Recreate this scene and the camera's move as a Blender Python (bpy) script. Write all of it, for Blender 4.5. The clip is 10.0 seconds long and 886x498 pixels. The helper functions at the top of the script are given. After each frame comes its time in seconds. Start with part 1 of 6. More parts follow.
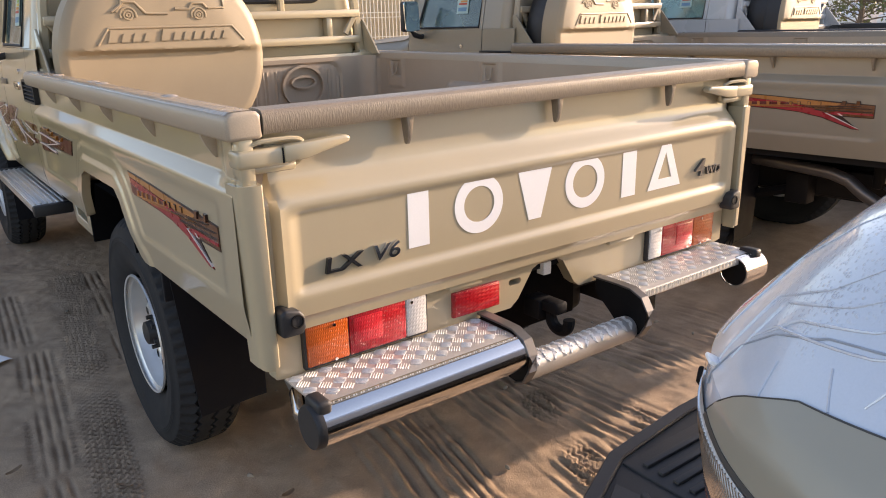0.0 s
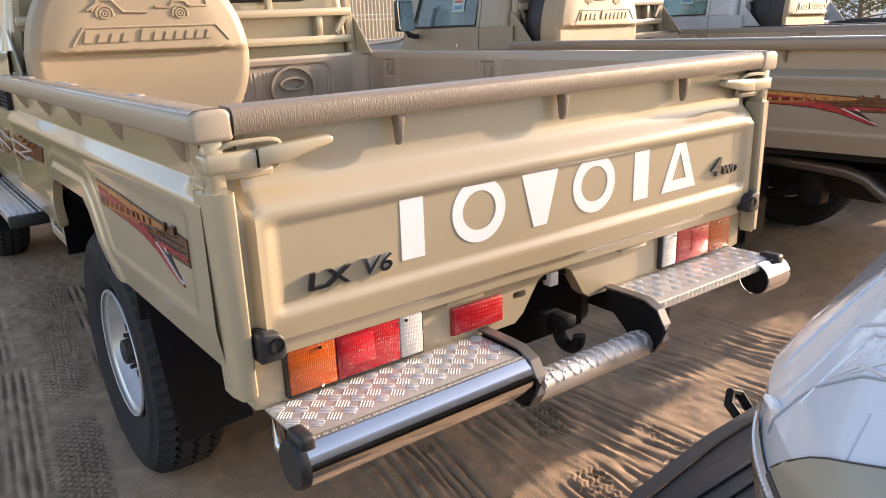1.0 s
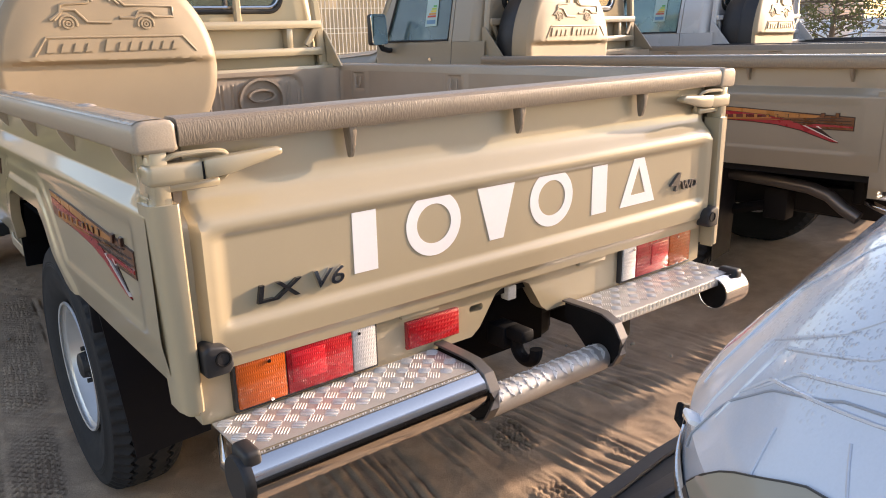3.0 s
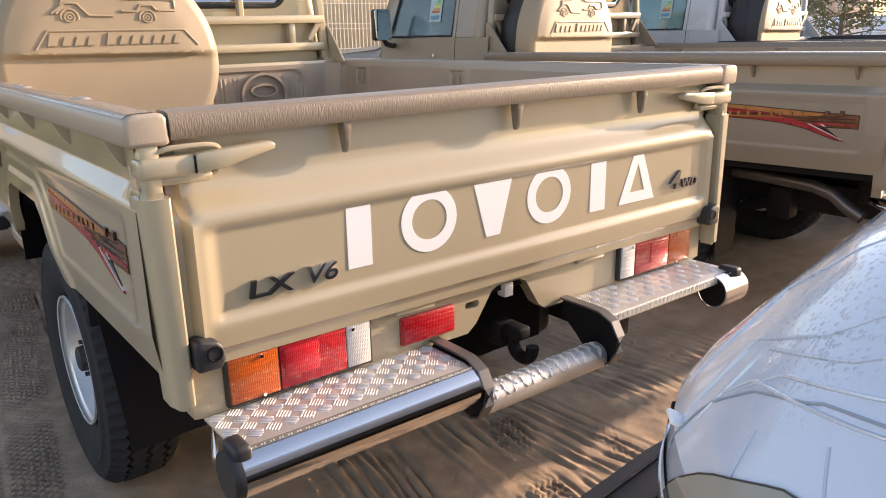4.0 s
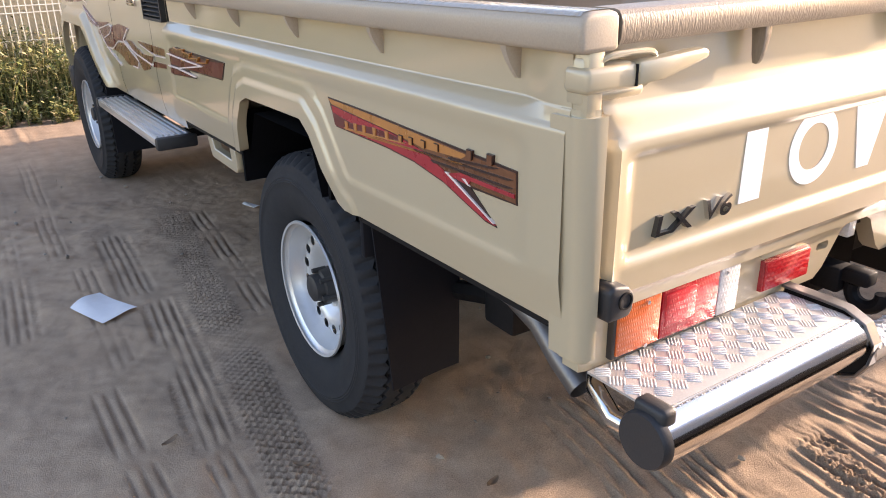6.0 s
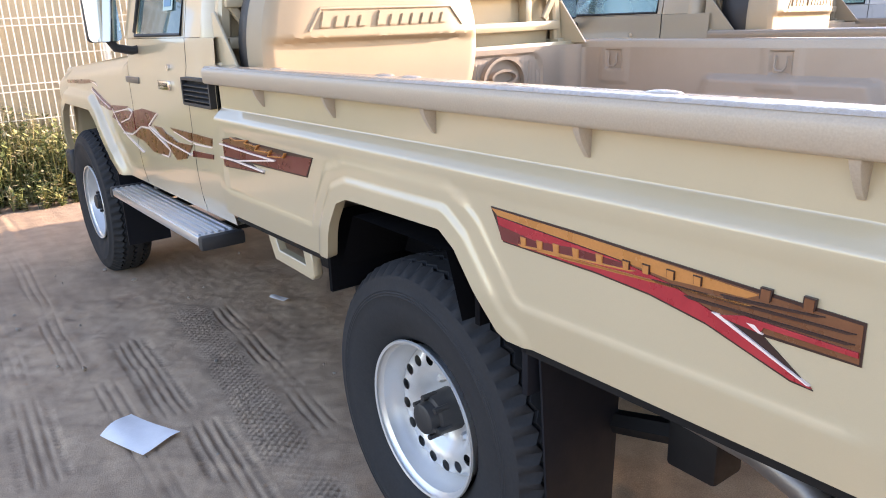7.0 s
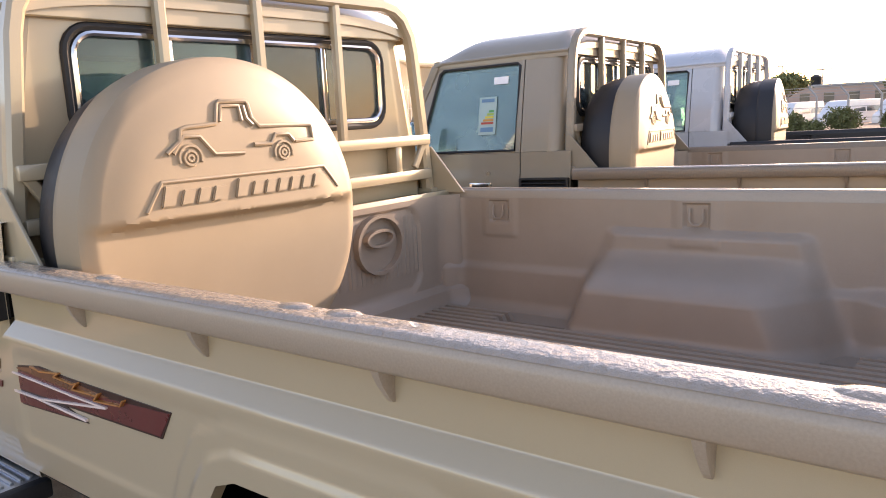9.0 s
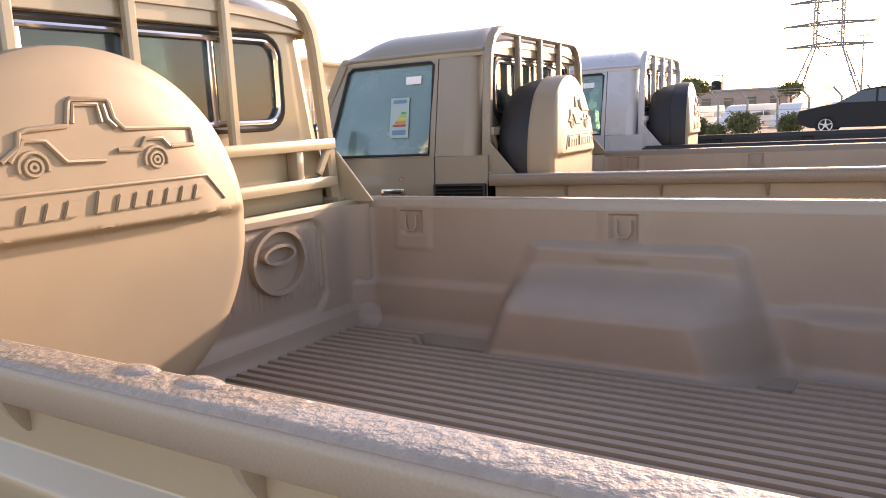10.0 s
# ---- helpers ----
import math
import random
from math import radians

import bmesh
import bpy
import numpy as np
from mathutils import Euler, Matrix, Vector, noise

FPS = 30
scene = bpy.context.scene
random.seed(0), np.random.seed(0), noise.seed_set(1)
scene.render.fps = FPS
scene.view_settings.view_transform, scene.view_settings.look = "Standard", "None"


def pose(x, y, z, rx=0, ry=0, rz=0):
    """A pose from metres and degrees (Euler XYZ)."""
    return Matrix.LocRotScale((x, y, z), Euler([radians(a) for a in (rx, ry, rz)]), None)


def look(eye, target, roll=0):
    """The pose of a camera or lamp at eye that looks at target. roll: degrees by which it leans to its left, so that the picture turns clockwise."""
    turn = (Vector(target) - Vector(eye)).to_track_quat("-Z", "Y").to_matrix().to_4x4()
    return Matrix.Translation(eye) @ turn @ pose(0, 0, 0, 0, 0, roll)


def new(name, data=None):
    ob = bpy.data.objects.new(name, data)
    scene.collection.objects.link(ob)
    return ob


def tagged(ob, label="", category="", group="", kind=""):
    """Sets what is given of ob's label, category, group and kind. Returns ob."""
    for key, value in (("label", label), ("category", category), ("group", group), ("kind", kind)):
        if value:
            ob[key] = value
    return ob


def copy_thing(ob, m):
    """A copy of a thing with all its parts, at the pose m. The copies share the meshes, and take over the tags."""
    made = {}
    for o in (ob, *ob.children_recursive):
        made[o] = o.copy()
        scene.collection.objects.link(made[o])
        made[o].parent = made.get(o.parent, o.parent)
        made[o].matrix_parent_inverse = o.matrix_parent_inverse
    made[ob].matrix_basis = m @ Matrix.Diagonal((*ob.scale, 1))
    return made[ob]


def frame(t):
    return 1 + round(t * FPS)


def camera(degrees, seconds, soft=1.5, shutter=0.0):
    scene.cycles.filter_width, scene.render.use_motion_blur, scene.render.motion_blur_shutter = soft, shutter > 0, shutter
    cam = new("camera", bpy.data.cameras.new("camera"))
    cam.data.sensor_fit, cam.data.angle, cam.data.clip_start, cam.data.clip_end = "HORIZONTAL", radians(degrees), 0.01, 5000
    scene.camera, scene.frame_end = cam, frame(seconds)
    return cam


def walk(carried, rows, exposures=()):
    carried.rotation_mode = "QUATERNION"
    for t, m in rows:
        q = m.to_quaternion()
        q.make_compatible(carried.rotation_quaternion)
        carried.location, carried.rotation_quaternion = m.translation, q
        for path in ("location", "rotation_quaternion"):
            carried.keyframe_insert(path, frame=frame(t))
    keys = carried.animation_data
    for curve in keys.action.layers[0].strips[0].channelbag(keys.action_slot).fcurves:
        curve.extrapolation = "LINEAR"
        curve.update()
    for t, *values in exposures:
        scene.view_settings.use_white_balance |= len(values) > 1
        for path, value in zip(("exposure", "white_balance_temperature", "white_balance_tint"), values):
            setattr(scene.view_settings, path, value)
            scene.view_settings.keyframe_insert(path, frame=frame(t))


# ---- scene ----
cam = camera(60.8, 10.0, 1.0)
PATH = [
    (0, (-1.429, -1.421, 1.482), (-0.302, 0.116, 0.877), -1.3),
    (0.5, (-1.383, -1.373, 1.474), (-0.265, 0.170, 0.869), -1.6),
    (1, (-1.322, -1.284, 1.445), (-0.190, 0.255, 0.849), -2.0),
    (1.5, (-1.317, -1.288, 1.444), (-0.174, 0.247, 0.859), -1.9),
    (2, (-1.306, -1.297, 1.442), (-0.145, 0.229, 0.868), -1.6),
    (2.5, (-1.291, -1.308, 1.442), (-0.112, 0.206, 0.880), -1.3),
    (4, (-1.248, -1.325, 1.438), (-0.083, 0.198, 0.866), -1.0),
    (4.5, (-1.260, -1.313, 1.438), (-0.142, 0.231, 0.834), -0.8),
    (5, (-1.309, -1.266, 1.434), (-0.249, 0.295, 0.772), -0.7),
    (5.5, (-1.447, -1.086, 1.409), (-0.436, 0.475, 0.674), -0.7),
    (5.7, (-1.538, -0.969, 1.397), (-0.531, 0.583, 0.637), -0.8),
    (6.8, (-1.766, -0.325, 1.392), (-0.676, 1.220, 0.732), -1.8),
    (7, (-1.800, -0.233, 1.425), (-0.670, 1.301, 0.818), -1.9),
    (7.5, (-1.916, 0.008, 1.521), (-0.672, 1.498, 1.040), -2.2),
    (8, (-1.917, 0.142, 1.533), (-0.558, 1.557, 1.147), -2.7),
    (8.5, (-1.744, 0.272, 1.546), (-0.286, 1.596, 1.198), -2.9),
    (9, (-1.578, 0.379, 1.553), (-0.044, 1.616, 1.212), -2.8),
    (9.5, (-1.442, 0.515, 1.558), (0.156, 1.666, 1.211), -2.5),
    (10, (-1.360, 0.511, 1.555), (0.301, 1.569, 1.208), -2.4),
]
STOPS = [(0, 1.40, 7350, 23), (1, 1.58, 7400, 23), (2.5, 1.52, 7400, 23), (4, 1.48, 7350, 23), (5, 1.56, 7350, 23), (5.5, 1.72, 7200, 24), (7, 2.46, 6900, 25), (7.5, 2.22, 6950, 27), (8, 1.90, 7000, 27), (8.5, 1.80, 7050, 28), (9, 1.66, 7450, 30), (10, 1.54, 7750, 32)]
walk(cam, [(t, look(eye, target, roll)) for t, eye, target, roll in PATH], STOPS)

# ---- sun and sky ----
SUN_SIDE, SUN_HIGH = 9.6, 14.8
world = bpy.data.worlds.new("hazy_sky")
scene.world = world
world.use_nodes = True
wn = world.node_tree.nodes
sky = wn.new("ShaderNodeTexSky")
sky.sky_type = "NISHITA"
sky.sun_disc = False
sky.sun_elevation = radians(SUN_HIGH)
sky.sun_rotation = radians(90 + SUN_SIDE)
sky.dust_density = 1.0
sky.air_density = 1.0
world.node_tree.links.new(sky.outputs[0], wn["Background"].inputs[0])
wn["Background"].inputs[1].default_value = 0.150
sun = new("sun", bpy.data.lights.new("sun", "SUN"))
sun.data.energy = 3.2
sun.data.angle = radians(0.9)
sun.data.color = (1.0, 0.87, 0.70)
ce, se = math.cos(radians(SUN_HIGH)), math.sin(radians(SUN_HIGH))
sun.matrix_world = look((0, 0, 0), (-math.cos(radians(SUN_SIDE)) * ce, math.sin(radians(SUN_SIDE)) * ce, -se))


# ---- materials ----
def material(name, color, rough=0.5, metal=0.0, coat=0.0, grain=0.0, grain_size=200.0, bump=0.0, blotch=0.0, blotch_size=3.0, streak=(1, 1, 1), bump_dist=0.002, spec=0.5):
    """A principled material with two scales of variation in colour and a fine relief."""
    m = bpy.data.materials.new(name)
    m.use_nodes = True
    nt = m.node_tree
    b = nt.nodes["Principled BSDF"]
    b.inputs["Roughness"].default_value = rough
    b.inputs["Metallic"].default_value = metal
    b.inputs["Coat Weight"].default_value = coat
    b.inputs["Coat Roughness"].default_value = 0.06
    b.inputs["Specular IOR Level"].default_value = spec
    b.inputs["Base Color"].default_value = (*color, 1)
    tc = nt.nodes.new("ShaderNodeTexCoord")
    mp = nt.nodes.new("ShaderNodeMapping")
    mp.inputs["Scale"].default_value = streak
    nt.links.new(tc.outputs["Object"], mp.inputs[0])
    if grain or blotch:
        a = nt.nodes.new("ShaderNodeTexNoise")
        a.inputs["Scale"].default_value = grain_size
        a.inputs["Detail"].default_value = 3
        c = nt.nodes.new("ShaderNodeTexNoise")
        c.inputs["Scale"].default_value = blotch_size
        c.inputs["Detail"].default_value = 5
        c.inputs["Roughness"].default_value = 0.6
        for n in (a, c):
            nt.links.new(mp.outputs[0], n.inputs[0])
        ra, rc = nt.nodes.new("ShaderNodeMapRange"), nt.nodes.new("ShaderNodeMapRange")
        for r, n, d in ((ra, a, grain), (rc, c, blotch)):
            r.inputs["From Min"].default_value, r.inputs["From Max"].default_value = 0.3, 0.7
            r.inputs["To Min"].default_value, r.inputs["To Max"].default_value = 1 - d, 1 + d
            nt.links.new(n.outputs["Fac"], r.inputs[0])
        mul = nt.nodes.new("ShaderNodeMath")
        mul.operation = "MULTIPLY"
        nt.links.new(ra.outputs[0], mul.inputs[0])
        nt.links.new(rc.outputs[0], mul.inputs[1])
        sc = nt.nodes.new("ShaderNodeVectorMath")
        sc.operation = "SCALE"
        sc.inputs[0].default_value = color
        nt.links.new(mul.outputs[0], sc.inputs["Scale"])
        nt.links.new(sc.outputs[0], b.inputs["Base Color"])
        rr = nt.nodes.new("ShaderNodeMapRange")
        rr.inputs["From Min"].default_value, rr.inputs["From Max"].default_value = 0.3, 0.7
        rr.inputs["To Min"].default_value, rr.inputs["To Max"].default_value = max(0.02, rough - blotch), min(1, rough + blotch)
        nt.links.new(c.outputs["Fac"], rr.inputs[0])
        nt.links.new(rr.outputs[0], b.inputs["Roughness"])
    if bump:
        n = nt.nodes.new("ShaderNodeTexNoise")
        n.inputs["Scale"].default_value = grain_size
        n.inputs["Detail"].default_value = 3
        nt.links.new(mp.outputs[0], n.inputs[0])
        bp = nt.nodes.new("ShaderNodeBump")
        bp.inputs["Strength"].default_value = bump
        bp.inputs["Distance"].default_value = bump_dist
        nt.links.new(n.outputs["Fac"], bp.inputs["Height"])
        nt.links.new(bp.outputs[0], b.inputs["Normal"])
    return m


PAINT = material("beige_paint", (0.435, 0.361, 0.241), rough=0.30, coat=0.9, grain=0.02, grain_size=900, blotch=0.018, blotch_size=3)
# a darker, duller copy of the beige paint for the second truck
DARKER_BEIGE = material("dusty_beige_paint", (0.275, 0.230, 0.168), rough=0.42, coat=0.35, grain=0.03, grain_size=700, blotch=0.04, blotch_size=3)
WHITE_PAINT = material("white_paint", (0.46, 0.475, 0.50), rough=0.28, coat=0.6, grain=0.02, grain_size=900, blotch=0.04)
COVER = material("beige_cover_plastic", (0.305, 0.238, 0.157), rough=0.5, grain=0.03, grain_size=700, bump=0.06, blotch=0.05, blotch_size=4)
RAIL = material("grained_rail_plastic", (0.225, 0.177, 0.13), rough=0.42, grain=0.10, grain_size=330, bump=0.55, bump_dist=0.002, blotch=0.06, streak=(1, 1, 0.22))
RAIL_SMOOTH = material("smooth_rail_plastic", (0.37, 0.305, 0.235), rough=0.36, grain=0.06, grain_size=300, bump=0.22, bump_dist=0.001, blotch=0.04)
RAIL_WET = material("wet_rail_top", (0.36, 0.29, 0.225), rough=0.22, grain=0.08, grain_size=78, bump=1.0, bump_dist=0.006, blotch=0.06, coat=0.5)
LINER = material("taupe_bed_liner", (0.335, 0.265, 0.203), rough=0.42, grain=0.04, grain_size=420, bump=0.12, blotch=0.06, blotch_size=4)
RUBBER = material("tyre_rubber", (0.018, 0.019, 0.022), rough=0.78, grain=0.12, grain_size=120, bump=0.15, blotch=0.10, blotch_size=8, spec=0.3)
BLACK = material("black_plastic", (0.022, 0.022, 0.024), rough=0.55, grain=0.1, grain_size=300, bump=0.1, blotch=0.08)
CHASSIS = material("black_chassis_paint", (0.007, 0.007, 0.008), rough=0.6, blotch=0.15, blotch_size=9, grain=0.1, spec=0.2)
# blacker than the chassis paint: the shade of the recesses is in this colour
RECESS_BLACK = material("black_wheel_house", (0.004, 0.004, 0.005), rough=0.9, blotch=0.1, blotch_size=9, grain=0.1, spec=0.08)
FLAP = material("black_rubber_flap", (0.006, 0.007, 0.011), rough=0.7, blotch=0.12, blotch_size=6, grain=0.08, spec=0.2)
CHROME = material("polished_steel", (0.72, 0.70, 0.68), rough=0.12, metal=1, grain=0.02, blotch=0.03, blotch_size=6)
SILVER = material("silver_wheel_paint", (0.62, 0.63, 0.64), rough=0.34, metal=0.55, grain=0.03, grain_size=500, blotch=0.05, blotch_size=8)
TREAD = material("aluminium_tread_plate", (0.52, 0.50, 0.48), rough=0.45, metal=0.6, grain=0.05, grain_size=300, blotch=0.06, blotch_size=9)
SATIN = material("grey_satin_metal", (0.16, 0.15, 0.145), rough=0.38, metal=0.7, grain=0.05, blotch=0.06)
ALU = material("ribbed_aluminium", (0.62, 0.63, 0.65), rough=0.32, metal=0.8, grain=0.04, grain_size=200, blotch=0.05)
# paler than the plate: the sky mirrored in the studs is put into the colour
STUD = material("worn_bright_aluminium", (0.80, 0.79, 0.77), rough=0.32, metal=0.45, grain=0.05, grain_size=300, blotch=0.05, blotch_size=9)
FABRIC = material("black_vinyl_fabric", (0.013, 0.0125, 0.014), rough=0.5, grain=0.1, grain_size=260, bump=0.2, blotch=0.1, blotch_size=10)
LABEL_PAPER = material("pale_blue_green_label", (0.36, 0.50, 0.48), rough=0.4, blotch=0.05, grain=0.02)
DECAL_WHITE = material("white_decal", (0.86, 0.85, 0.85), rough=0.35, blotch=0.02, grain=0.01)


# ---- mesh helpers ----
SHEAR = Matrix(((1, 0, 0, 0), (0, 1, 0, 0), (0.002, -0.015, 1, 0.0), (0, 0, 0, 1)))


def part(name, bm, mat, parent=None, label="", body=False, sharp=35, mats=None):
    """Links a bmesh as one mesh object, under a thing or a part."""
    if body:
        bmesh.ops.transform(bm, matrix=SHEAR, verts=bm.verts)
    me = bpy.data.meshes.new(name)
    bm.to_mesh(me)
    bm.free()
    for m in mats or [mat]:
        me.materials.append(m)
    me.shade_smooth()
    me.set_sharp_from_angle(angle=radians(sharp))
    ob = new(name, me)
    ob.parent = parent
    if label:
        ob["label"] = label
    return ob


def add(bm, other, m=None):
    """Adds the bmesh other to bm, at the pose m."""
    if m is not None:
        bmesh.ops.transform(other, matrix=m, verts=other.verts)
    me = bpy.data.meshes.new("tmp")
    other.to_mesh(me)
    other.free()
    bm.from_mesh(me)
    bpy.data.meshes.remove(me)
    return bm


def box(x0, x1, y0, y1, z0, z1, bevel=0.0, seg=2):
    bm = bmesh.new()
    bmesh.ops.create_cube(bm, size=1)
    bmesh.ops.transform(bm, matrix=Matrix.Translation(((x0 + x1) / 2, (y0 + y1) / 2, (z0 + z1) / 2)) @ Matrix.Diagonal((x1 - x0, y1 - y0, z1 - z0, 1)), verts=bm.verts)
    if bevel:
        bmesh.ops.bevel(bm, geom=bm.edges[:], offset=bevel, segments=seg, affect="EDGES", profile=0.5)
    return bm


def prism(points, axis, a, b, bevel=0.0, seg=1):
    """A polygon extruded along an axis from a to b. points: pairs in the other two axes, in order xyz."""
    bm = bmesh.new()
    def at(p, v):
        q = list(p)
        q.insert("xyz".index(axis), v)
        return q
    lo = [bm.verts.new(at(p, a)) for p in points]
    hi = [bm.verts.new(at(p, b)) for p in points]
    n = len(points)
    bm.faces.new(lo)
    bm.faces.new(hi)
    for i in range(n):
        bm.faces.new((lo[i], lo[(i + 1) % n], hi[(i + 1) % n], hi[i]))
    bmesh.ops.recalc_face_normals(bm, faces=bm.faces)
    if bevel:
        bmesh.ops.bevel(bm, geom=bm.edges[:], offset=bevel, segments=seg, affect="EDGES", profile=0.5)
    return bm


def lathe(profile, axis="x", n=48, closed=False):
    """Turns (along, radius) pairs about an axis."""
    bm = bmesh.new()
    rings = []
    for k in range(n):
        a = 2 * math.pi * k / n
        ring = []
        for d, r in profile:
            c, s = r * math.cos(a), r * math.sin(a)
            ring.append(bm.verts.new({"x": (d, c, s), "y": (s, d, c), "z": (c, s, d)}[axis]))
        rings.append(ring)
    m = len(profile)
    for k in range(n):
        p, q = rings[k], rings[(k + 1) % n]
        for i in range(m if closed else m - 1):
            j = (i + 1) % m
            bm.faces.new((p[i], q[i], q[j], p[j]))
    bmesh.ops.remove_doubles(bm, verts=bm.verts, dist=1e-5)
    bmesh.ops.recalc_face_normals(bm, faces=bm.faces)
    return bm


def grid(us, vs, f):
    """A sheet f(u, v) -> (x, y, z)."""
    bm = bmesh.new()
    rows = [[bm.verts.new(f(u, v)) for v in vs] for u in us]
    for a, b in zip(rows, rows[1:]):
        for i in range(len(vs) - 1):
            bm.faces.new((a[i], b[i], b[i + 1], a[i + 1]))
    return bm


def sweep(path, radius, n=10, cap=True, closed=False):
    """A round bar along a path. radius: a number, or one for each point."""
    bm = bmesh.new()
    pts = [Vector(p) for p in path]
    k = len(pts)
    rs = radius if isinstance(radius, (list, tuple)) else [radius] * k
    rings, up = [], None
    for i, p in enumerate(pts):
        if closed:
            d = (pts[(i + 1) % k] - pts[i - 1]).normalized()
        else:
            d = (pts[min(i + 1, k - 1)] - pts[max(i - 1, 0)]).normalized()
        if up is None:
            up = Vector((0, 0, 1)) if abs(d.z) < 0.9 else Vector((0, 1, 0))
        side = d.cross(up).normalized()
        up = side.cross(d).normalized()
        rings.append([bm.verts.new(p + rs[i] * (side * math.cos(2 * math.pi * j / n) + up * math.sin(2 * math.pi * j / n))) for j in range(n)])
    pairs = list(zip(rings, rings[1:])) + ([(rings[-1], rings[0])] if closed else [])
    for a, b in pairs:
        for j in range(n):
            bm.faces.new((a[j], b[j], b[(j + 1) % n], a[(j + 1) % n]))
    if cap and not closed:
        bm.faces.new(rings[0])
        bm.faces.new(rings[-1])
    bmesh.ops.recalc_face_normals(bm, faces=bm.faces)
    return bm


def bar(path, w, h, up=(0, 0, 1), bevel=0.0):
    """A rectangular bar along a path: w across, h along up."""
    bm = bmesh.new()
    pts = [Vector(p) for p in path]
    k = len(pts)
    rings = []
    for i, p in enumerate(pts):
        d = (pts[min(i + 1, k - 1)] - pts[max(i - 1, 0)]).normalized()
        side = d.cross(Vector(up)).normalized()
        u = side.cross(d).normalized()
        c = min(w, h) * 0.22
        ring = []
        for a, b in ((w / 2 - c, h / 2), (w / 2, h / 2 - c), (w / 2, -h / 2 + c), (w / 2 - c, -h / 2), (-w / 2 + c, -h / 2), (-w / 2, -h / 2 + c), (-w / 2, h / 2 - c), (-w / 2 + c, h / 2)):
            ring.append(bm.verts.new(p + side * a + u * b))
        rings.append(ring)
    for a, b in zip(rings, rings[1:]):
        for j in range(8):
            bm.faces.new((a[j], b[j], b[(j + 1) % 8], a[(j + 1) % 8]))
    bm.faces.new(rings[0])
    bm.faces.new(rings[-1])
    bmesh.ops.recalc_face_normals(bm, faces=bm.faces)
    return bm


def plate(outer, holes, axis, v, thick):
    """A flat plate with holes, in the plane axis = v, thickened to v + thick."""
    bm = bmesh.new()
    edges = []
    for loop in [outer, *holes]:
        vs = []
        for p in loop:
            q = list(p)
            q.insert("xyz".index(axis), v)
            vs.append(bm.verts.new(q))
        edges += [bm.edges.new((vs[i], vs[(i + 1) % len(vs)])) for i in range(len(vs))]
    bmesh.ops.triangle_fill(bm, use_beauty=True, use_dissolve=False, edges=edges)
    res = bmesh.ops.extrude_face_region(bm, geom=bm.faces[:])
    d = [0, 0, 0]
    d["xyz".index(axis)] = thick
    bmesh.ops.translate(bm, vec=d, verts=[e for e in res["geom"] if isinstance(e, bmesh.types.BMVert)])
    bmesh.ops.recalc_face_normals(bm, faces=bm.faces)
    return bm


def round_rect(x0, x1, y0, y1, r, n=5):
    out = []
    for cx, cy, a0 in ((x1 - r, y1 - r, 0), (x0 + r, y1 - r, 90), (x0 + r, y0 + r, 180), (x1 - r, y0 + r, 270)):
        for k in range(n + 1):
            a = radians(a0 + 90 * k / n)
            out.append((cx + r * math.cos(a), cy + r * math.sin(a)))
    return out


def flip_x(bm):
    """The mirror image across the middle of the truck."""
    bmesh.ops.scale(bm, vec=(-1, 1, 1), verts=bm.verts)
    bmesh.ops.reverse_faces(bm, faces=bm.faces)
    return bm


def sided(bm, s):
    return bm if s < 0 else flip_x(bm)


def smooth(a, b, x):
    t = min(1.0, max(0.0, (x - a) / (b - a)))
    return t * t * (3 - 2 * t)


def inside(d0, d1, w):
    """1 well inside, 0 well outside, of a signed distance."""
    return 1 - smooth(d0, d1, w)


def rect_distance(x, y, x0, x1, y0, y1, r):
    dx = max(x0 + r - x, x - x1 + r)
    dy = max(y0 + r - y, y - y1 + r)
    return math.hypot(max(dx, 0), max(dy, 0)) + min(max(dx, dy), 0) - r


def steps(a, b, n):
    return [a + (b - a) * i / n for i in range(n + 1)]


def along(pairs, v):
    """Linear interpolation in a list of pairs."""
    for (a, fa), (b, fb) in zip(pairs, pairs[1:]):
        if v <= b:
            return fa + (fb - fa) * min(1, max(0, (v - a) / (b - a)))
    return pairs[-1][1]


# ---- the pickup truck: rear at y = 0, nose towards +y, middle at x = 0 ----
ARCH = [(0.800, 0.80), (0.835, 0.815), (0.955, 0.965), (1.005, 0.998), (1.395, 0.998), (1.450, 0.978), (1.490, 0.92), (1.545, 0.80)]


def polyline_distance(y, z, pts):
    best = 9.0
    for (a, b), (c, d) in zip(pts, pts[1:]):
        l2 = (c - a) ** 2 + (d - b) ** 2
        t = min(1, max(0, ((y - a) * (c - a) + (z - b) * (d - b)) / l2))
        best = min(best, math.hypot(y - a - t * (c - a), z - b - t * (d - b)))
    return best


def bed_side_low(y):
    if 0.80 < y < 1.545:
        return along(ARCH, y)
    return 0.803


def bed_side_x(y, z):
    up = 0.857 + 0.022 * (1 - smooth(0.06, 0.17, y))
    x = along([(0.74, 0.868), (0.875, 0.889), (0.893, 0.891), (1.100, 0.891), (1.128, 0.8908), (1.133, 0.8897), (1.137, 0.8866), (1.1395, 0.884), (1.163, up + 0.002), (1.1655, up), (1.26, up + 0.002)], z)
    d = polyline_distance(y, z, ARCH)
    if z < 1.12:
        panel = max(rect_distance(y, z, 0.125, 2.235, 0.885, 1.5, 0.02), 0.094 - d)
        x -= 0.005 * inside(-0.012, 0, panel) * (1 - smooth(1.09, 1.12, z))
    x += 0.0075 * inside(0.038, 0.062, d)
    return x


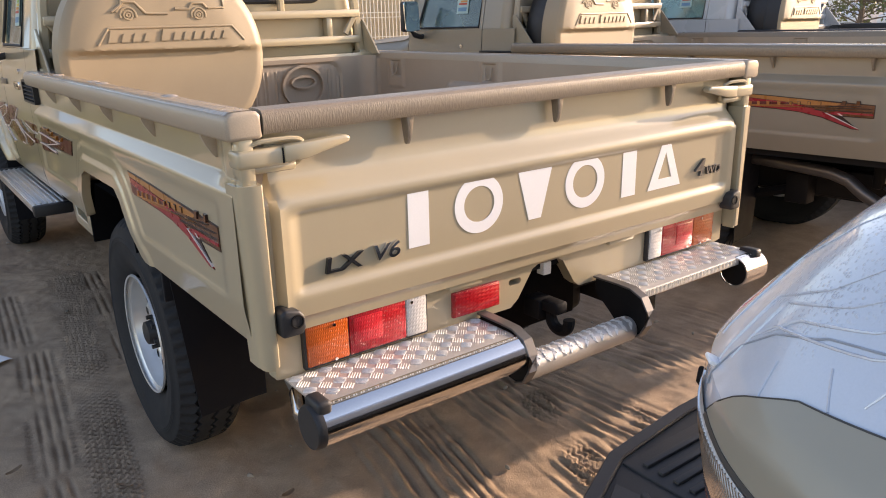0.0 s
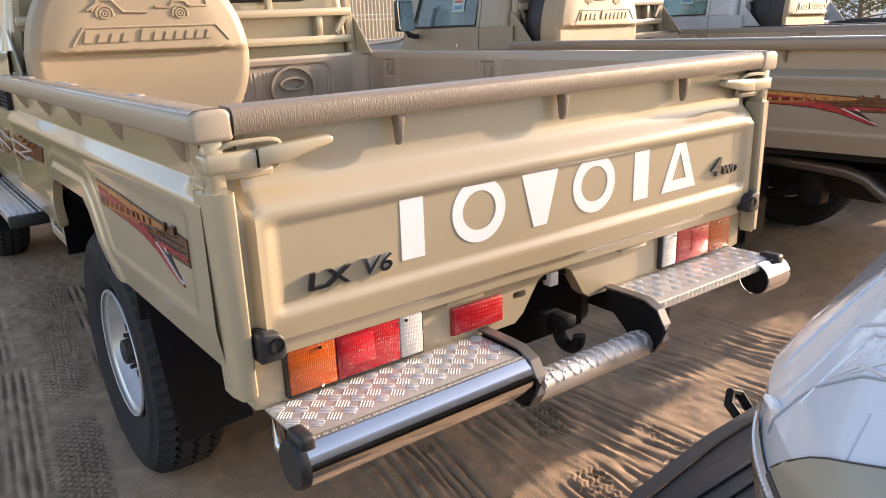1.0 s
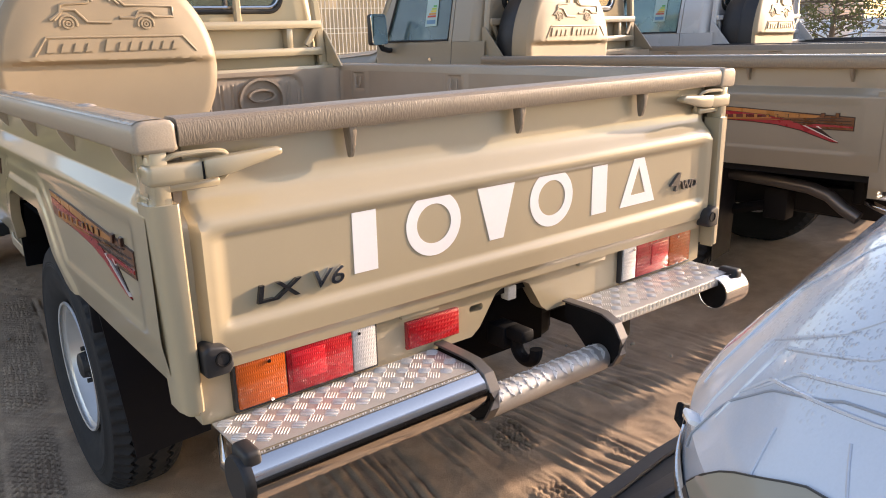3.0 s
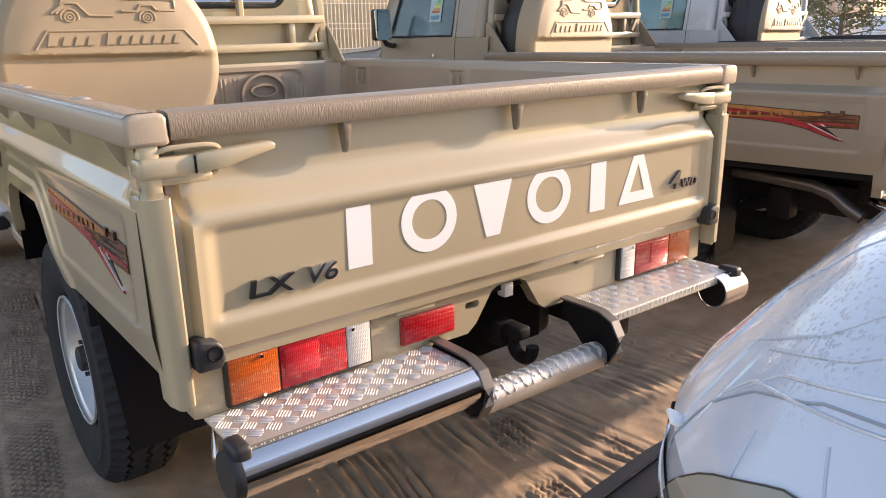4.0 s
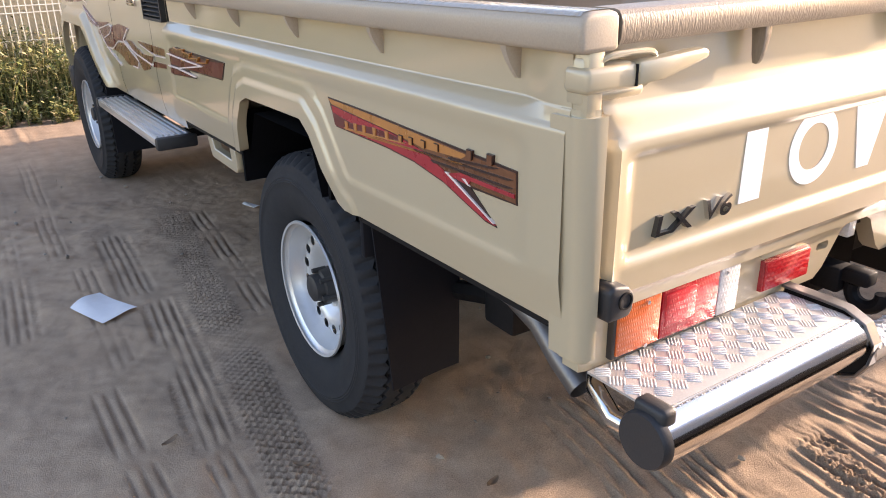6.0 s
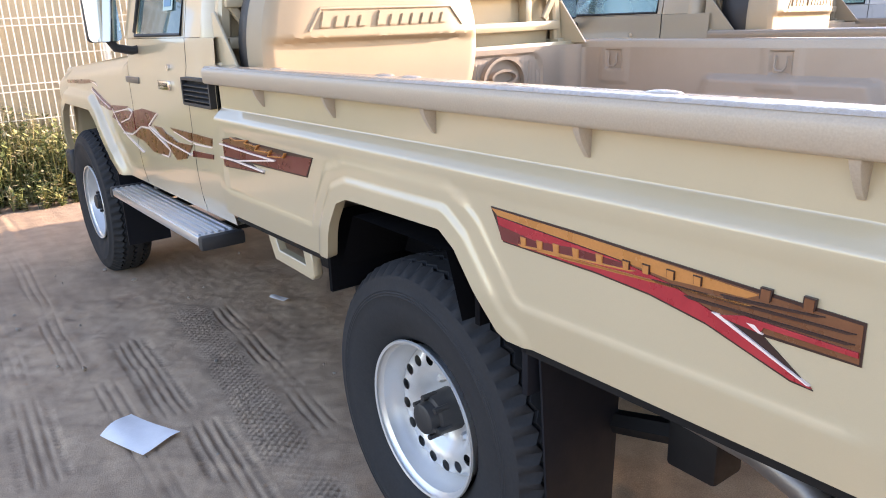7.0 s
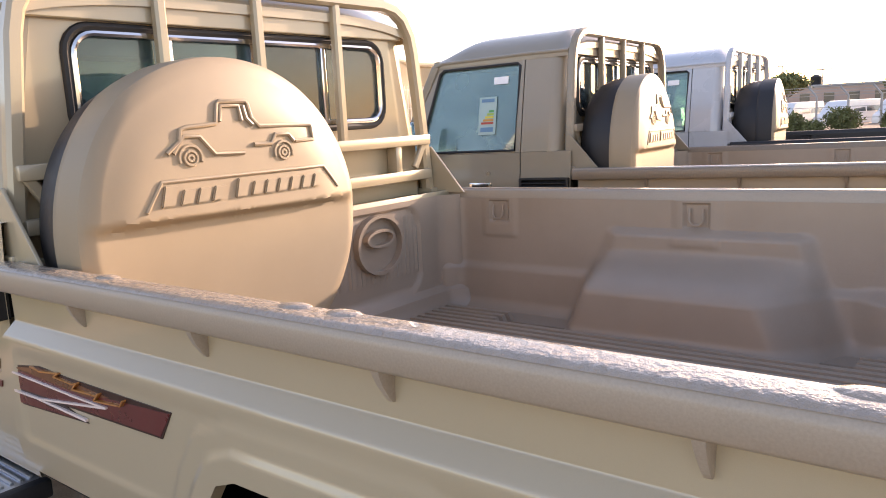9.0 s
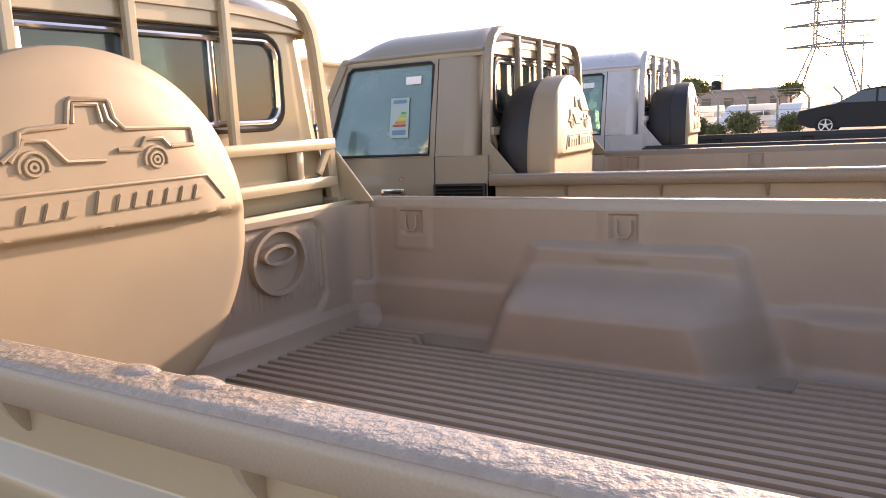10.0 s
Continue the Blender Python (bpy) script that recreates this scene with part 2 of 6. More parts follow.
def bed_side():
    ys = sorted(set(steps(0.03, 0.72, 40) + steps(0.72, 1.64, 130) + steps(1.64, 2.28, 40)))
    rows = [k / 34 for k in range(35)] + [1.075, 1.09, 1.10, 1.115, 1.125, 1.128, 1.133, 1.137, 1.1395, 1.1415, 1.151, 1.161, 1.163, 1.1655, 1.1675, 1.19, 1.22, 1.255]
    def f(y, v):
        lo = bed_side_low(y)
        if v == -1:
            return (-bed_side_x(y, lo) + 0.03, y, lo + 0.004)
        z = lo + (1.06 - lo) * v if v <= 1 else v
        return (-bed_side_x(y, z), y, z)
    bm = grid(ys, [-1] + rows, f)
    return bm


def tailgate_skin():
    xs = sorted(set(steps(-0.832, 0.832, 128)))
    zs = sorted(set(steps(0.812, 1.252, 62)))
    prof = [(0.812, 0.014), (0.838, 0.011), (0.846, 0.001), (0.885, -0.002), (1.098, -0.003), (1.112, 0.0), (1.138, 0.026), (1.152, 0.036), (1.175, 0.040), (1.26, 0.043)]
    def f(x, z):
        y = along(prof, z)
        d = rect_distance(x, z, -0.785, 0.785, 0.893, 1.092, 0.022)
        y += 0.011 * inside(-0.020, 0.0, d)
        a = abs(x)
        y += 0.022 * smooth(0.803, 0.815, a)
        if 0.83 < z < 1.10:
            y -= 0.010 * max(0, 1 - abs(a - 0.808) / 0.006)
        return (x, y, z)
    bm = grid(xs, zs, f)
    bmesh.ops.reverse_faces(bm, faces=bm.faces)
    bmesh.ops.recalc_face_normals(bm, faces=bm.faces)
    return bm


def tyre_mesh(radius=0.425, width=0.225):
    """Sidewalls with raised rings, notched shoulders and a tread cut by zigzag grooves."""
    n, hw = 232, width / 2
    bead, top = 0.211, radius - 0.034
    side = [(-0.62, 0.0), (-0.78, 0.10), (-0.95, 0.34), (-1.03, 0.58), (-1.02, 0.70), (-1.035, 0.715), (-1.02, 0.735), (-1.03, 0.755), (-1.01, 0.775), (-1.02, 0.795), (-0.995, 0.815), (-0.96, 0.93), (-0.955, 0.955), (-0.93, 1.0)]
    us = [(d * hw, bead + (top - bead) * f, 0.0, 0.0) for d, f in side]
    tread = [(-0.094, 0.0, 0.010)]
    for c in (-0.054, 0.0, 0.054):
        tread += [(c - 0.019, 0.4, 0.0), (c - 0.0065, 1.0, 0.0), (c - 0.0045, 1.0, 0.013), (c + 0.0045, 1.0, 0.013), (c + 0.0065, 1.0, 0.0), (c + 0.019, 0.4, 0.0)]
    tread += [(0.094, 0.0, 0.010)]
    us += [(d * width / 0.225, radius - drop - 2.0 * abs(d) ** 2.2, zig, 1.0 if abs(d) > 0.07 else 0.0) for d, zig, drop in tread]
    us += [(-d, r, z, w) for d, r, z, w in reversed(us[:len(side)])]
    bm = bmesh.new()
    rings = []
    for k in range(n):
        a = 2 * math.pi * k / n
        zig = 0.0075 * (abs(k % 4 - 2) - 1)
        ring = []
        for d, r, z, w in us:
            if w and k % 4 in (0, 1):
                r -= 0.011
            ring.append(bm.verts.new((d + z * zig, r * math.cos(a), r * math.sin(a))))
        rings.append(ring)
    for k in range(n):
        p, q = rings[k], rings[(k + 1) % n]
        for i in range(len(us) - 1):
            bm.faces.new((p[i], q[i], q[i + 1], p[i + 1]))
    bmesh.ops.recalc_face_normals(bm, faces=bm.faces)
    return bm


def rim_mesh():
    """A steel disc wheel with a ring of round holes; its outer side faces -x."""
    bm = lathe([(-0.098, 0.212), (-0.100, 0.219), (-0.094, 0.221), (-0.088, 0.215), (-0.080, 0.203), (-0.050, 0.198), (-0.03, 0.186), (0.09, 0.186), (0.10, 0.215)], "x", 72)
    n, rh, hr = 16, 0.150, 0.0160
    # the disc: rings of points with holes left open
    disc = bmesh.new()
    per = 8
    total = n * per
    def pt(r, k, x):
        a = 2 * math.pi * k / total
        return (x, r * math.cos(a), r * math.sin(a))
    def dome(r):
        return along([(0.0, 0.010), (0.070, 0.010), (0.092, 0.001), (0.112, -0.027), (0.128, -0.037), (0.158, -0.039), (0.174, -0.029), (0.187, -0.007)], r)
    inner = [[disc.verts.new(pt(r, k, dome(r))) for k in range(total)] for r in (0.055, 0.075, 0.095, 0.112, rh - 0.022)]
    outer = [[disc.verts.new(pt(r, k, dome(r))) for k in range(total)] for r in (rh + 0.022, 0.187)]
    for group in (inner, outer):
        for p, q in zip(group, group[1:]):
            for k in range(total):
                disc.faces.new((p[k], p[(k + 1) % total], q[(k + 1) % total], q[k]))
    a_ring, b_ring = inner[-1], outer[0]
    for h in range(n):
        ks = [(h * per + j) % total for j in range(per + 1)]
        mid = (h + 0.5) * per
        hole = []
        ca = 2 * math.pi * mid / total
        for j in range(2 * per + 2):
            # around the hole, starting at its inner side going one way
            t = -math.pi + 2 * math.pi * (j + 0.5) / (2 * per + 2)
            y0, z0 = rh + hr * math.cos(t + math.pi), hr * math.sin(t + math.pi)
            hole.append(disc.verts.new((dome(rh), y0 * math.cos(ca) - z0 * math.sin(ca), y0 * math.sin(ca) + z0 * math.cos(ca))))
        lo = [a_ring[k] for k in ks]
        hi = [b_ring[k] for k in reversed(ks)]
        loop = hi + lo
        # match the loop to the hole by angle about the hole's centre
        c = Vector((0, rh * math.cos(ca), rh * math.sin(ca)))
        e1, e2 = Vector((0, math.cos(ca), math.sin(ca))), Vector((0, -math.sin(ca), math.cos(ca)))
        ang = lambda v: math.atan2((v.co - c).dot(e2), (v.co - c).dot(e1))
        loop.sort(key=ang)
        hole.sort(key=ang)
        m = len(loop)
        for j in range(m):
            disc.faces.new((loop[j], loop[(j + 1) % m], hole[(j + 1) % m], hole[j]))
    bmesh.ops.recalc_face_normals(disc, faces=disc.faces)
    add(bm, disc)
    bmesh.ops.scale(bm, vec=(1.0, 0.985, 0.985), verts=bm.verts)
    return bm


def hub_mesh():
    bm = lathe([(-0.092, 0.0), (-0.092, 0.033), (-0.088, 0.041), (-0.064, 0.045), (-0.060, 0.055), (-0.022, 0.058), (0.018, 0.060)], "x", 24)
    for k in range(6):
        a = math.pi * k / 3 + 0.3
        add(bm, lathe([(-0.056, 0.0), (-0.056, 0.008), (-0.012, 0.008)], "x", 8), Matrix.Translation((-0.022, 0.054 * math.cos(a), 0.054 * math.sin(a))))
    return bm


def nut_mesh(k):
    a = 2 * math.pi * k / 5
    return add(bmesh.new(), lathe([(-0.026, 0.0), (-0.026, 0.008), (-0.018, 0.012), (0.0, 0.013)], "x", 6), Matrix.Translation((0.012, 0.086 * math.cos(a), 0.086 * math.sin(a))))


def wheel(parent, x, y, z, s):
    w = new("wheel")
    w.parent = parent
    w.matrix_basis = pose(x, y, z, 0, 0, 0 if s < 0 else 180)
    part("tyre", tyre_mesh(), RUBBER, w, "black all-terrain tyre")
    part("rim", rim_mesh(), SILVER, w, "silver steel disc rim")
    part("hub", hub_mesh(), BLACK, w, "black locking hub")
    for k in range(5):
        part("wheel_nut", nut_mesh(k), SILVER, w)
    part("brake_drum", lathe([(0.030, 0.0), (0.030, 0.165), (0.095, 0.170)], "x", 32), CHASSIS, w, "black brake drum behind the rim")
    return w


def seat(cx):
    bm = box(cx - 0.24, cx + 0.24, 2.72, 3.2, 0.92, 1.06, 0.05, 3)
    add(bm, box(cx - 0.23, cx + 0.23, 2.60, 2.74, 1.02, 1.52, 0.05, 3))
    add(bm, box(cx - 0.13, cx + 0.13, 2.60, 2.69, 1.54, 1.70, 0.035, 3))
    return bm


def glass_material(name, tint, fog, clear):
    """A dusty pane: clear glass, a film of dust and the gloss of its surface."""
    m = bpy.data.materials.new(name)
    m.use_nodes = True
    nt = m.node_tree
    nt.nodes.remove(nt.nodes["Principled BSDF"])
    out = nt.nodes["Material Output"]
    tr = nt.nodes.new("ShaderNodeBsdfTransparent")
    tr.inputs[0].default_value = (*tint, 1)
    df = nt.nodes.new("ShaderNodeBsdfDiffuse")
    df.inputs[0].default_value = (*fog, 1)
    tc = nt.nodes.new("ShaderNodeTexCoord")
    nz = nt.nodes.new("ShaderNodeTexNoise")
    nz.inputs["Scale"].default_value = 3.0
    nt.links.new(tc.outputs["Object"], nz.inputs[0])
    rg = nt.nodes.new("ShaderNodeMapRange")
    rg.inputs["From Min"].default_value, rg.inputs["From Max"].default_value = 0.3, 0.7
    rg.inputs["To Min"].default_value, rg.inputs["To Max"].default_value = 1 - clear - 0.12, 1 - clear + 0.12
    nt.links.new(nz.outputs["Fac"], rg.inputs[0])
    a = nt.nodes.new("ShaderNodeMixShader")
    nt.links.new(rg.outputs[0], a.inputs[0])
    nt.links.new(tr.outputs[0], a.inputs[1])
    nt.links.new(df.outputs[0], a.inputs[2])
    gl = nt.nodes.new("ShaderNodeBsdfGlossy")
    gl.inputs["Roughness"].default_value = 0.04
    fr = nt.nodes.new("ShaderNodeFresnel")
    fr.inputs[0].default_value = 1.6
    b = nt.nodes.new("ShaderNodeMixShader")
    nt.links.new(fr.outputs[0], b.inputs[0])
    nt.links.new(a.outputs[0], b.inputs[1])
    nt.links.new(gl.outputs[0], b.inputs[2])
    nt.links.new(b.outputs[0], out.inputs[0])
    return m


GLASS = glass_material("dusty_window_glass", (0.55, 0.76, 0.75), (0.31, 0.47, 0.48), 0.66)
CLEAR_GLASS = glass_material("clear_window_glass", (0.38, 0.54, 0.54), (0.20, 0.30, 0.32), 0.78)
SEAL = material("window_rubber_seal", (0.02, 0.02, 0.02), rough=0.6, blotch=0.05)
MIRROR = material("mirror_glass", (0.85, 0.9, 0.9), rough=0.03, metal=1)
INTERIOR = material("grey_cabin_trim", (0.09, 0.09, 0.09), rough=0.8, blotch=0.1, grain=0.1)
CABIN_PALE = material("pale_cabin_trim", (0.32, 0.33, 0.32), rough=0.8, blotch=0.08, grain=0.06)


def lens_material(name, color):
    """A ribbed plastic lamp lens over a reflector."""
    m = material(name, color, rough=0.30, coat=1.0, blotch=0.10, blotch_size=12, grain=0.10, grain_size=260, spec=0.4)
    nt = m.node_tree
    b = nt.nodes["Principled BSDF"]
    tc = nt.nodes.new("ShaderNodeTexCoord")
    bp = nt.nodes.new("ShaderNodeBump")
    bp.inputs["Strength"].default_value = 0.45
    bp.inputs["Distance"].default_value = 0.002
    waves = []
    for d in ("X", "Z"):
        w = nt.nodes.new("ShaderNodeTexWave")
        w.bands_direction = d
        w.inputs["Scale"].default_value = 70 if d == "X" else 30
        nt.links.new(tc.outputs["Object"], w.inputs[0])
        waves.append(w)
    mx = nt.nodes.new("ShaderNodeMath")
    mx.operation = "MAXIMUM"
    nt.links.new(waves[0].outputs["Fac"], mx.inputs[0])
    nt.links.new(waves[1].outputs["Fac"], mx.inputs[1])
    nt.links.new(mx.outputs[0], bp.inputs["Height"])
    nt.links.new(bp.outputs[0], b.inputs["Normal"])
    b.inputs["Subsurface Weight"].default_value = 0.0
    return m


LENS_RED = lens_material("red_lens", (0.42, 0.004, 0.010))
LENS_BRIGHT = lens_material("bright_red_lens", (0.60, 0.012, 0.022))
LENS_RED_DARK = lens_material("deep_red_lens", (0.30, 0.005, 0.012))
LENS_AMBER = lens_material("amber_lens", (0.50, 0.085, 0.004))
LENS_CLEAR = lens_material("clear_lens", (0.62, 0.60, 0.58))
STK_MAROON = material("maroon_sticker", (0.12, 0.022, 0.020), rough=0.3, coat=0.3, blotch=0.10, blotch_size=14, grain=0.05)
STK_RED = material("red_sticker", (0.34, 0.022, 0.030), rough=0.3, coat=0.3, blotch=0.12, blotch_size=10, grain=0.05)
STK_ORANGE = material("ochre_sticker", (0.42, 0.17, 0.045), rough=0.3, coat=0.3, blotch=0.10, blotch_size=12, grain=0.05)
STK_BROWN = material("brown_sticker", (0.15, 0.055, 0.022), rough=0.3, coat=0.3, blotch=0.12, blotch_size=16, grain=0.05)
STK_DARK = material("dark_sticker_edge", (0.035, 0.015, 0.012), rough=0.35, blotch=0.05)
STK_WHITE = material("pale_sticker_edge", (0.72, 0.60, 0.55), rough=0.35, blotch=0.05)
BADGE = material("dark_chrome_badge", (0.12, 0.12, 0.125), rough=0.2, metal=0.9, blotch=0.03)


def cab_side_x(y, z):
    x = along([(0.70, 0.822), (0.80, 0.842), (0.90, 0.850), (1.22, 0.850), (1.282, 0.846), (1.29, 0.842), (1.40, 0.836)], z)
    if y > 3.40:
        d = polyline_distance(y, z, FRONT_ARCH)
        x += 0.036 * inside(0.055, 0.095, d)
        top = fender_top(y)
        r = smooth(top - 0.10, top, z)
        x -= 0.05 * r * r
    return x


FRONT_ARCH = [(3.78, 0.72), (3.86, 0.80), (4.06, 0.99), (4.14, 1.035), (4.72, 1.035), (4.82, 0.98), (4.90, 0.86), (4.94, 0.72)]


def fender_top(y):
    return along([(3.38, 1.392), (3.44, 1.345), (3.52, 1.320), (4.76, 1.235), (4.99, 1.20)], y)


def cab_side(y0, y1, n):
    ys = steps(y0, y1, n)
    vs = [-1] + [k / 26 for k in range(27)] + [2]
    def f(y, v):
        lo = along(FRONT_ARCH, y) if 3.78 < y < 4.94 else 0.735
        hi = fender_top(y) if y > 3.38 else 1.392
        if v == -1:
            return (-cab_side_x(y, lo) + 0.035, y, lo + 0.002)
        if v == 2:
            return (-cab_side_x(y, hi) + 0.035, y, hi + 0.003)
        z = lo + (hi - lo) * v
        return (-cab_side_x(y, z), y, z)
    return grid(ys, vs, f)


def lean(bm):
    """Leans a plate at x = 0 to the tumblehome of the cab's upper side."""
    for v in bm.verts:
        v.co.x += -0.836 + (v.co.z - 1.392) * 0.19 + max(0, v.co.y - 3.0) * 0.02
    return bm


WINDOW = [(2.665, 1.405), (3.275, 1.405), (3.295, 1.42), (3.18, 1.85), (3.155, 1.868), (2.675, 1.868), (2.658, 1.855)]


def sticker(parent, name, polys, x, s):
    """Flat coloured shapes laid on one another; each is (material, points in y and z)."""
    for i, (mat, pts) in enumerate(polys):
        bm = prism([(y, z - 0.028 * max(0, 0.845 - y)) for y, z in pts], "x", -(x + 0.0016 + 0.0006 * min(i, 5) + 0.00006 * i), -(x - 0.004))
        part(name, sided(bm, s), mat, parent, body=True, label="printed vinyl stripe")


def line_strip(pts, w):
    """Thin quads along a line of (y, z) points."""
    out = []
    for (a, b), (c, d) in zip(pts, pts[1:]):
        n = math.hypot(c - a, d - b)
        u, v = -(d - b) / n * w / 2, (c - a) / n * w / 2
        out.append([(a + u, b + v), (c + u, d + v), (c - u, d - v), (a - u, b - v)])
    return out


def clip_span(pts, lo, hi):
    """The part of a polygon whose first coordinate lies between lo and hi."""
    for limit, sign in ((lo, 1), (hi, -1)):
        out = []
        for (a, b), (c, d) in zip(pts, pts[1:] + pts[:1]):
            ia, ic = (a - limit) * sign >= 0, (c - limit) * sign >= 0
            if ia:
                out.append((a, b))
            if ia != ic:
                k = (limit - a) / (c - a)
                out.append((limit, b + (d - b) * k))
        pts = out
        if len(pts) < 3:
            return []
    return pts


def ring_shape(cx, cz, rx, rz, w, y0, y1, n=40):
    bm = bmesh.new()
    loops = []
    for r, y in ((0, y1), (0, y0), (1, y0), (1, y1)):
        loops.append([bm.verts.new((cx + (rx - w * r) * math.cos(2 * math.pi * k / n), y, cz + (rz - w * r) * math.sin(2 * math.pi * k / n))) for k in range(n)])
    for a, b in zip(loops, loops[1:]):
        for k in range(n):
            bm.faces.new((a[k], a[(k + 1) % n], b[(k + 1) % n], b[k]))
    bmesh.ops.recalc_face_normals(bm, faces=bm.faces)
    return bm


def letters(name, body, size, x, y, z, mat, parent, depth=0.004, slant=0.0, label="", wide=1.22):
    """Writing with the built-in font, standing on the tailgate and facing -y."""
    cu = bpy.data.curves.new("text", "FONT")
    cu.body, cu.size, cu.extrude, cu.shear, cu.offset = body, size, depth, slant, size * 0.012
    tmp = new("text", cu)
    dg = bpy.context.evaluated_depsgraph_get()
    me = bpy.data.meshes.new_from_object(tmp.evaluated_get(dg))
    bpy.data.objects.remove(tmp)
    bm = bmesh.new()
    bm.from_mesh(me)
    bmesh.ops.transform(bm, matrix=pose(x, y, z, 90, 0, 0) @ Matrix.Diagonal((wide, 1, 1, 1)), verts=bm.verts)
    return part(name, bm, mat, parent, label, body=True, sharp=30)


def set_back(bm):
    """The cover stands slightly askew: its inner edge lies further forward in the truck, and it is a little wider than high."""
    for v in bm.verts:
        d = v.co.x + 0.69
        v.co.y += 0.075 * d + 0.006
        v.co.x = -0.655 + d * (1.085 if d > 0 else 0.88)
        v.co.z += 0.018
    return bm


def cover_mesh(band):
    """The hard cover of the spare wheel: a round shell whose face has a raised upper half; its side band apart."""
    cx, cz, R = -0.425, 1.315, 0.437
    bm = bmesh.new()
    n = 200
    rs = [(0.985, 0.165), (1.0, 0.160), (1.0, 0.14), (1.0, 0.08), (0.992, 0.05), (0.975, 0.028), (0.95, 0.012), (0.92, 0.003)] + [(0.92 * (1 - k / 56), 0.0) for k in range(1, 56)]
    rs = rs[:5] if band else rs[4:]
    rings = []
    for f, back in rs:
        ring = []
        for k in range(n):
            a = 2 * math.pi * k / n
            x, z = cx + R * f * math.cos(a), cz + R * f * math.sin(a)
            edge = 1.356 - 0.02 * (x - cx)
            y = 1.985 + back
            if back < 0.05:
                low = 1 - smooth(edge - 0.016, edge + 0.002, z)
                fade = smooth(0.5, 1.0, f)
                y += (0.030 * low + (0.045 * max(0, z - edge) + 0.022 * fade * fade) * (1 - low)) * (1 - back / 0.05)
            ring.append(bm.verts.new((x, y, z)))
        rings.append(ring)
    for p, q in zip(rings, rings[1:]):
        for k in range(n):
            bm.faces.new((p[k], p[(k + 1) % n], q[(k + 1) % n], q[k]))
    if not band:
        bm.faces.new(rings[-1])
    bmesh.ops.recalc_face_normals(bm, faces=bm.faces)
    if sum(f.normal.dot(f.calc_center_median() - Vector((cx, 2.2, cz))) for f in bm.faces) < 0:
        bmesh.ops.reverse_faces(bm, faces=bm.faces)
    return bm


def fabric_back():
    """The soft black back of the cover, drawn in over the tyre behind and lightly gathered."""
    n, rows = 132, [(0.985, 0.150), (0.992, 0.175), (0.985, 0.215), (0.965, 0.26), (0.93, 0.30), (0.86, 0.335), (0.70, 0.345), (0.05, 0.345)]
    def f(k, j):
        a = 2 * math.pi * k / n
        r, back = rows[j]
        fold = 0.010 * (j / 5 if j < 5 else 1) * (math.sin(17 * a) * 0.5 + math.sin(29 * a + 1) * 0.35 + math.sin(47 * a + 2) * 0.25)
        r = 0.437 * (0.985 * r - (0.3 * fold if j else 0))
        return (-0.425 + r * math.cos(a), 1.985 + back + 0.3 * fold, 1.315 + r * math.sin(a))
    bm = grid(range(n + 1), range(len(rows)), f)
    bmesh.ops.remove_doubles(bm, verts=bm.verts, dist=1e-5)
    bmesh.ops.recalc_face_normals(bm, faces=bm.faces)
    return bm


def on_cover(x, z, h=0.0):
    """The place of (x, z) on the face of the cover."""
    r = math.hypot(x + 0.425, z - 1.315) / 0.437
    f = smooth(0.5, 1.0, r)
    return (x, 1.985 + 0.045 * max(0, z - 1.356) + 0.022 * f * f - h, z)


def liner_wall_x(y, z):
    x = 0.815 - 0.018 * (1 - smooth(0.99, 1.02, z)) - 0.01 * (1.27 - z)
    house = smooth(0.770, 0.960, y - 0.42 * (z - 0.86)) * (1 - smooth(1.580, 1.710, y + 0.40 * (z - 0.86)))
    x -= 0.185 * house * (1 - smooth(1.005, 1.105, z))
    x -= 0.040 * (1 - smooth(0.70, 0.80, y)) * (1 - smooth(0.985, 1.03, z))
    x -= 0.030 * smooth(0.87, 0.93, y - 0.3 * (z - 1.1)) * (1 - smooth(1.53, 1.60, y + 0.3 * (z - 1.1))) * (1 - smooth(1.150, 1.178, z))
    for c in (1.25, 2.02, 0.42):
        d = rect_distance(y, z, c - 0.075, c + 0.075, 1.12, 1.40, 0.01)
        x -= 0.006 * inside(-0.008, 0.004, d)
        d = rect_distance(y, z, c - 0.043, c + 0.043, 1.175, 1.262, 0.008)
        x += 0.010 * inside(-0.006, 0.0, d)
    if z < 0.88:
        x -= 0.06 * ((0.88 - z) / 0.06) ** 2
    x -= 0.06 * smooth(2.16, 2.25, y) ** 2
    return x


def ribbed_strip(x0, x1, y0, y1):
    """One field of the floor liner: ribs with sloping flanks, closed at both ends."""
    n = max(1, round((x1 - x0) / 0.0425))
    w = (x1 - x0) / n
    pts = []
    for k in range(n):
        a = x0 + k * w
        pts += [(a, 0.825), (a + w * 0.34, 0.825), (a + w * 0.42, 0.866), (a + w * 0.92, 0.866)]
    pts += [(x1, 0.825)]
    bm = grid([y0, y0 + 0.02, y1 - 0.02, y1], range(len(pts)), lambda y, i: (pts[i][0], y, pts[i][1] if y0 < y < y1 else 0.8245))
    bmesh.ops.recalc_face_normals(bm, faces=bm.faces)
    return bm


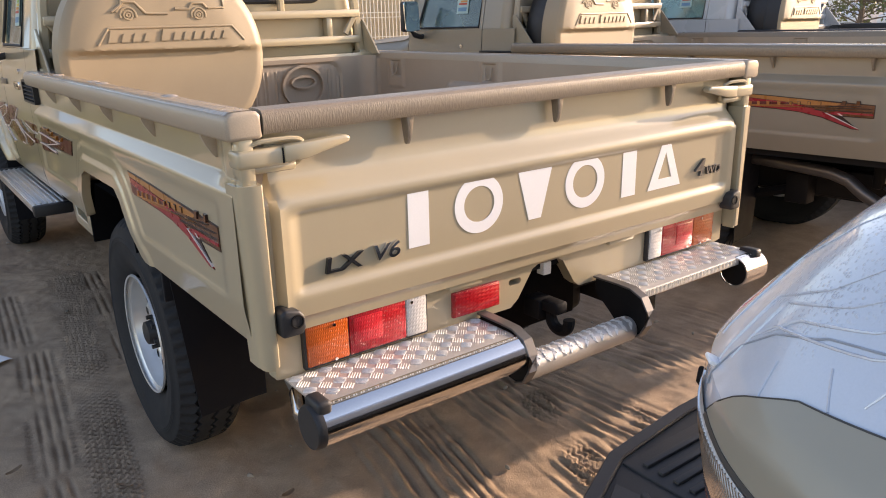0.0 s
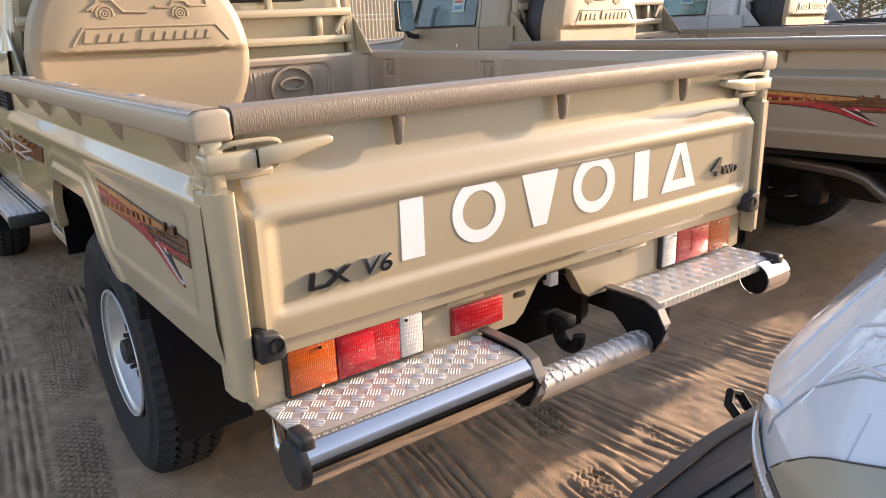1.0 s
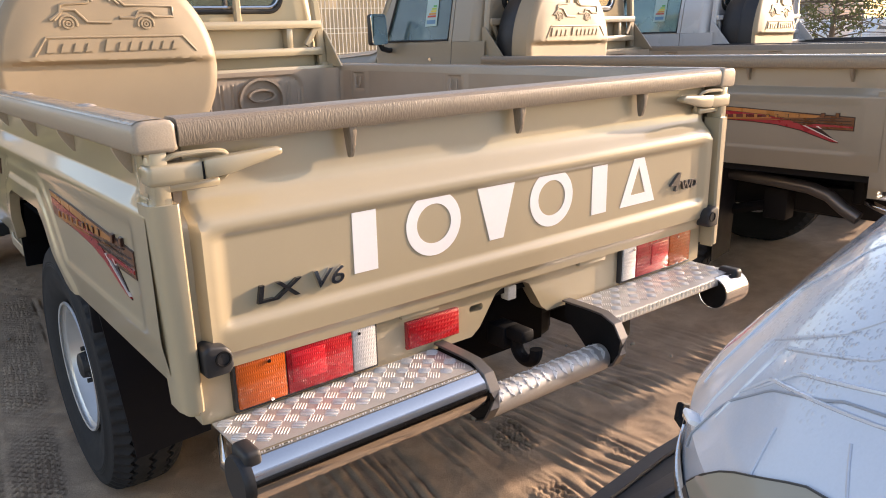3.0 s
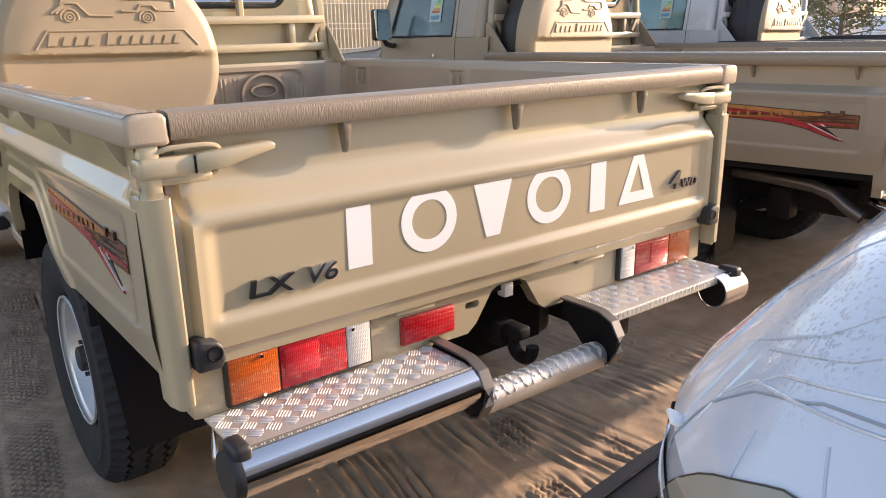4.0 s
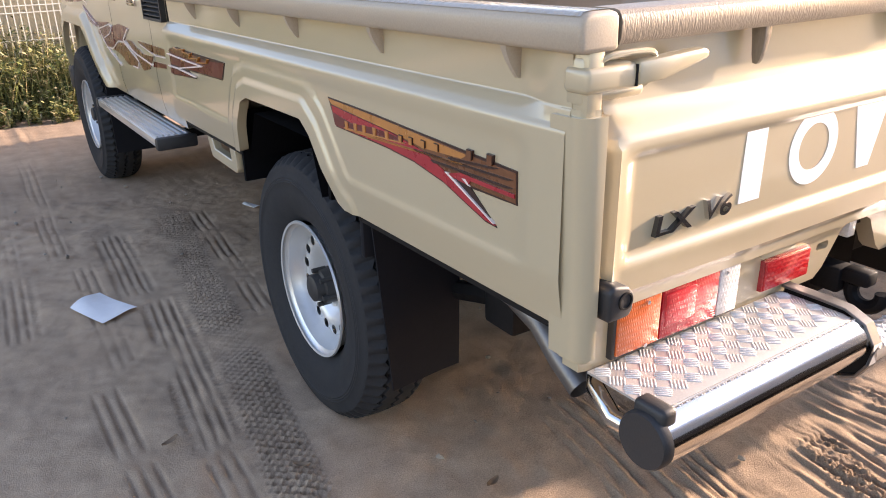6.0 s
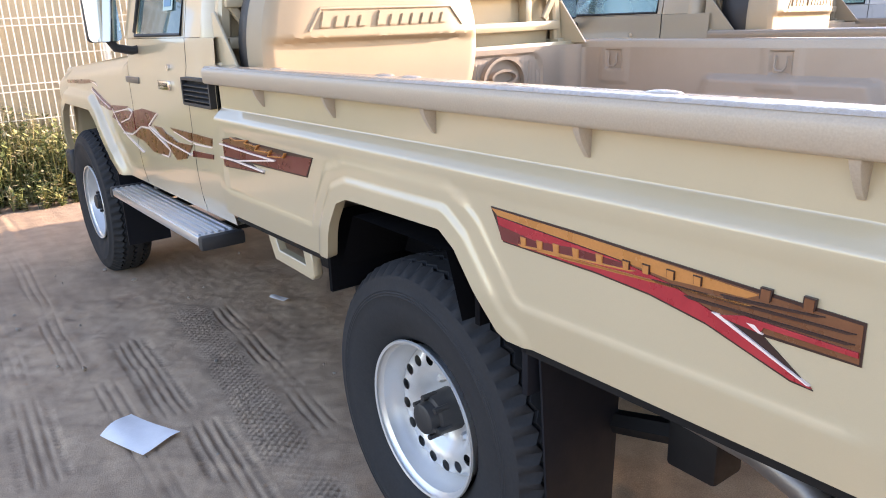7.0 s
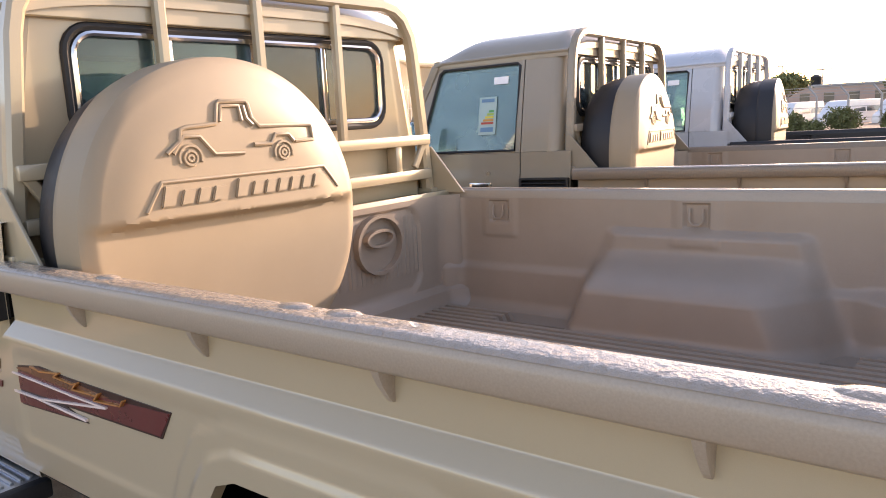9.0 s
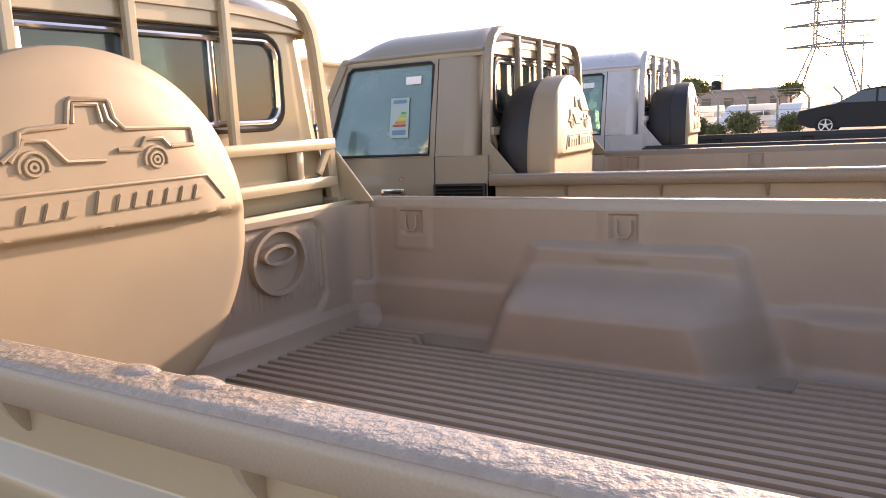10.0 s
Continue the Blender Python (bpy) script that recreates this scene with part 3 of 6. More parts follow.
def headboard_liner():
    xs, zs = steps(-0.80, 0.80, 160), steps(0.82, 1.285, 44)
    def f(x, z):
        y = 2.258
        d = rect_distance(x, z, -0.62, 0.62, 0.93, 1.265, 0.08)
        y += 0.012 * inside(-0.012, 0.0, d)
        if d < -0.02 and z > 0.98:
            keep = smooth(0.95, 1.06, math.hypot((x - 0.385) / 0.125, (z - 1.145) / 0.11))
            y -= 0.006 * keep * (0.5 + 0.5 * math.cos(2 * math.pi * x / 0.024)) * smooth(0.98, 1.02, z) * (1 - smooth(1.225, 1.245, z))
        if z < 0.93:
            y -= 0.035 * smooth(0.93, 0.90, z) if z > 0.90 else 0.035 + 0.05 * ((0.90 - z) / 0.08) ** 2
        y -= 0.06 * smooth(0.70, 0.80, abs(x)) ** 2
        return (x, y, z)
    return grid(xs, zs, f)


def flap_point(x, z):
    return (x, 0.775 + 0.012 * math.sin(9 * x) - 0.03 * (z - 0.5), z)


def build_truck(paint, detail=True):
    root = new("pickup_truck")
    P = lambda name, bm, mat, parent=root, label="", **kw: part(name, bm, mat, parent, label, body=True, **kw)

    # the load bed
    for s in (-1, 1):
        side = P("bed_side", sided(bed_side(), s), paint, label="pressed steel side of the load bed", sharp=50)
        post = prism([(-0.8905, 0.06), (-0.8905, 0.016), (-0.886, 0.0), (-0.876, -0.010), (-0.862, -0.014), (-0.843, -0.014), (-0.838, -0.008), (-0.838, 0.045)], "z", 0.742, 1.165)
        for v in post.verts:
            if v.co.z > 1.0:
                v.co.y += 0.004
            else:
                v.co.x += 0.012 if v.co.x < -0.86 else 0.0
        bmesh.ops.bevel(post, geom=[e for e in post.edges if abs(e.verts[0].co.z - e.verts[1].co.z) < 0.01], offset=0.010, segments=2, affect="EDGES")
        add(post, box(-0.878, -0.846, 0.0, 0.05, 1.15, 1.26, 0.006))
        P("corner_post", sided(post, s), paint)
        rail = prism([(-0.902, 1.252), (-0.904, 1.284), (-0.901, 1.294), (-0.893, 1.301), (-0.880, 1.303), (-0.845, 1.303), (-0.834, 1.300), (-0.828, 1.293), (-0.827, 1.25), (-0.835, 1.246), (-0.896, 1.246)], "y", -0.007, 2.305)
        bmesh.ops.bevel(rail, geom=[e for e in rail.edges if max(v.co.y for v in e.verts) < 0], offset=0.008, segments=3, affect="EDGES", profile=0.5)
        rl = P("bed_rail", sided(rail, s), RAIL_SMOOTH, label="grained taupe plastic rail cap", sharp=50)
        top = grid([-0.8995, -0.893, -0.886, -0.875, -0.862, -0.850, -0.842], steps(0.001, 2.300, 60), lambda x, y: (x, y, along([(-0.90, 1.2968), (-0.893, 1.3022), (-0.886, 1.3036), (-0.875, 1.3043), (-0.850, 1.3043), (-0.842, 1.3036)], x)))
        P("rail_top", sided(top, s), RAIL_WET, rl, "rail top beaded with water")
        for y in (0.180, 0.626, 1.061, 1.494, 1.928):
            fin = prism([(-0.893, 1.254), (-0.890, 1.238), (-0.882, 1.220), (-0.870, 1.201), (-0.862, 1.191), (-0.84, 1.191), (-0.84, 1.220), (-0.84, 1.238), (-0.84, 1.254)], "y", y - 0.0095, y + 0.0095, 0.001)
            for v in fin.verts:
                v.co.y = y + (v.co.y - y) * (1 - 0.50 * min(1, max(0, (1.254 - v.co.z) / 0.063)) ** 0.6)
            P("rail_fin", sided(fin, s), RAIL_SMOOTH, rl)
        for y in (0.485, 1.152, 1.258, 1.82) if s < 0 else ():
            lump = lathe([(1.300, 0.036), (1.303, 0.034), (1.306, 0.027), (1.308, 0.015), (1.3085, 0.0)], "z", 24)
            P("rail_pad", add(bmesh.new(), lump, Matrix.Translation((-0.852, y, 0)) @ Matrix.Diagonal((0.60, 1.05, 1, 1))), RAIL_WET, rl)
        wall = grid(steps(0.055, 2.262, 190), steps(0.790, 1.27, 72), lambda y, z: (-liner_wall_x(y, z), y, z))
        P("liner_wall", sided(wall, s), LINER, label="moulded taupe bed liner wall")
        for y in (0.42, 1.25, 2.02):
            P("tie_hook", sided(sweep([(-0.806, y - 0.022, 1.245), (-0.801, y - 0.022, 1.205), (-0.800, y - 0.012, 1.192), (-0.800, y + 0.012, 1.192), (-0.801, y + 0.022, 1.205), (-0.806, y + 0.022, 1.245)], 0.004, 8), s), LINER)
        loop = plate([(2.06, 0.815), (1.74, 0.815), (1.715, 0.700), (1.735, 0.682), (1.99, 0.690)], [[(1.995, 0.798), (1.79, 0.798), (1.770, 0.722), (1.955, 0.728)]], "x", -0.845, 0.03)
        bmesh.ops.bevel(loop, geom=[e for e in loop.edges if len(e.link_faces) == 2 and e.calc_face_angle(0) > 1], offset=0.003, segments=1, affect="EDGES")
        P("side_step_loop", sided(loop, s), paint)
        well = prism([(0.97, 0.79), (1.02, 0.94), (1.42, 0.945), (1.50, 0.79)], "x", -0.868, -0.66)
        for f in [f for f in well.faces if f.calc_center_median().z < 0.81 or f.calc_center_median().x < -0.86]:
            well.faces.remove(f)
        P("wheel_arch", sided(well, s), RECESS_BLACK)
        # added panels that keep the sun from leaking into the arch
        P("arch_wall", sided(box(-0.872, -0.64, 1.555, 1.570, 0.70, 0.93), s), RECESS_BLACK)
        P("arch_wall", sided(box(-0.872, -0.74, 0.905, 0.92, 0.80, 0.90), s), RECESS_BLACK)
        P("arch_roof", sided(box(-0.872, -0.805, 0.92, 1.555, 1.004, 1.012), s), RECESS_BLACK)
        sticker(side, "stripe_sticker", [
            (STK_DARK, [(0.846, 1.074), (0.810, 1.010), (0.577, 1.011), (0.465, 1.006), (0.361, 0.991), (0.291, 0.971), (0.227, 0.953), (0.195, 0.952), (0.272, 1.004), (0.140, 1.008), (0.141, 1.067), (0.469, 1.071), (0.619, 1.074)]),
            (STK_BROWN, [(0.56, 1.066), (0.52, 1.046), (0.45, 1.040), (0.36, 1.018), (0.30, 1.008), (0.143, 1.011), (0.144, 1.063), (0.281, 1.064), (0.469, 1.068)]),
            (STK_ORANGE, [(0.842, 1.071), (0.825, 1.060), (0.54, 1.050), (0.427, 1.043), (0.30, 1.052), (0.281, 1.062), (0.469, 1.067), (0.619, 1.070)]),
            (STK_RED, [(0.826, 1.058), (0.812, 1.014), (0.577, 1.015), (0.465, 1.010), (0.361, 0.995), (0.291, 0.975), (0.227, 0.957), (0.197, 0.955), (0.345, 1.013), (0.427, 1.037), (0.539, 1.048)]),
            (STK_MAROON, [(0.822, 1.042), (0.812, 1.015), (0.70, 1.016), (0.53, 1.036), (0.50, 1.046), (0.62, 1.045), (0.72, 1.034)]),
            (STK_RED, [(0.345, 1.013), (0.30, 1.026), (0.145, 1.027), (0.144, 1.020), (0.27, 1.018), (0.275, 1.008)]),
            (STK_WHITE, [(0.352, 1.015), (0.340, 1.016), (0.199, 0.9585), (0.203, 0.958)]),
            (STK_WHITE, [(0.296, 1.017), (0.284, 1.018), (0.270, 1.0075), (0.278, 1.008)])], 0.8865, s)
        for i, y in enumerate((0.75, 0.707, 0.666, 0.619, 0.566, 0.510, 0.471, 0.425, 0.378)):
            z = 1.024 + 0.0036 * i
            sticker(side, "stripe_tooth", [(STK_DARK if i > 4 else STK_ORANGE, [(y + 0.008, z + 0.010), (y + 0.006, z - 0.004), (y - 0.007, z - 0.004), (y - 0.007, z + 0.010)]), (STK_ORANGE, [(y + 0.0065, z + 0.0085), (y + 0.005, z - 0.005), (y - 0.0055, z - 0.005), (y - 0.0055, z + 0.0085)])], 0.8905, s)
        for a, b, c, d in ((0.765, 1.018, 0.50, 1.040), (0.72, 1.020, 0.44, 1.036), (0.66, 1.022, 0.30, 1.044), (0.46, 1.035, 0.16, 1.050), (0.40, 1.027, 0.16, 1.036), (0.34, 1.046, 0.20, 1.060)):
            sticker(side, "stripe_line", [(STK_ORANGE if a > 0.6 else STK_DARK, [(a, b), (a - 0.01, b - 0.0035), (c, d - 0.0035), (c - 0.01, d)])], 0.8905, s)
        for y, z in ((0.272, 1.066), (0.212, 1.071)):
            sticker(side, "stripe_tooth", [(STK_DARK, [(y - 0.008, z - 0.008), (y - 0.009, z + 0.009), (y + 0.008, z + 0.009), (y + 0.009, z - 0.008)]), (STK_BROWN, [(y - 0.0065, z - 0.010), (y - 0.007, z + 0.007), (y + 0.006, z + 0.007), (y + 0.007, z - 0.010)])], 0.8905, s)
        sticker(side, "stripe_sticker", [
            (STK_DARK, [(2.252, 1.066), (2.252, 0.973), (1.905, 0.992), (2.0, 1.012), (1.622, 1.021), (1.581, 1.080), (1.995, 1.081), (2.11, 1.085)]),
            (STK_MAROON, [(2.248, 1.058), (2.248, 1.012), (2.06, 1.016), (1.626, 1.025), (1.585, 1.077), (1.90, 1.06)]),
            (STK_BROWN, [(2.245, 1.062), (1.90, 1.052), (1.80, 1.068), (1.995, 1.077), (2.113, 1.081)]),
            (STK_MAROON, [(2.249, 1.002), (2.249, 0.977), (1.93, 0.995)]),
            ], 0.8865, s)
        for pts, w in (([(2.250, 1.050), (1.970, 1.045), (1.814, 1.045), (2.125, 1.007)], 0.0042), ([(2.250, 1.005), (2.125, 1.007), (1.905, 1.000)], 0.0052)):
            sticker(side, "stripe_line", [(STK_WHITE, q) for q in line_strip(pts, w)], 0.8915, s)
        zig = [(2.148, 1.080), (2.103, 1.075), (2.008, 1.085), (2.031, 1.075), (1.943, 1.073), (1.923, 1.079), (1.946, 1.062), (1.844, 1.066), (1.834, 1.072), (1.856, 1.054), (1.751, 1.062), (1.739, 1.075)]
        sticker(side, "stripe_line", [(STK_ORANGE, q) for q in line_strip(zig, 0.0032)], 0.8915, s)
    deck = P("bed_floor", box(-0.655, 0.655, 0.05, 2.26, 0.790, 0.8235), LINER, label="taupe liner on the bed floor")
    for x0, x1 in ((-0.80, -0.655), (0.655, 0.80)):
        for y0, y1 in ((0.05, 0.88), (1.56, 2.26)):
            P("floor_corner", box(x0, x1, y0, y1, 0.795, 0.8365), LINER, deck)
    for x0, x1, y0, y1 in ((-0.553, 0.553, 0.06, 2.20), (0.553, 0.68, 1.87, 2.20), (0.553, 0.68, 0.06, 0.76), (-0.68, -0.553, 1.87, 2.20), (-0.68, -0.553, 0.06, 0.76)):
        P("ribbed_field", ribbed_strip(x0, x1, y0, y1), LINER, deck)
    hb = P("headboard_liner", headboard_liner(), LINER, label="embossed taupe liner at the bed's front")
    oval = ring_shape(0.385, 1.145, 0.122, 0.110, 0.013, 2.243, 2.275)
    add(oval, ring_shape(0.385, 1.168, 0.072, 0.034, 0.011, 2.243, 2.275))
    P("oval_emblem", oval, LINER, hb, "raised oval emblem")
    front = box(-0.855, 0.855, 2.272, 2.292, 0.80, 1.30, 0.004)
    P("bed_front", front, paint)
    under = box(-0.62, 0.62, 0.06, 2.27, 0.77, 0.80)
    for a, b in ((0.06, 0.80), (1.60, 2.27)):
        add(under, box(-0.85, -0.625, a, b, 0.77, 0.80))
        add(under, box(0.625, 0.85, a, b, 0.77, 0.80))
    P("bed_underside", under, CHASSIS)

    # the tailgate
    tg = P("tailgate", tailgate_skin(), paint, label="closed tailgate with a pressed panel")
    P("tailgate_liner", box(-0.83, 0.83, 0.050, 0.064, 0.82, 1.25, 0.004), LINER, tg)
    rail = prism([(-0.006, 1.262), (-0.007, 1.285), (-0.004, 1.295), (0.002, 1.301), (0.010, 1.303), (0.052, 1.304), (0.062, 1.300), (0.067, 1.292), (0.068, 1.258), (0.055, 1.254), (-0.002, 1.254)], "x", -0.825, 0.825)
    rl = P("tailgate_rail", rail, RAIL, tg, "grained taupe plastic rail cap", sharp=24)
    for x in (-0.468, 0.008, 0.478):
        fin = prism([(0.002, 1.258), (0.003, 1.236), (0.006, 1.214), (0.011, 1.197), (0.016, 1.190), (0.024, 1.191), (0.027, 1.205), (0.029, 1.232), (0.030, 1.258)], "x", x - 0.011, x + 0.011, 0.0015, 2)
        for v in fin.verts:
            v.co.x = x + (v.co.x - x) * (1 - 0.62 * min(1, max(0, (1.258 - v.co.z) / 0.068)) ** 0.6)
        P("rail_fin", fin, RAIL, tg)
    funnel = prism([(-0.096, 0.942), (-0.052, 0.942), (-0.010, 1.089), (-0.138, 1.089)], "y", 0.0072, 0.012)
    P("white_funnel", funnel, DECAL_WHITE, tg, "flat white painted tapered shape")
    for cx, w in ((-0.451, 0.060), (0.302, 0.060)):
        P("white_bar", prism([(cx - w / 2, 0.942), (cx + w / 2, 0.942), (cx + w / 2, 1.089), (cx - w / 2, 1.089)], "y", 0.0072, 0.012), DECAL_WHITE, tg, "flat white painted shape")
    for cx in (-0.265, 0.117):
        P("white_ring", ring_shape(cx, 1.015, 0.078, 0.075, 0.029, 0.0072, 0.012), DECAL_WHITE, tg, "flat white painted ring")
    wedge = plate([(0.391, 0.942), (0.547, 0.942), (0.485, 1.090), (0.453, 1.090)], [[(0.437, 0.972), (0.501, 0.972), (0.469, 1.052)]], "y", 0.012, -0.0048)
    P("white_wedge", wedge, DECAL_WHITE, tg, "flat white painted wedge")
    letters("badge_lettering", "LX", 0.050, -0.712, 0.0055, 0.932, BADGE, tg, 0.006, 0.12, "dark chrome raised letters", 1.6)
    letters("badge_lettering", "V6", 0.052, -0.590, 0.0055, 0.935, CHROME, tg, 0.006, 0.2, "chrome raised letters", 1.35)
    letters("badge_lettering", "4", 0.076, 0.612, 0.0055, 0.955, SATIN, tg, 0.006, 0.2, "grey metal raised numeral")
    letters("badge_lettering", "WD", 0.036, 0.668, 0.0055, 0.955, SATIN, tg, 0.006, 0.1, "grey metal raised letters")
    for s in (-1, 1):
        base = box(-0.886, -0.772, -0.006, 0.046, 1.188, 1.226, 0.009, 3)
        add(base, box(-0.880, -0.846, 0.008, 0.046, 1.170, 1.240, 0.006, 2))
        add(base, box(-0.862, -0.750, 0.010, 0.040, 1.172, 1.192, 0.008, 2))
        latch = P("latch", sided(base, s), paint, tg, "painted over-centre latch")
        lever = prism([(-0.786, 1.192), (-0.788, 1.228), (-0.712, 1.232), (-0.648, 1.236), (-0.634, 1.232), (-0.633, 1.220), (-0.676, 1.209), (-0.732, 1.196)], "y", -0.013, 0.014, 0.006, 2)
        P("lever", sided(lever, s), paint, latch)
        wire = []
        for k in range(28):
            a = 2 * math.pi * k / 28
            ca, sa = math.cos(a), math.sin(a)
            wire.append((-0.796 + 0.062 * math.copysign(abs(ca) ** 0.5, ca), 0.012 - 0.012 * sa, 1.211 + 0.030 * math.copysign(abs(sa) ** 0.6, sa)))
        P("wire_loop", sided(sweep(wire, 0.0050, 8, closed=True), s), paint, latch)
        P("lever_pin", sided(box(-0.7895, -0.786, -0.0085, -0.004, 1.192, 1.224, 0.001), s), CHASSIS, latch)
        hinge = prism([(-0.834, 0.820), (-0.836, 0.874), (-0.824, 0.884), (-0.790, 0.876), (-0.779, 0.862), (-0.777, 0.834), (-0.786, 0.820)], "y", -0.030, 0.02, 0.007, 3)
        hc = P("hinge_cover", sided(hinge, s), BLACK, tg, "black plastic hinge cover")
        P("hinge_socket", add(bmesh.new(), lathe([(-0.024, 0.0), (-0.026, 0.0105), (-0.0325, 0.0125), (-0.0325, 0.0155), (-0.028, 0.0165)], "y", 20), Matrix.Translation((s * 0.799, 0, 0.853))), CHASSIS, hc)

    # rear sill and lamps
    sill = plate([(-0.832, 0.815), (-0.832, 0.700), (-0.79, 0.692), (-0.135, 0.692), (-0.108, 0.712), (-0.055, 0.788), (-0.030, 0.800), (0.040, 0.800), (0.064, 0.788), (0.112, 0.712), (0.135, 0.694), (0.79, 0.692), (0.832, 0.700), (0.832, 0.815)],
                 [round_rect(-0.142, -0.098, 0.757, 0.775, 0.008), round_rect(-0.762, -0.428, 0.710, 0.813, 0.006), round_rect(0.428, 0.762, 0.710, 0.813, 0.006)], "y", 0.034, 0.04)
    P("rear_sill", sill, paint, label="painted sill below the tailgate")
    for s in (-1, 1):
        tl = P("tail_light", sided(box(-0.7665, -0.4235, 0.020, 0.062, 0.7055, 0.8215, 0.004), s), BLACK, label="rectangular tail light in amber, red and clear")
        for a, b, m, l in ((-0.760, -0.652, LENS_AMBER, "amber lens"), (-0.650, -0.492, LENS_RED, "red lens"), (-0.490, -0.430, LENS_CLEAR, "clear lens")):
            P("lens", sided(box(a, b, 0.016, 0.034, 0.712, 0.818, 0.004), s), m, tl, l)
        P("lens", sided(box(-0.640, -0.560, 0.0135, 0.03, 0.736, 0.802, 0.003), s), LENS_BRIGHT, tl)
        for x, z in ((-0.690, 0.802), (-0.690, 0.717), (-0.476, 0.802)):
            P("screw", sided(add(bmesh.new(), lathe([(0.012, 0.0), (0.012, 0.004), (0.02, 0.004)], "y", 10), Matrix.Translation((x, 0, z))), s), CHROME, tl)
    rf = P("reflector", box(-0.340, -0.184, 0.024, 0.04, 0.718, 0.786, 0.002), LENS_RED_DARK, label="red rear reflector")
    P("lens", box(-0.337, -0.187, 0.020, 0.03, 0.721, 0.783, 0.002), LENS_RED, rf)
    for x in (-0.30, 0.30):
        P("clip", box(x - 0.055, x + 0.055, 0.020, 0.045, 0.797, 0.815, 0.004), paint)
    lamp = box(0.000, 0.030, 0.045, 0.075, 0.752, 0.790, 0.003)
    P("plate_lamp", lamp, LENS_CLEAR, label="small clear plate lamp")

    # the step bumper
    bump = new("step_bumper")
    bump.parent = root
    B = lambda name, bm, mat, label="": part(name, bm, mat, bump, label, body=True)
    tube = lathe([(-0.832, 0.046), (-0.828, 0.049), (-0.245, 0.049)], "x", 40)
    B("tube", add(bmesh.new(), tube, Matrix.Translation((0, -0.118, 0.648))), CHROME, "polished steel tube")
    B("end_cap", add(bmesh.new(), lathe([(-0.836, 0.0), (-0.836, 0.047), (-0.830, 0.0505), (-0.815, 0.0505)], "x", 40), Matrix.Translation((0, -0.118, 0.648))), BLACK, "black plastic cap")
    B("tube", add(bmesh.new(), lathe([(0.690, 0.046), (0.69, 0.050), (0.806, 0.050), (0.810, 0.046)], "x", 40), Matrix.Translation((0, -0.118, 0.648))), CHROME, "polished steel tube end")
    # black disc put in for the dark inside of the open tube
    B("end_cap", add(bmesh.new(), lathe([(0.694, 0.0), (0.694, 0.047)], "x", 40), Matrix.Translation((0, -0.118, 0.648))), CHASSIS)
    for a, b in ((-0.815, -0.262), (0.215, 0.785)):
        lip = prism([(0.028, 0.6955), (0.028, 0.700), (-0.108, 0.700), (-0.126, 0.696), (-0.132, 0.684), (-0.132, 0.676), (-0.128, 0.676), (-0.124, 0.690), (-0.108, 0.6955)], "x", a, b)
        pl = B("tread_plate", lip, TREAD, "aluminium tread plate")
        studs = bmesh.new()
        nx, ny = round((b - a) / 0.037), 4
        for i in range(nx):
            for j in range(ny):
                x, y = a + 0.0185 + i * (b - a) / nx, 0.010 - j * 0.034
                turn = radians(48 if (i + j) % 2 else -42)
                for k in (-2, -1, 0, 1, 2):
                    st = box(-0.0145 + 0.0012 * abs(k), 0.0145 - 0.0012 * abs(k), -0.0014, 0.0014, 0.0, 0.0017, 0.0006, 1)
                    add(studs, st, Matrix.Translation((x, y, 0.6995)) @ Matrix.Rotation(turn, 4, "Z") @ Matrix.Translation((0, k * 0.0060, 0)))
        for i in range(nx * 2):
            for k in (0, 1):
                st = box(-0.0014, 0.0014, -0.0022, 0.0, -0.009, 0.009)
                add(studs, st, Matrix.Translation((a + 0.012 + i * (b - a) / nx / 2 + 0.006 * k, -0.1305, 0.688)))
        tagged(part("studs", studs, STUD, pl, body=True, sharp=60), kind="stuff")
    # the low middle step and its brackets
    mid = lathe([(-0.235, 0.036), (0.195, 0.036)], "x", 32)
    B("middle_step", add(bmesh.new(), mid, Matrix.Translation((0, -0.105, 0.585))), TREAD, "tread-patterned middle step tube")
    studs = bmesh.new()
    for i in range(14):
        for j in range(-2, 3):
            a = radians(j * 24)
            for k in range(-2, 3):
                st = box(-0.0095, 0.0095, -0.0011, 0.0011, -0.002, 0.0012, 0.0004, 1)
                m = Matrix.Translation((0, -0.105, 0.585)) @ Matrix.Rotation(a, 4, "X") @ Matrix.Translation((-0.215 + i * 0.03, k * 0.0036, 0.0355)) @ Matrix.Rotation(radians(45 if (i + j) % 2 else -45), 4, "Z")
                add(studs, st, m)
    tagged(B("step_studs", studs, STUD), kind="stuff")
    for x in (-0.243, 0.205):
        side = [(0.03, 0.708), (-0.105, 0.708), (-0.15, 0.690), (-0.172, 0.655), (-0.170, 0.610), (-0.150, 0.575), (-0.115, 0.560), (-0.08, 0.565), (-0.02, 0.62), (0.03, 0.66)]
        B("bracket", prism(side, "x", x - 0.004, x + 0.004, 0.001), CHASSIS, "black bracket plate")
        band = bar([(x, 0.03, 0.709), (x, -0.06, 0.709), (x, -0.108, 0.707), (x, -0.150, 0.690), (x, -0.172, 0.655), (x, -0.170, 0.610), (x, -0.150, 0.575), (x, -0.12, 0.562)], 0.030, 0.006)
        B("band", band, SATIN, "grey metal band")
    for s in (-1, 1):
        e = 0.0 if s < 0 else 0.030
        B("end_clip", sided(box(-0.826 + e, -0.790 + e, -0.150, -0.085, 0.672, 0.712, 0.010, 3), s), BLACK, "black plastic corner clip")
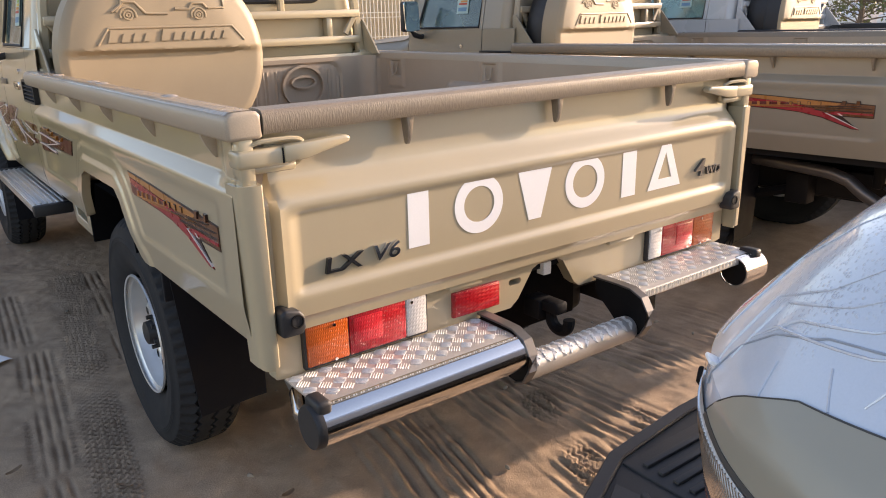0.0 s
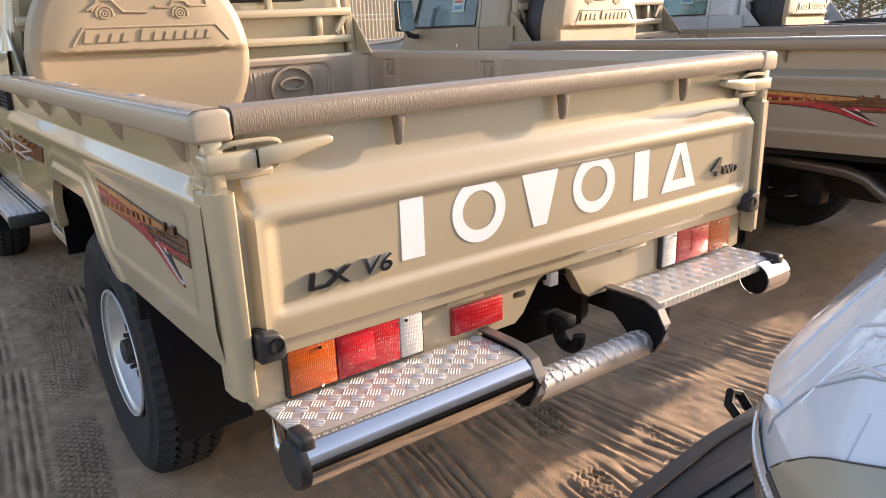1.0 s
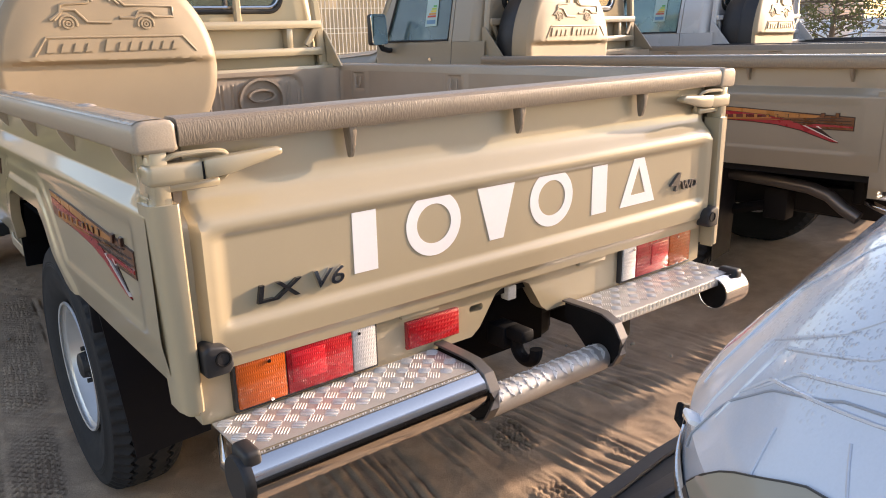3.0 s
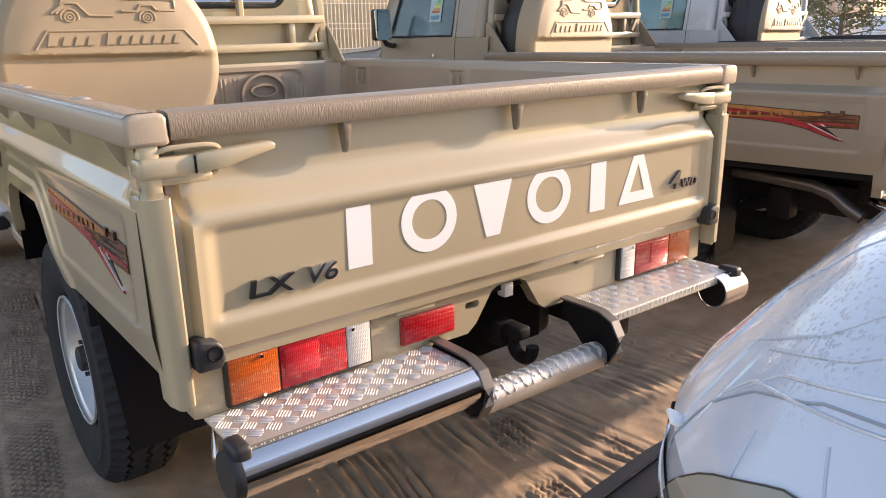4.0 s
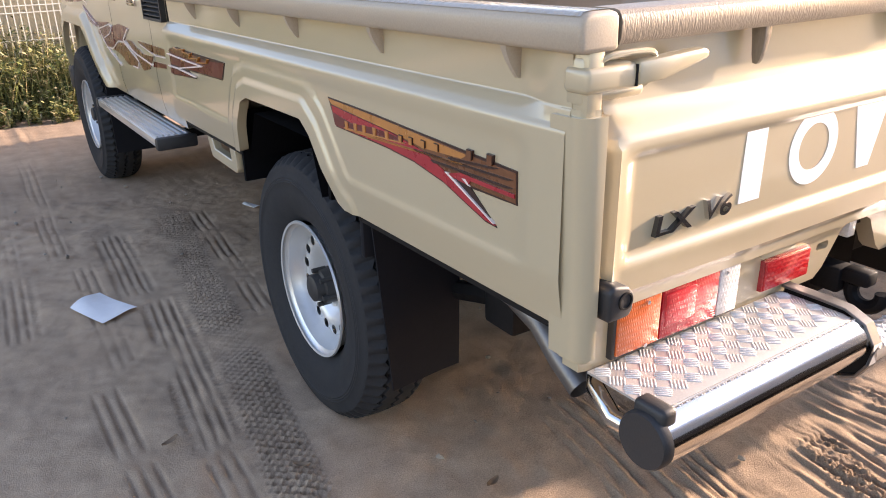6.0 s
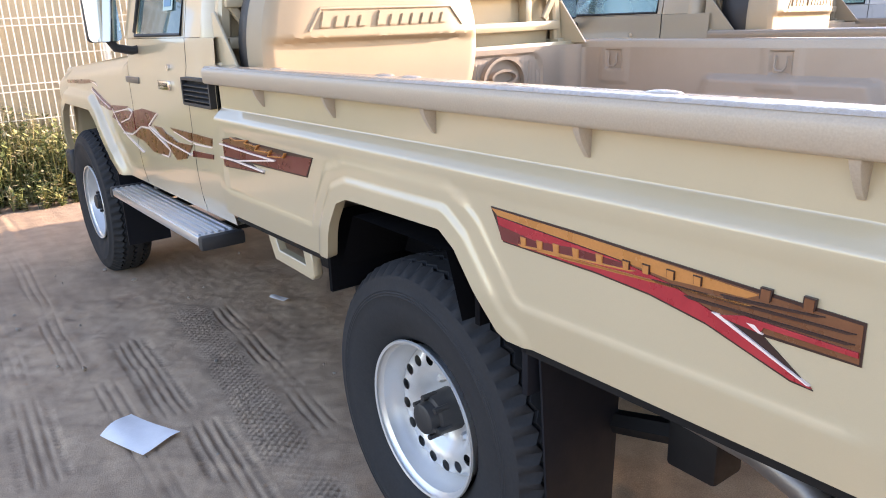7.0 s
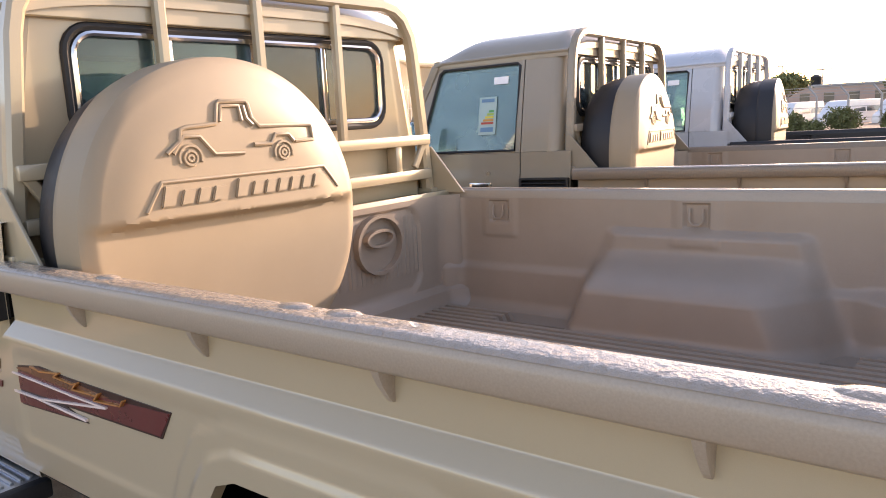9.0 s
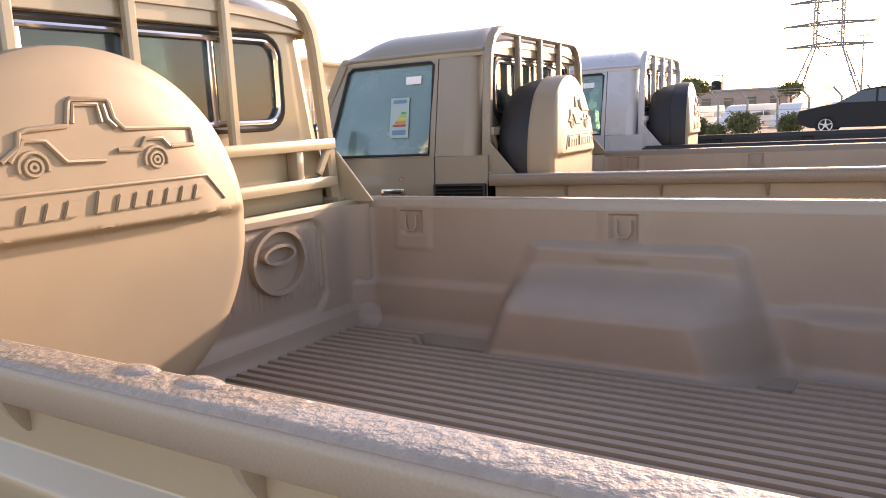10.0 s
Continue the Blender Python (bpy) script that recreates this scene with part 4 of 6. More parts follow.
        B("stay", sided(sweep([(-0.72, 0.10, 0.66), (-0.79, 0.03, 0.655), (-0.815, -0.04, 0.640), (-0.81, -0.10, 0.64)], 0.017, 12), s), CHROME)

    # tow hook, chassis and running gear
    hook = box(-0.030, 0.034, 0.03, 0.10, 0.625, 0.685, 0.008)
    add(hook, sweep([(0.004, 0.035 + 0.036 * math.cos(radians(q)) - 0.055, 0.640 + 0.036 * math.sin(radians(q))) for q in range(20, -191, -15)], 0.017, 10))
    add(hook, box(-0.022, 0.024, -0.030, 0.034, 0.655, 0.690, 0.008))
    P("tow_hook", hook, CHASSIS, label="black pintle tow hook")
    # added near-black sheet stands for the shade behind the sill opening
    P("rear_bay", box(-0.22, 0.22, 0.135, 0.150, 0.56, 0.85, 0.004), RECESS_BLACK)
    P("cross_member", box(-0.62, 0.62, 0.155, 0.20, 0.62, 0.77, 0.01), CHASSIS)
    fr = new("chassis")
    fr.parent = root
    for s in (-1, 1):
        part("frame_rail", sided(box(-0.50, -0.42, 0.03, 4.85, 0.52, 0.66, 0.008), s), CHASSIS, fr)
        part("leaf_spring", sided(sweep([(-0.56, 0.55, 0.56), (-0.56, 0.9, 0.46), (-0.56, 1.25, 0.42), (-0.56, 1.7, 0.46), (-0.56, 1.95, 0.55)], 0.028, 6), s), CHASSIS, fr)
        part("spring_hanger", sided(box(-0.60, -0.50, 0.50, 0.62, 0.48, 0.64, 0.01), s), CHASSIS, fr)
        part("spring_hanger", sided(prism([(1.84, 0.75), (1.98, 0.75), (1.95, 0.56), (1.90, 0.53), (1.86, 0.56)], "x", -0.66, -0.54, 0.01), s), CHASSIS, fr)
        part("front_arch_liner", sided(box(-0.80, -0.55, 3.84, 4.90, 0.98, 1.03), s), CHASSIS, fr)
        fl = new("mud_flap")
        fl.parent = root
        flap = grid(steps(0, 1, 10), steps(0.255, 0.76, 16), lambda u, z: flap_point(-0.792 - 0.095 * (z - 0.265) + u * (0.232 + 0.095 * (z - 0.265)), z))
        r = bmesh.ops.extrude_face_region(flap, geom=flap.faces[:])
        bmesh.ops.translate(flap, vec=(0, 0.006, 0), verts=[e for e in r["geom"] if isinstance(e, bmesh.types.BMVert)])
        bmesh.ops.recalc_face_normals(flap, faces=flap.faces)
        part("flap", sided(flap, s), FLAP, fl, "black rubber mud flap")
        part("flap_bracket", sided(box(-0.850, -0.60, 0.782, 0.80, 0.66, 0.785, 0.004), s), FLAP, fl)
        wheel(root, s * 0.730, 1.215, 0.402, s)
        wheel(root, s * 0.770, 4.48, 0.400, s)
        part("front_flap", sided(box(-0.86, -0.64, 3.84, 3.85, 0.28, 0.72), s), FLAP, fr)
    part("rear_axle", add(sweep([(-0.62, 1.25, 0.40), (0.62, 1.25, 0.40)], 0.045, 12), lathe([(1.10, 0.0), (1.13, 0.10), (1.25, 0.145), (1.37, 0.10), (1.41, 0.0)], "y", 16), Matrix.Translation((0.0, 0, 0.40))), CHASSIS, fr)
    part("front_axle", sweep([(-0.66, 4.48, 0.40), (0.66, 4.48, 0.40)], 0.045, 12), CHASSIS, fr)
    part("fuel_tank", box(-0.40, 0.40, 0.25, 0.95, 0.48, 0.74, 0.04, 3), CHASSIS, fr)
    part("gearbox", box(-0.30, 0.30, 2.4, 4.6, 0.42, 0.72, 0.06, 3), CHASSIS, fr)
    part("battery_box", box(-0.56, -0.40, 2.05, 2.30, 0.50, 0.75, 0.02), CHASSIS, fr)
    part("tank_guard", prism([(1.74, 0.76), (1.92, 0.76), (1.92, 0.50), (1.78, 0.42), (1.72, 0.55)], "x", -0.60, -0.48, 0.008), CHASSIS, fr)
    pipe = sweep([(-0.60, 1.05, 0.66), (-0.66, 0.80, 0.70), (-0.70, 0.52, 0.695), (-0.705, 0.36, 0.685), (-0.71, 0.27, 0.66), (-0.715, 0.20, 0.61), (-0.72, 0.13, 0.575)], 0.030, 16, cap=False)
    part("exhaust_pipe", pipe, SATIN, fr, "dull grey exhaust tail pipe")

    # the cab
    for s in (-1, 1):
        P("cab_quarter", sided(cab_side(2.335, 2.627, 8), s), paint)
        door = P("door", sided(cab_side(2.633, 3.397, 20), s), paint, label="closed front door")
        fender = P("fender", sided(cab_side(3.403, 4.99, 90), s), paint, label="front fender with a flared arch")
        frame = plate([(2.633, 1.394), (3.395, 1.394), (3.40, 1.42), (3.225, 1.885), (3.19, 1.905), (2.633, 1.905)], [WINDOW], "x", 0.0, 0.03)
        P("window_frame", sided(lean(frame), s), paint, door)
        seal = sweep([(0, y, z) for y, z in WINDOW], 0.008, 6, closed=True)
        P("window_seal", sided(lean(seal), s), SEAL, door)
        pane = prism([(y, z) for y, z in WINDOW], "x", 0.010, 0.014)
        g = P("window_pane", sided(lean(pane), s), GLASS, door, "dusty greenish side window")
        g.visible_shadow = False
        label = prism(round_rect(2.795, 2.905, 1.495, 1.70, 0.004), "x", 0.004, 0.0055)
        lb = P("energy_label", sided(lean(label), s), LABEL_PAPER, door, "white printed paper label on the window")
        for k, c in enumerate(("green", "lime", "yellow", "orange", "red")):
            strip = prism([(2.81, 1.628 - 0.016 * k), (2.84 + 0.012 * k, 1.628 - 0.016 * k), (2.84 + 0.012 * k, 1.616 - 0.016 * k), (2.81, 1.616 - 0.016 * k)], "x", 0.002, 0.0045)
            P("printed_bar", sided(lean(strip), s), PRINTS[k], lb)
        for z0, z1 in ((1.672, 1.690), (1.51, 1.535)):
            P("printed_bar", sided(lean(prism([(2.81, z0), (2.89, z0), (2.89, z1), (2.81, z1)], "x", 0.002, 0.0045)), s), PRINTS[5], lb)
        P("small_label", sided(lean(prism(round_rect(2.73, 2.82, 1.765, 1.805, 0.004), "x", 0.004, 0.0055)), s), DECAL_WHITE, door)
        upper = plate([(2.47, 1.394), (2.627, 1.394), (2.627, 1.905), (2.47, 1.905)], [], "x", 0.0, 0.03)
        P("cab_quarter_upper", sided(lean(upper), s), paint)
        P("quarter_trim", sided(lean(plate([(2.47, 1.394), (2.627, 1.394), (2.627, 1.900), (2.47, 1.900)], [], "x", 0.033, 0.006)), s), INTERIOR)
        P("door_trim", sided(box(-0.800, -0.790, 2.46, 3.39, 0.80, 1.39, 0.003), s), INTERIOR)
        corner = grid([k / 6 for k in range(7)], steps(0.80, 1.905, 24), lambda u, z: (-0.836 + max(0, z - 1.392) * 0.19 + 0.07 * (1 - math.cos(radians(90 * u))), 2.47 - 0.07 * math.sin(radians(90 * u)), z))
        P("cab_corner", sided(corner, s), paint)
        P("drip_rail", sided(sweep([(-0.740, 2.38, 1.908), (-0.741, 2.6, 1.912), (-0.741, 3.16, 1.908), (-0.748, 3.23, 1.885), (-0.79, 3.35, 1.62), (-0.815, 3.44, 1.41)], 0.011, 8), s), paint)
        P("a_pillar", sided(bar([(-0.73, 3.21, 1.895), (-0.80, 3.45, 1.39)], 0.05, 0.05), s), paint)
        handle = P("door_handle", sided(box(-0.862, -0.846, 2.805, 2.945, 1.196, 1.232, 0.004), s), CHROME, door, "chrome pull handle")
        P("handle_recess", sided(box(-0.8645, -0.850, 2.820, 2.930, 1.209, 1.224, 0.003), s), BADGE, handle)
        P("door_lock", sided(add(bmesh.new(), lathe([(-0.853, 0.0), (-0.853, 0.012), (-0.84, 0.012)], "x", 14), Matrix.Translation((0, 2.825, 1.283))), s), CHROME, door)
        P("door_badge", sided(box(-0.857, -0.846, 3.235, 3.425, 1.205, 1.232, 0.002), s), SATIN, fender, "small grey name badge")
        vent = new("side_vent")
        vent.parent = root
        part("grille_back", sided(box(-0.852, -0.83, 2.345, 2.622, 1.158, 1.252, 0.004), s), CHASSIS, vent, body=True)
        fr_v = plate(round_rect(2.340, 2.626, 1.155, 1.256, 0.008), [round_rect(2.352, 2.614, 1.166, 1.246, 0.004)], "x", -0.872, 0.03)
        part("grille_frame", sided(fr_v, s), BLACK, vent, "black plastic vent grille", body=True)
        for z in (1.178, 1.195, 1.212, 1.229):
            part("slat", sided(prism([(-0.870, z - 0.004), (-0.850, z + 0.004), (-0.850, z + 0.007), (-0.870, z - 0.001)], "y", 2.35, 2.616), s), BLACK, vent, body=True)
        mir = new("door_mirror")
        mir.parent = root
        part("mirror_housing", sided(box(-1.035, -0.905, 3.20, 3.255, 1.385, 1.590, 0.018, 3), s), BLACK, mir, "black mirror housing", body=True)
        glass = prism(round_rect(-1.035, -0.907, 1.388, 1.588, 0.02), "y", 3.192, 3.202)
        for v in glass.verts:
            v.co.y += 0.10 * (v.co.z - 1.49)
        part("mirror_glass", sided(glass, s), MIRROR, mir, "mirror glass", body=True)
        part("mirror_arm", sided(sweep([(-0.955, 3.22, 1.40), (-0.93, 3.22, 1.36), (-0.86, 3.24, 1.345), (-0.83, 3.24, 1.35)], 0.018, 8), s), BLACK, mir, body=True)
        board = new("running_board")
        board.parent = root
        part("board", sided(box(-0.945, -0.785, 2.43, 3.64, 0.655, 0.692, 0.006), s), ALU, board, "ribbed aluminium running board", body=True)
        for k in range(6):
            part("board_rib", sided(box(-0.938 + 0.025 * k, -0.926 + 0.025 * k, 2.46, 3.62, 0.690, 0.699, 0.002), s), ALU, board, body=True)
        part("end_cap", sided(box(-0.950, -0.780, 2.395, 2.435, 0.645, 0.698, 0.010), s), BLACK, board, body=True)
        part("end_cap", sided(box(-0.950, -0.780, 3.635, 3.675, 0.645, 0.698, 0.010), s), BLACK, board, body=True)
        part("bracket", sided(box(-0.84, -0.50, 2.7, 2.74, 0.62, 0.66), s), CHASSIS, board, body=True)
        part("bracket", sided(box(-0.84, -0.50, 3.3, 3.34, 0.62, 0.66), s), CHASSIS, board, body=True)
        sticker(fender, "flame_sticker", [(STK_BROWN, [(4.72, 1.168), (4.169, 1.190), (4.01, 1.181), (4.298, 1.162), (4.72, 1.150)]), (STK_WHITE, [(4.14, 1.180), (4.05, 1.178), (4.0, 1.160), (4.05, 1.170)])], 0.850, s)
        flames = [
            (STK_MAROON, [(4.256, 1.133), (4.045, 1.080), (3.932, 1.057), (3.613, 1.072), (3.672, 1.051), (3.952, 1.029), (4.15, 1.05)]),
            (STK_MAROON, [(3.875, 1.031), (3.536, 1.055), (3.377, 1.077), (3.182, 1.070), (3.247, 1.033), (3.302, 1.002), (3.424, 0.997), (3.601, 0.950), (3.740, 0.945), (3.807, 0.988), (3.924, 0.997)]),
            (STK_BROWN, [(3.583, 0.942), (3.431, 0.985), (3.309, 0.990), (3.045, 0.924), (3.072, 0.899), (3.284, 0.895), (3.422, 0.930)]),
            (STK_BROWN, [(3.239, 1.013), (3.130, 1.013), (3.07, 0.994), (2.989, 0.985), (2.93, 0.972), (2.865, 0.973), (2.743, 0.977), (2.836, 0.915), (2.965, 0.896), (3.073, 0.951)]),
            (STK_BROWN, [(3.003, 1.024), (2.751, 1.025), (2.509, 1.024), (2.519, 0.996), (2.678, 0.993), (2.884, 1.000)]),
            (STK_MAROON, [(2.736, 0.958), (2.649, 0.960), (2.513, 0.965), (2.519, 0.948), (2.747, 0.933)])]
        for pts, w in (([(3.893, 1.041), (3.815, 0.975), (3.682, 0.927), (3.455, 0.874)], 0.006), ([(3.880, 1.024), (3.597, 1.062), (3.540, 1.049), (3.604, 1.016), (3.761, 0.985)], 0.005),
                       ([(3.745, 0.936), (3.582, 0.944), (3.426, 0.993), (3.305, 0.996), (3.033, 0.929), (3.073, 0.897), (3.171, 0.897)], 0.005), ([(3.172, 1.067), (3.307, 1.007), (3.068, 0.962), (2.759, 0.938)], 0.006),
                       ([(2.95, 1.012), (2.70, 0.985), (2.52, 0.990)], 0.004), ([(4.256, 1.120), (4.045, 1.066), (3.932, 1.043)], 0.004)):
            flames += [(STK_WHITE, q) for q in line_strip(pts, w)]
        moved = [(m, [(y - 0.084 - 0.065 * min(0.7, y - 2.5), z + 0.021) for y, z in pts]) for m, pts in flames]
        for owner, a, b in ((root, 2.42, 2.625), (door, 2.637, 3.394), (fender, 3.406, 4.9)):
            cut = [(m, clip_span(pts, a, b)) for m, pts in moved]
            sticker(owner, "flame_sticker", [(m, pts) for m, pts in cut if len(pts) > 2], 0.8515, s)

    # rear wall with its sliding window
    rw = plate([(-0.77, 0.80), (0.77, 0.80), (0.77, 1.392), (0.675, 1.905), (-0.675, 1.905), (-0.77, 1.392)], [round_rect(-0.60, 0.60, 1.575, 1.875, 0.07)], "y", 2.40, 0.03)
    P("cab_back", rw, paint)
    fil = sweep([(x, 2.398, z) for x, z in round_rect(-0.60, 0.60, 1.575, 1.875, 0.07)], 0.013, 8, closed=True)
    win = P("rear_window", fil, SEAL, label="sliding rear window in a bright frame")
    P("bright_frame", sweep([(x, 2.393, z) for x, z in round_rect(-0.582, 0.582, 1.593, 1.857, 0.06)], 0.010, 8, closed=True), CHROME, win, "bright metal frame")
    for x in (-0.30, 0.0, 0.30):
        P("window_bar", box(x - 0.011, x + 0.011, 2.390, 2.402, 1.595, 1.855, 0.002), CHROME, win)
    for k in range(4):
        g = P("window_pane", box(-0.585 + 0.2925 * k, -0.2925 + 0.2925 * k, 2.402, 2.406, 1.585, 1.865), CLEAR_GLASS, win, "tinted sliding pane")
        g.visible_shadow = False
    roof = grid(steps(-1, 1, 28), steps(0, 1, 24), lambda u, v: (0.745 * u, 2.365 + 0.86 * v, 1.915 + 0.145 * (1 - abs(u) ** 4.5) * (1 - 0.75 * max(0, (v - 0.75) / 0.25) ** 2) * min(1, 0.35 + 6 * v)))
    for v in roof.verts:
        if abs(v.co.x) > 0.744:
            v.co.z -= 0.004
    r = bmesh.ops.extrude_edge_only(roof, edges=[e for e in roof.edges if e.is_boundary])
    bmesh.ops.translate(roof, vec=(0, 0, -0.03), verts=[e for e in r["geom"] if isinstance(e, bmesh.types.BMVert)])
    P("roof", roof, paint, label="painted cab roof")
    arch = [(x, 1.910 + 0.0507 * (1 - abs(x / 0.745) ** 4.5)) for x in steps(-0.70, 0.70, 24)]
    P("roof_header", prism([(-0.70, 1.890), (0.70, 1.890)] + arch[::-1], "y", 2.376, 2.400, 0.003), paint)
    P("headlining", box(-0.70, 0.70, 2.44, 3.20, 1.892, 1.900), CABIN_PALE)
    P("windscreen_frame", bar([(-0.73, 3.21, 1.90), (0.73, 3.21, 1.90)], 0.05, 0.05), paint)
    ws = prism([(-0.79, 3.44), (0.79, 3.44), (0.725, 3.215), (-0.725, 3.215)], "z", 0.0, 0.005)
    for v in ws.verts:
        v.co.z += 1.40 + (3.44 - v.co.y) / 0.225 * 0.485
    w = P("windscreen", ws, GLASS, label="dusty windscreen")
    w.visible_shadow = False
    hood = grid(steps(-1, 1, 24), steps(3.42, 4.99, 24), lambda u, y: (0.80 * u, y, along([(3.42, 1.385), (3.5, 1.355), (4.76, 1.265), (4.94, 1.245), (4.99, 1.20)], y) - 0.035 * abs(u) ** 4 + 0.02 * (1 - smooth(0.5, 0.6, abs(u)))))
    P("hood", hood, paint, label="painted engine hood")
    P("nose", box(-0.80, 0.80, 4.92, 4.99, 0.75, 1.23, 0.03, 3), paint)
    P("front_bumper", box(-0.86, 0.86, 5.01, 5.16, 0.55, 0.72, 0.03, 3), BLACK)
    P("dashboard", box(-0.76, 0.76, 3.10, 3.40, 1.10, 1.40, 0.06, 3), INTERIOR)
    P("cabin_floor", box(-0.78, 0.78, 2.44, 3.45, 0.76, 0.80), INTERIOR)
    P("firewall", box(-0.80, 0.80, 3.40, 3.44, 0.70, 1.38), INTERIOR)
    for x in (-0.38, 0.38):
        P("seat", seat(x), INTERIOR, label="grey cloth seat with a headrest")
    P("steering_wheel", add(bmesh.new(), sweep([(0.19 * math.cos(2 * math.pi * k / 24), 0.19 * math.sin(2 * math.pi * k / 24), 0) for k in range(24)], 0.014, 8, closed=True), pose(-0.38, 3.06, 1.36, 65, 0, 0)), BLACK)

    # the rack behind the cab
    rack = new("cab_guard_rack")
    rack.parent = root
    RY = 2.36
    hoop = [(-0.80, RY, 1.29), (-0.775, RY, 1.55), (-0.742, RY, 1.84), (-0.727, RY, 1.905), (-0.69, RY, 1.965), (-0.64, RY, 1.998), (-0.57, RY, 2.01), (0.57, RY, 2.01), (0.64, RY, 1.998), (0.69, RY, 1.965), (0.727, RY, 1.905), (0.742, RY, 1.84), (0.775, RY, 1.55), (0.80, RY, 1.29)]
    part("hoop", bar(hoop, 0.045, 0.045, up=(0, 1, 0)), paint, rack, "painted steel hoop", body=True)
    for x in (-0.34, 0.0, 0.34):
        part("upright", bar([(x, RY, 1.50), (x, RY, 2.0)], 0.034, 0.034, up=(0, 1, 0)), paint, rack, body=True)
    for z in (1.510, 1.375):
        part("cross_bar", box(-0.785, 0.785, RY - 0.04, RY + 0.02, z - 0.024, z + 0.016, 0.006), paint, rack, body=True)
    part("back_panel", box(-0.76, 0.76, RY + 0.022, RY + 0.03, 1.29, 1.50), paint, rack, body=True)
    for s in (-1, 1):
        part("bracket", sided(box(-0.62, -0.585, RY - 0.03, RY + 0.02, 1.385, 1.49, 0.006), s), paint, rack, body=True)
        part("bracket", sided(bar([(-0.70, RY - 0.02, 1.40), (-0.765, RY - 0.02, 1.50)], 0.03, 0.02, up=(0, 1, 0)), s), paint, rack, body=True)
        part("gusset", sided(prism([(2.37, 1.29), (2.185, 1.29), (2.195, 1.30), (2.345, 1.475), (2.37, 1.475)], "x", -0.822, -0.812, 0.002), s), paint, rack, body=True)
        part("foot", sided(box(-0.83, -0.775, RY - 0.04, RY + 0.04, 1.285, 1.31, 0.004), s), paint, rack, body=True)

    # the spare wheel in its hard cover
    spare = new("spare_wheel")
    spare.parent = root
    part("cover_back", set_back(fabric_back()), FABRIC, spare, "black gathered fabric back of the cover", body=True, sharp=60)
    part("cover_band", set_back(cover_mesh(True)), COVER, spare, body=True, sharp=50)
    cov = part("cover", set_back(cover_mesh(False)), COVER, spare, "hard beige cover with an embossed truck outline", body=True, sharp=50)
    lines = [
        [(-0.622, 1.514), (-0.587, 1.541), (-0.581, 1.569), (-0.564, 1.574), (-0.484, 1.580), (-0.483, 1.584), (-0.472, 1.628), (-0.465, 1.635), (-0.387, 1.634), (-0.381, 1.628), (-0.376, 1.592), (-0.354, 1.569), (-0.172, 1.566), (-0.169, 1.561), (-0.170, 1.525), (-0.239, 1.524)],
        [(-0.472, 1.585), (-0.463, 1.624), (-0.411, 1.623), (-0.407, 1.585)],
        [(-0.397, 1.623), (-0.392, 1.591), (-0.374, 1.573)],
        [(-0.607, 1.513), (-0.575, 1.553), (-0.533, 1.551), (-0.495, 1.506), (-0.409, 1.503)],
        [(-0.376, 1.522), (-0.320, 1.521), (-0.304, 1.545), (-0.260, 1.544), (-0.242, 1.524)],
    ]
    for pts in lines:
        part("embossed_line", set_back(sweep([on_cover(x, z, 0.001) for x, z in pts], 0.0062, 8)), COVER, cov, body=True)
    for cx, cz in ((-0.562, 1.500), (-0.281, 1.495)):
        for r, a0, a1 in ((0.030, -20, 200), (0.017, 0, 360), (0.007, 0, 360)):
            part("embossed_ring", set_back(sweep([on_cover(cx + r * math.cos(radians(a0 + (a1 - a0) * k / 20)), cz + r * math.sin(radians(a0 + (a1 - a0) * k / 20)), 0.001) for k in range(21)], 0.0048, 6)), COVER, cov, body=True)
    band = bmesh.new()
    edge = [(-0.690, 1.382), (-0.645, 1.449), (-0.141, 1.446), (-0.088, 1.382)]
    add(band, sweep([on_cover(x, z, 0.0) for a, b in zip(edge, edge[1:]) for x, z in [(a[0] + (b[0] - a[0]) * k / 8, a[1] + (b[1] - a[1]) * k / 8) for k in range(9)]], 0.0052, 8))
    part("embossed_frame", set_back(band), COVER, cov, body=True)
    blocks = [(-0.655, 0.036, 0.050)] + [(-0.607 + 0.043 * k, 0.034, 0.037) for k in range(3)] + [(-0.452, 0.036, 0.050)] + [(-0.404 + 0.0415 * k, 0.033, 0.037) for k in range(6)]
    for x0, w, h in blocks:
        quad = grid(steps(0, 1, 3), [0, 1], lambda u, v: on_cover(x0 + w * u + 0.014 * v, 1.390 + h * v, 0.007))
        rr = bmesh.ops.extrude_face_region(quad, geom=quad.faces[:])
        bmesh.ops.translate(quad, vec=(0, 0.014, 0), verts=[e for e in rr["geom"] if isinstance(e, bmesh.types.BMVert)])
        bmesh.ops.recalc_face_normals(quad, faces=quad.faces)
        bmesh.ops.bevel(quad, geom=[e for e in quad.edges if e.calc_face_angle(0) > 1], offset=0.003, segments=2, affect="EDGES")
        part("raised_block", set_back(quad), COVER, cov, "plain raised block", body=True)
    return root


PRINTS = [material("print_" + n, c, rough=0.6, blotch=0.03) for n, c in (("green", (0.08, 0.35, 0.10)), ("lime", (0.35, 0.5, 0.1)), ("yellow", (0.65, 0.55, 0.08)), ("orange", (0.6, 0.28, 0.06)), ("red", (0.5, 0.08, 0.05)), ("blue", (0.12, 0.25, 0.38)))]

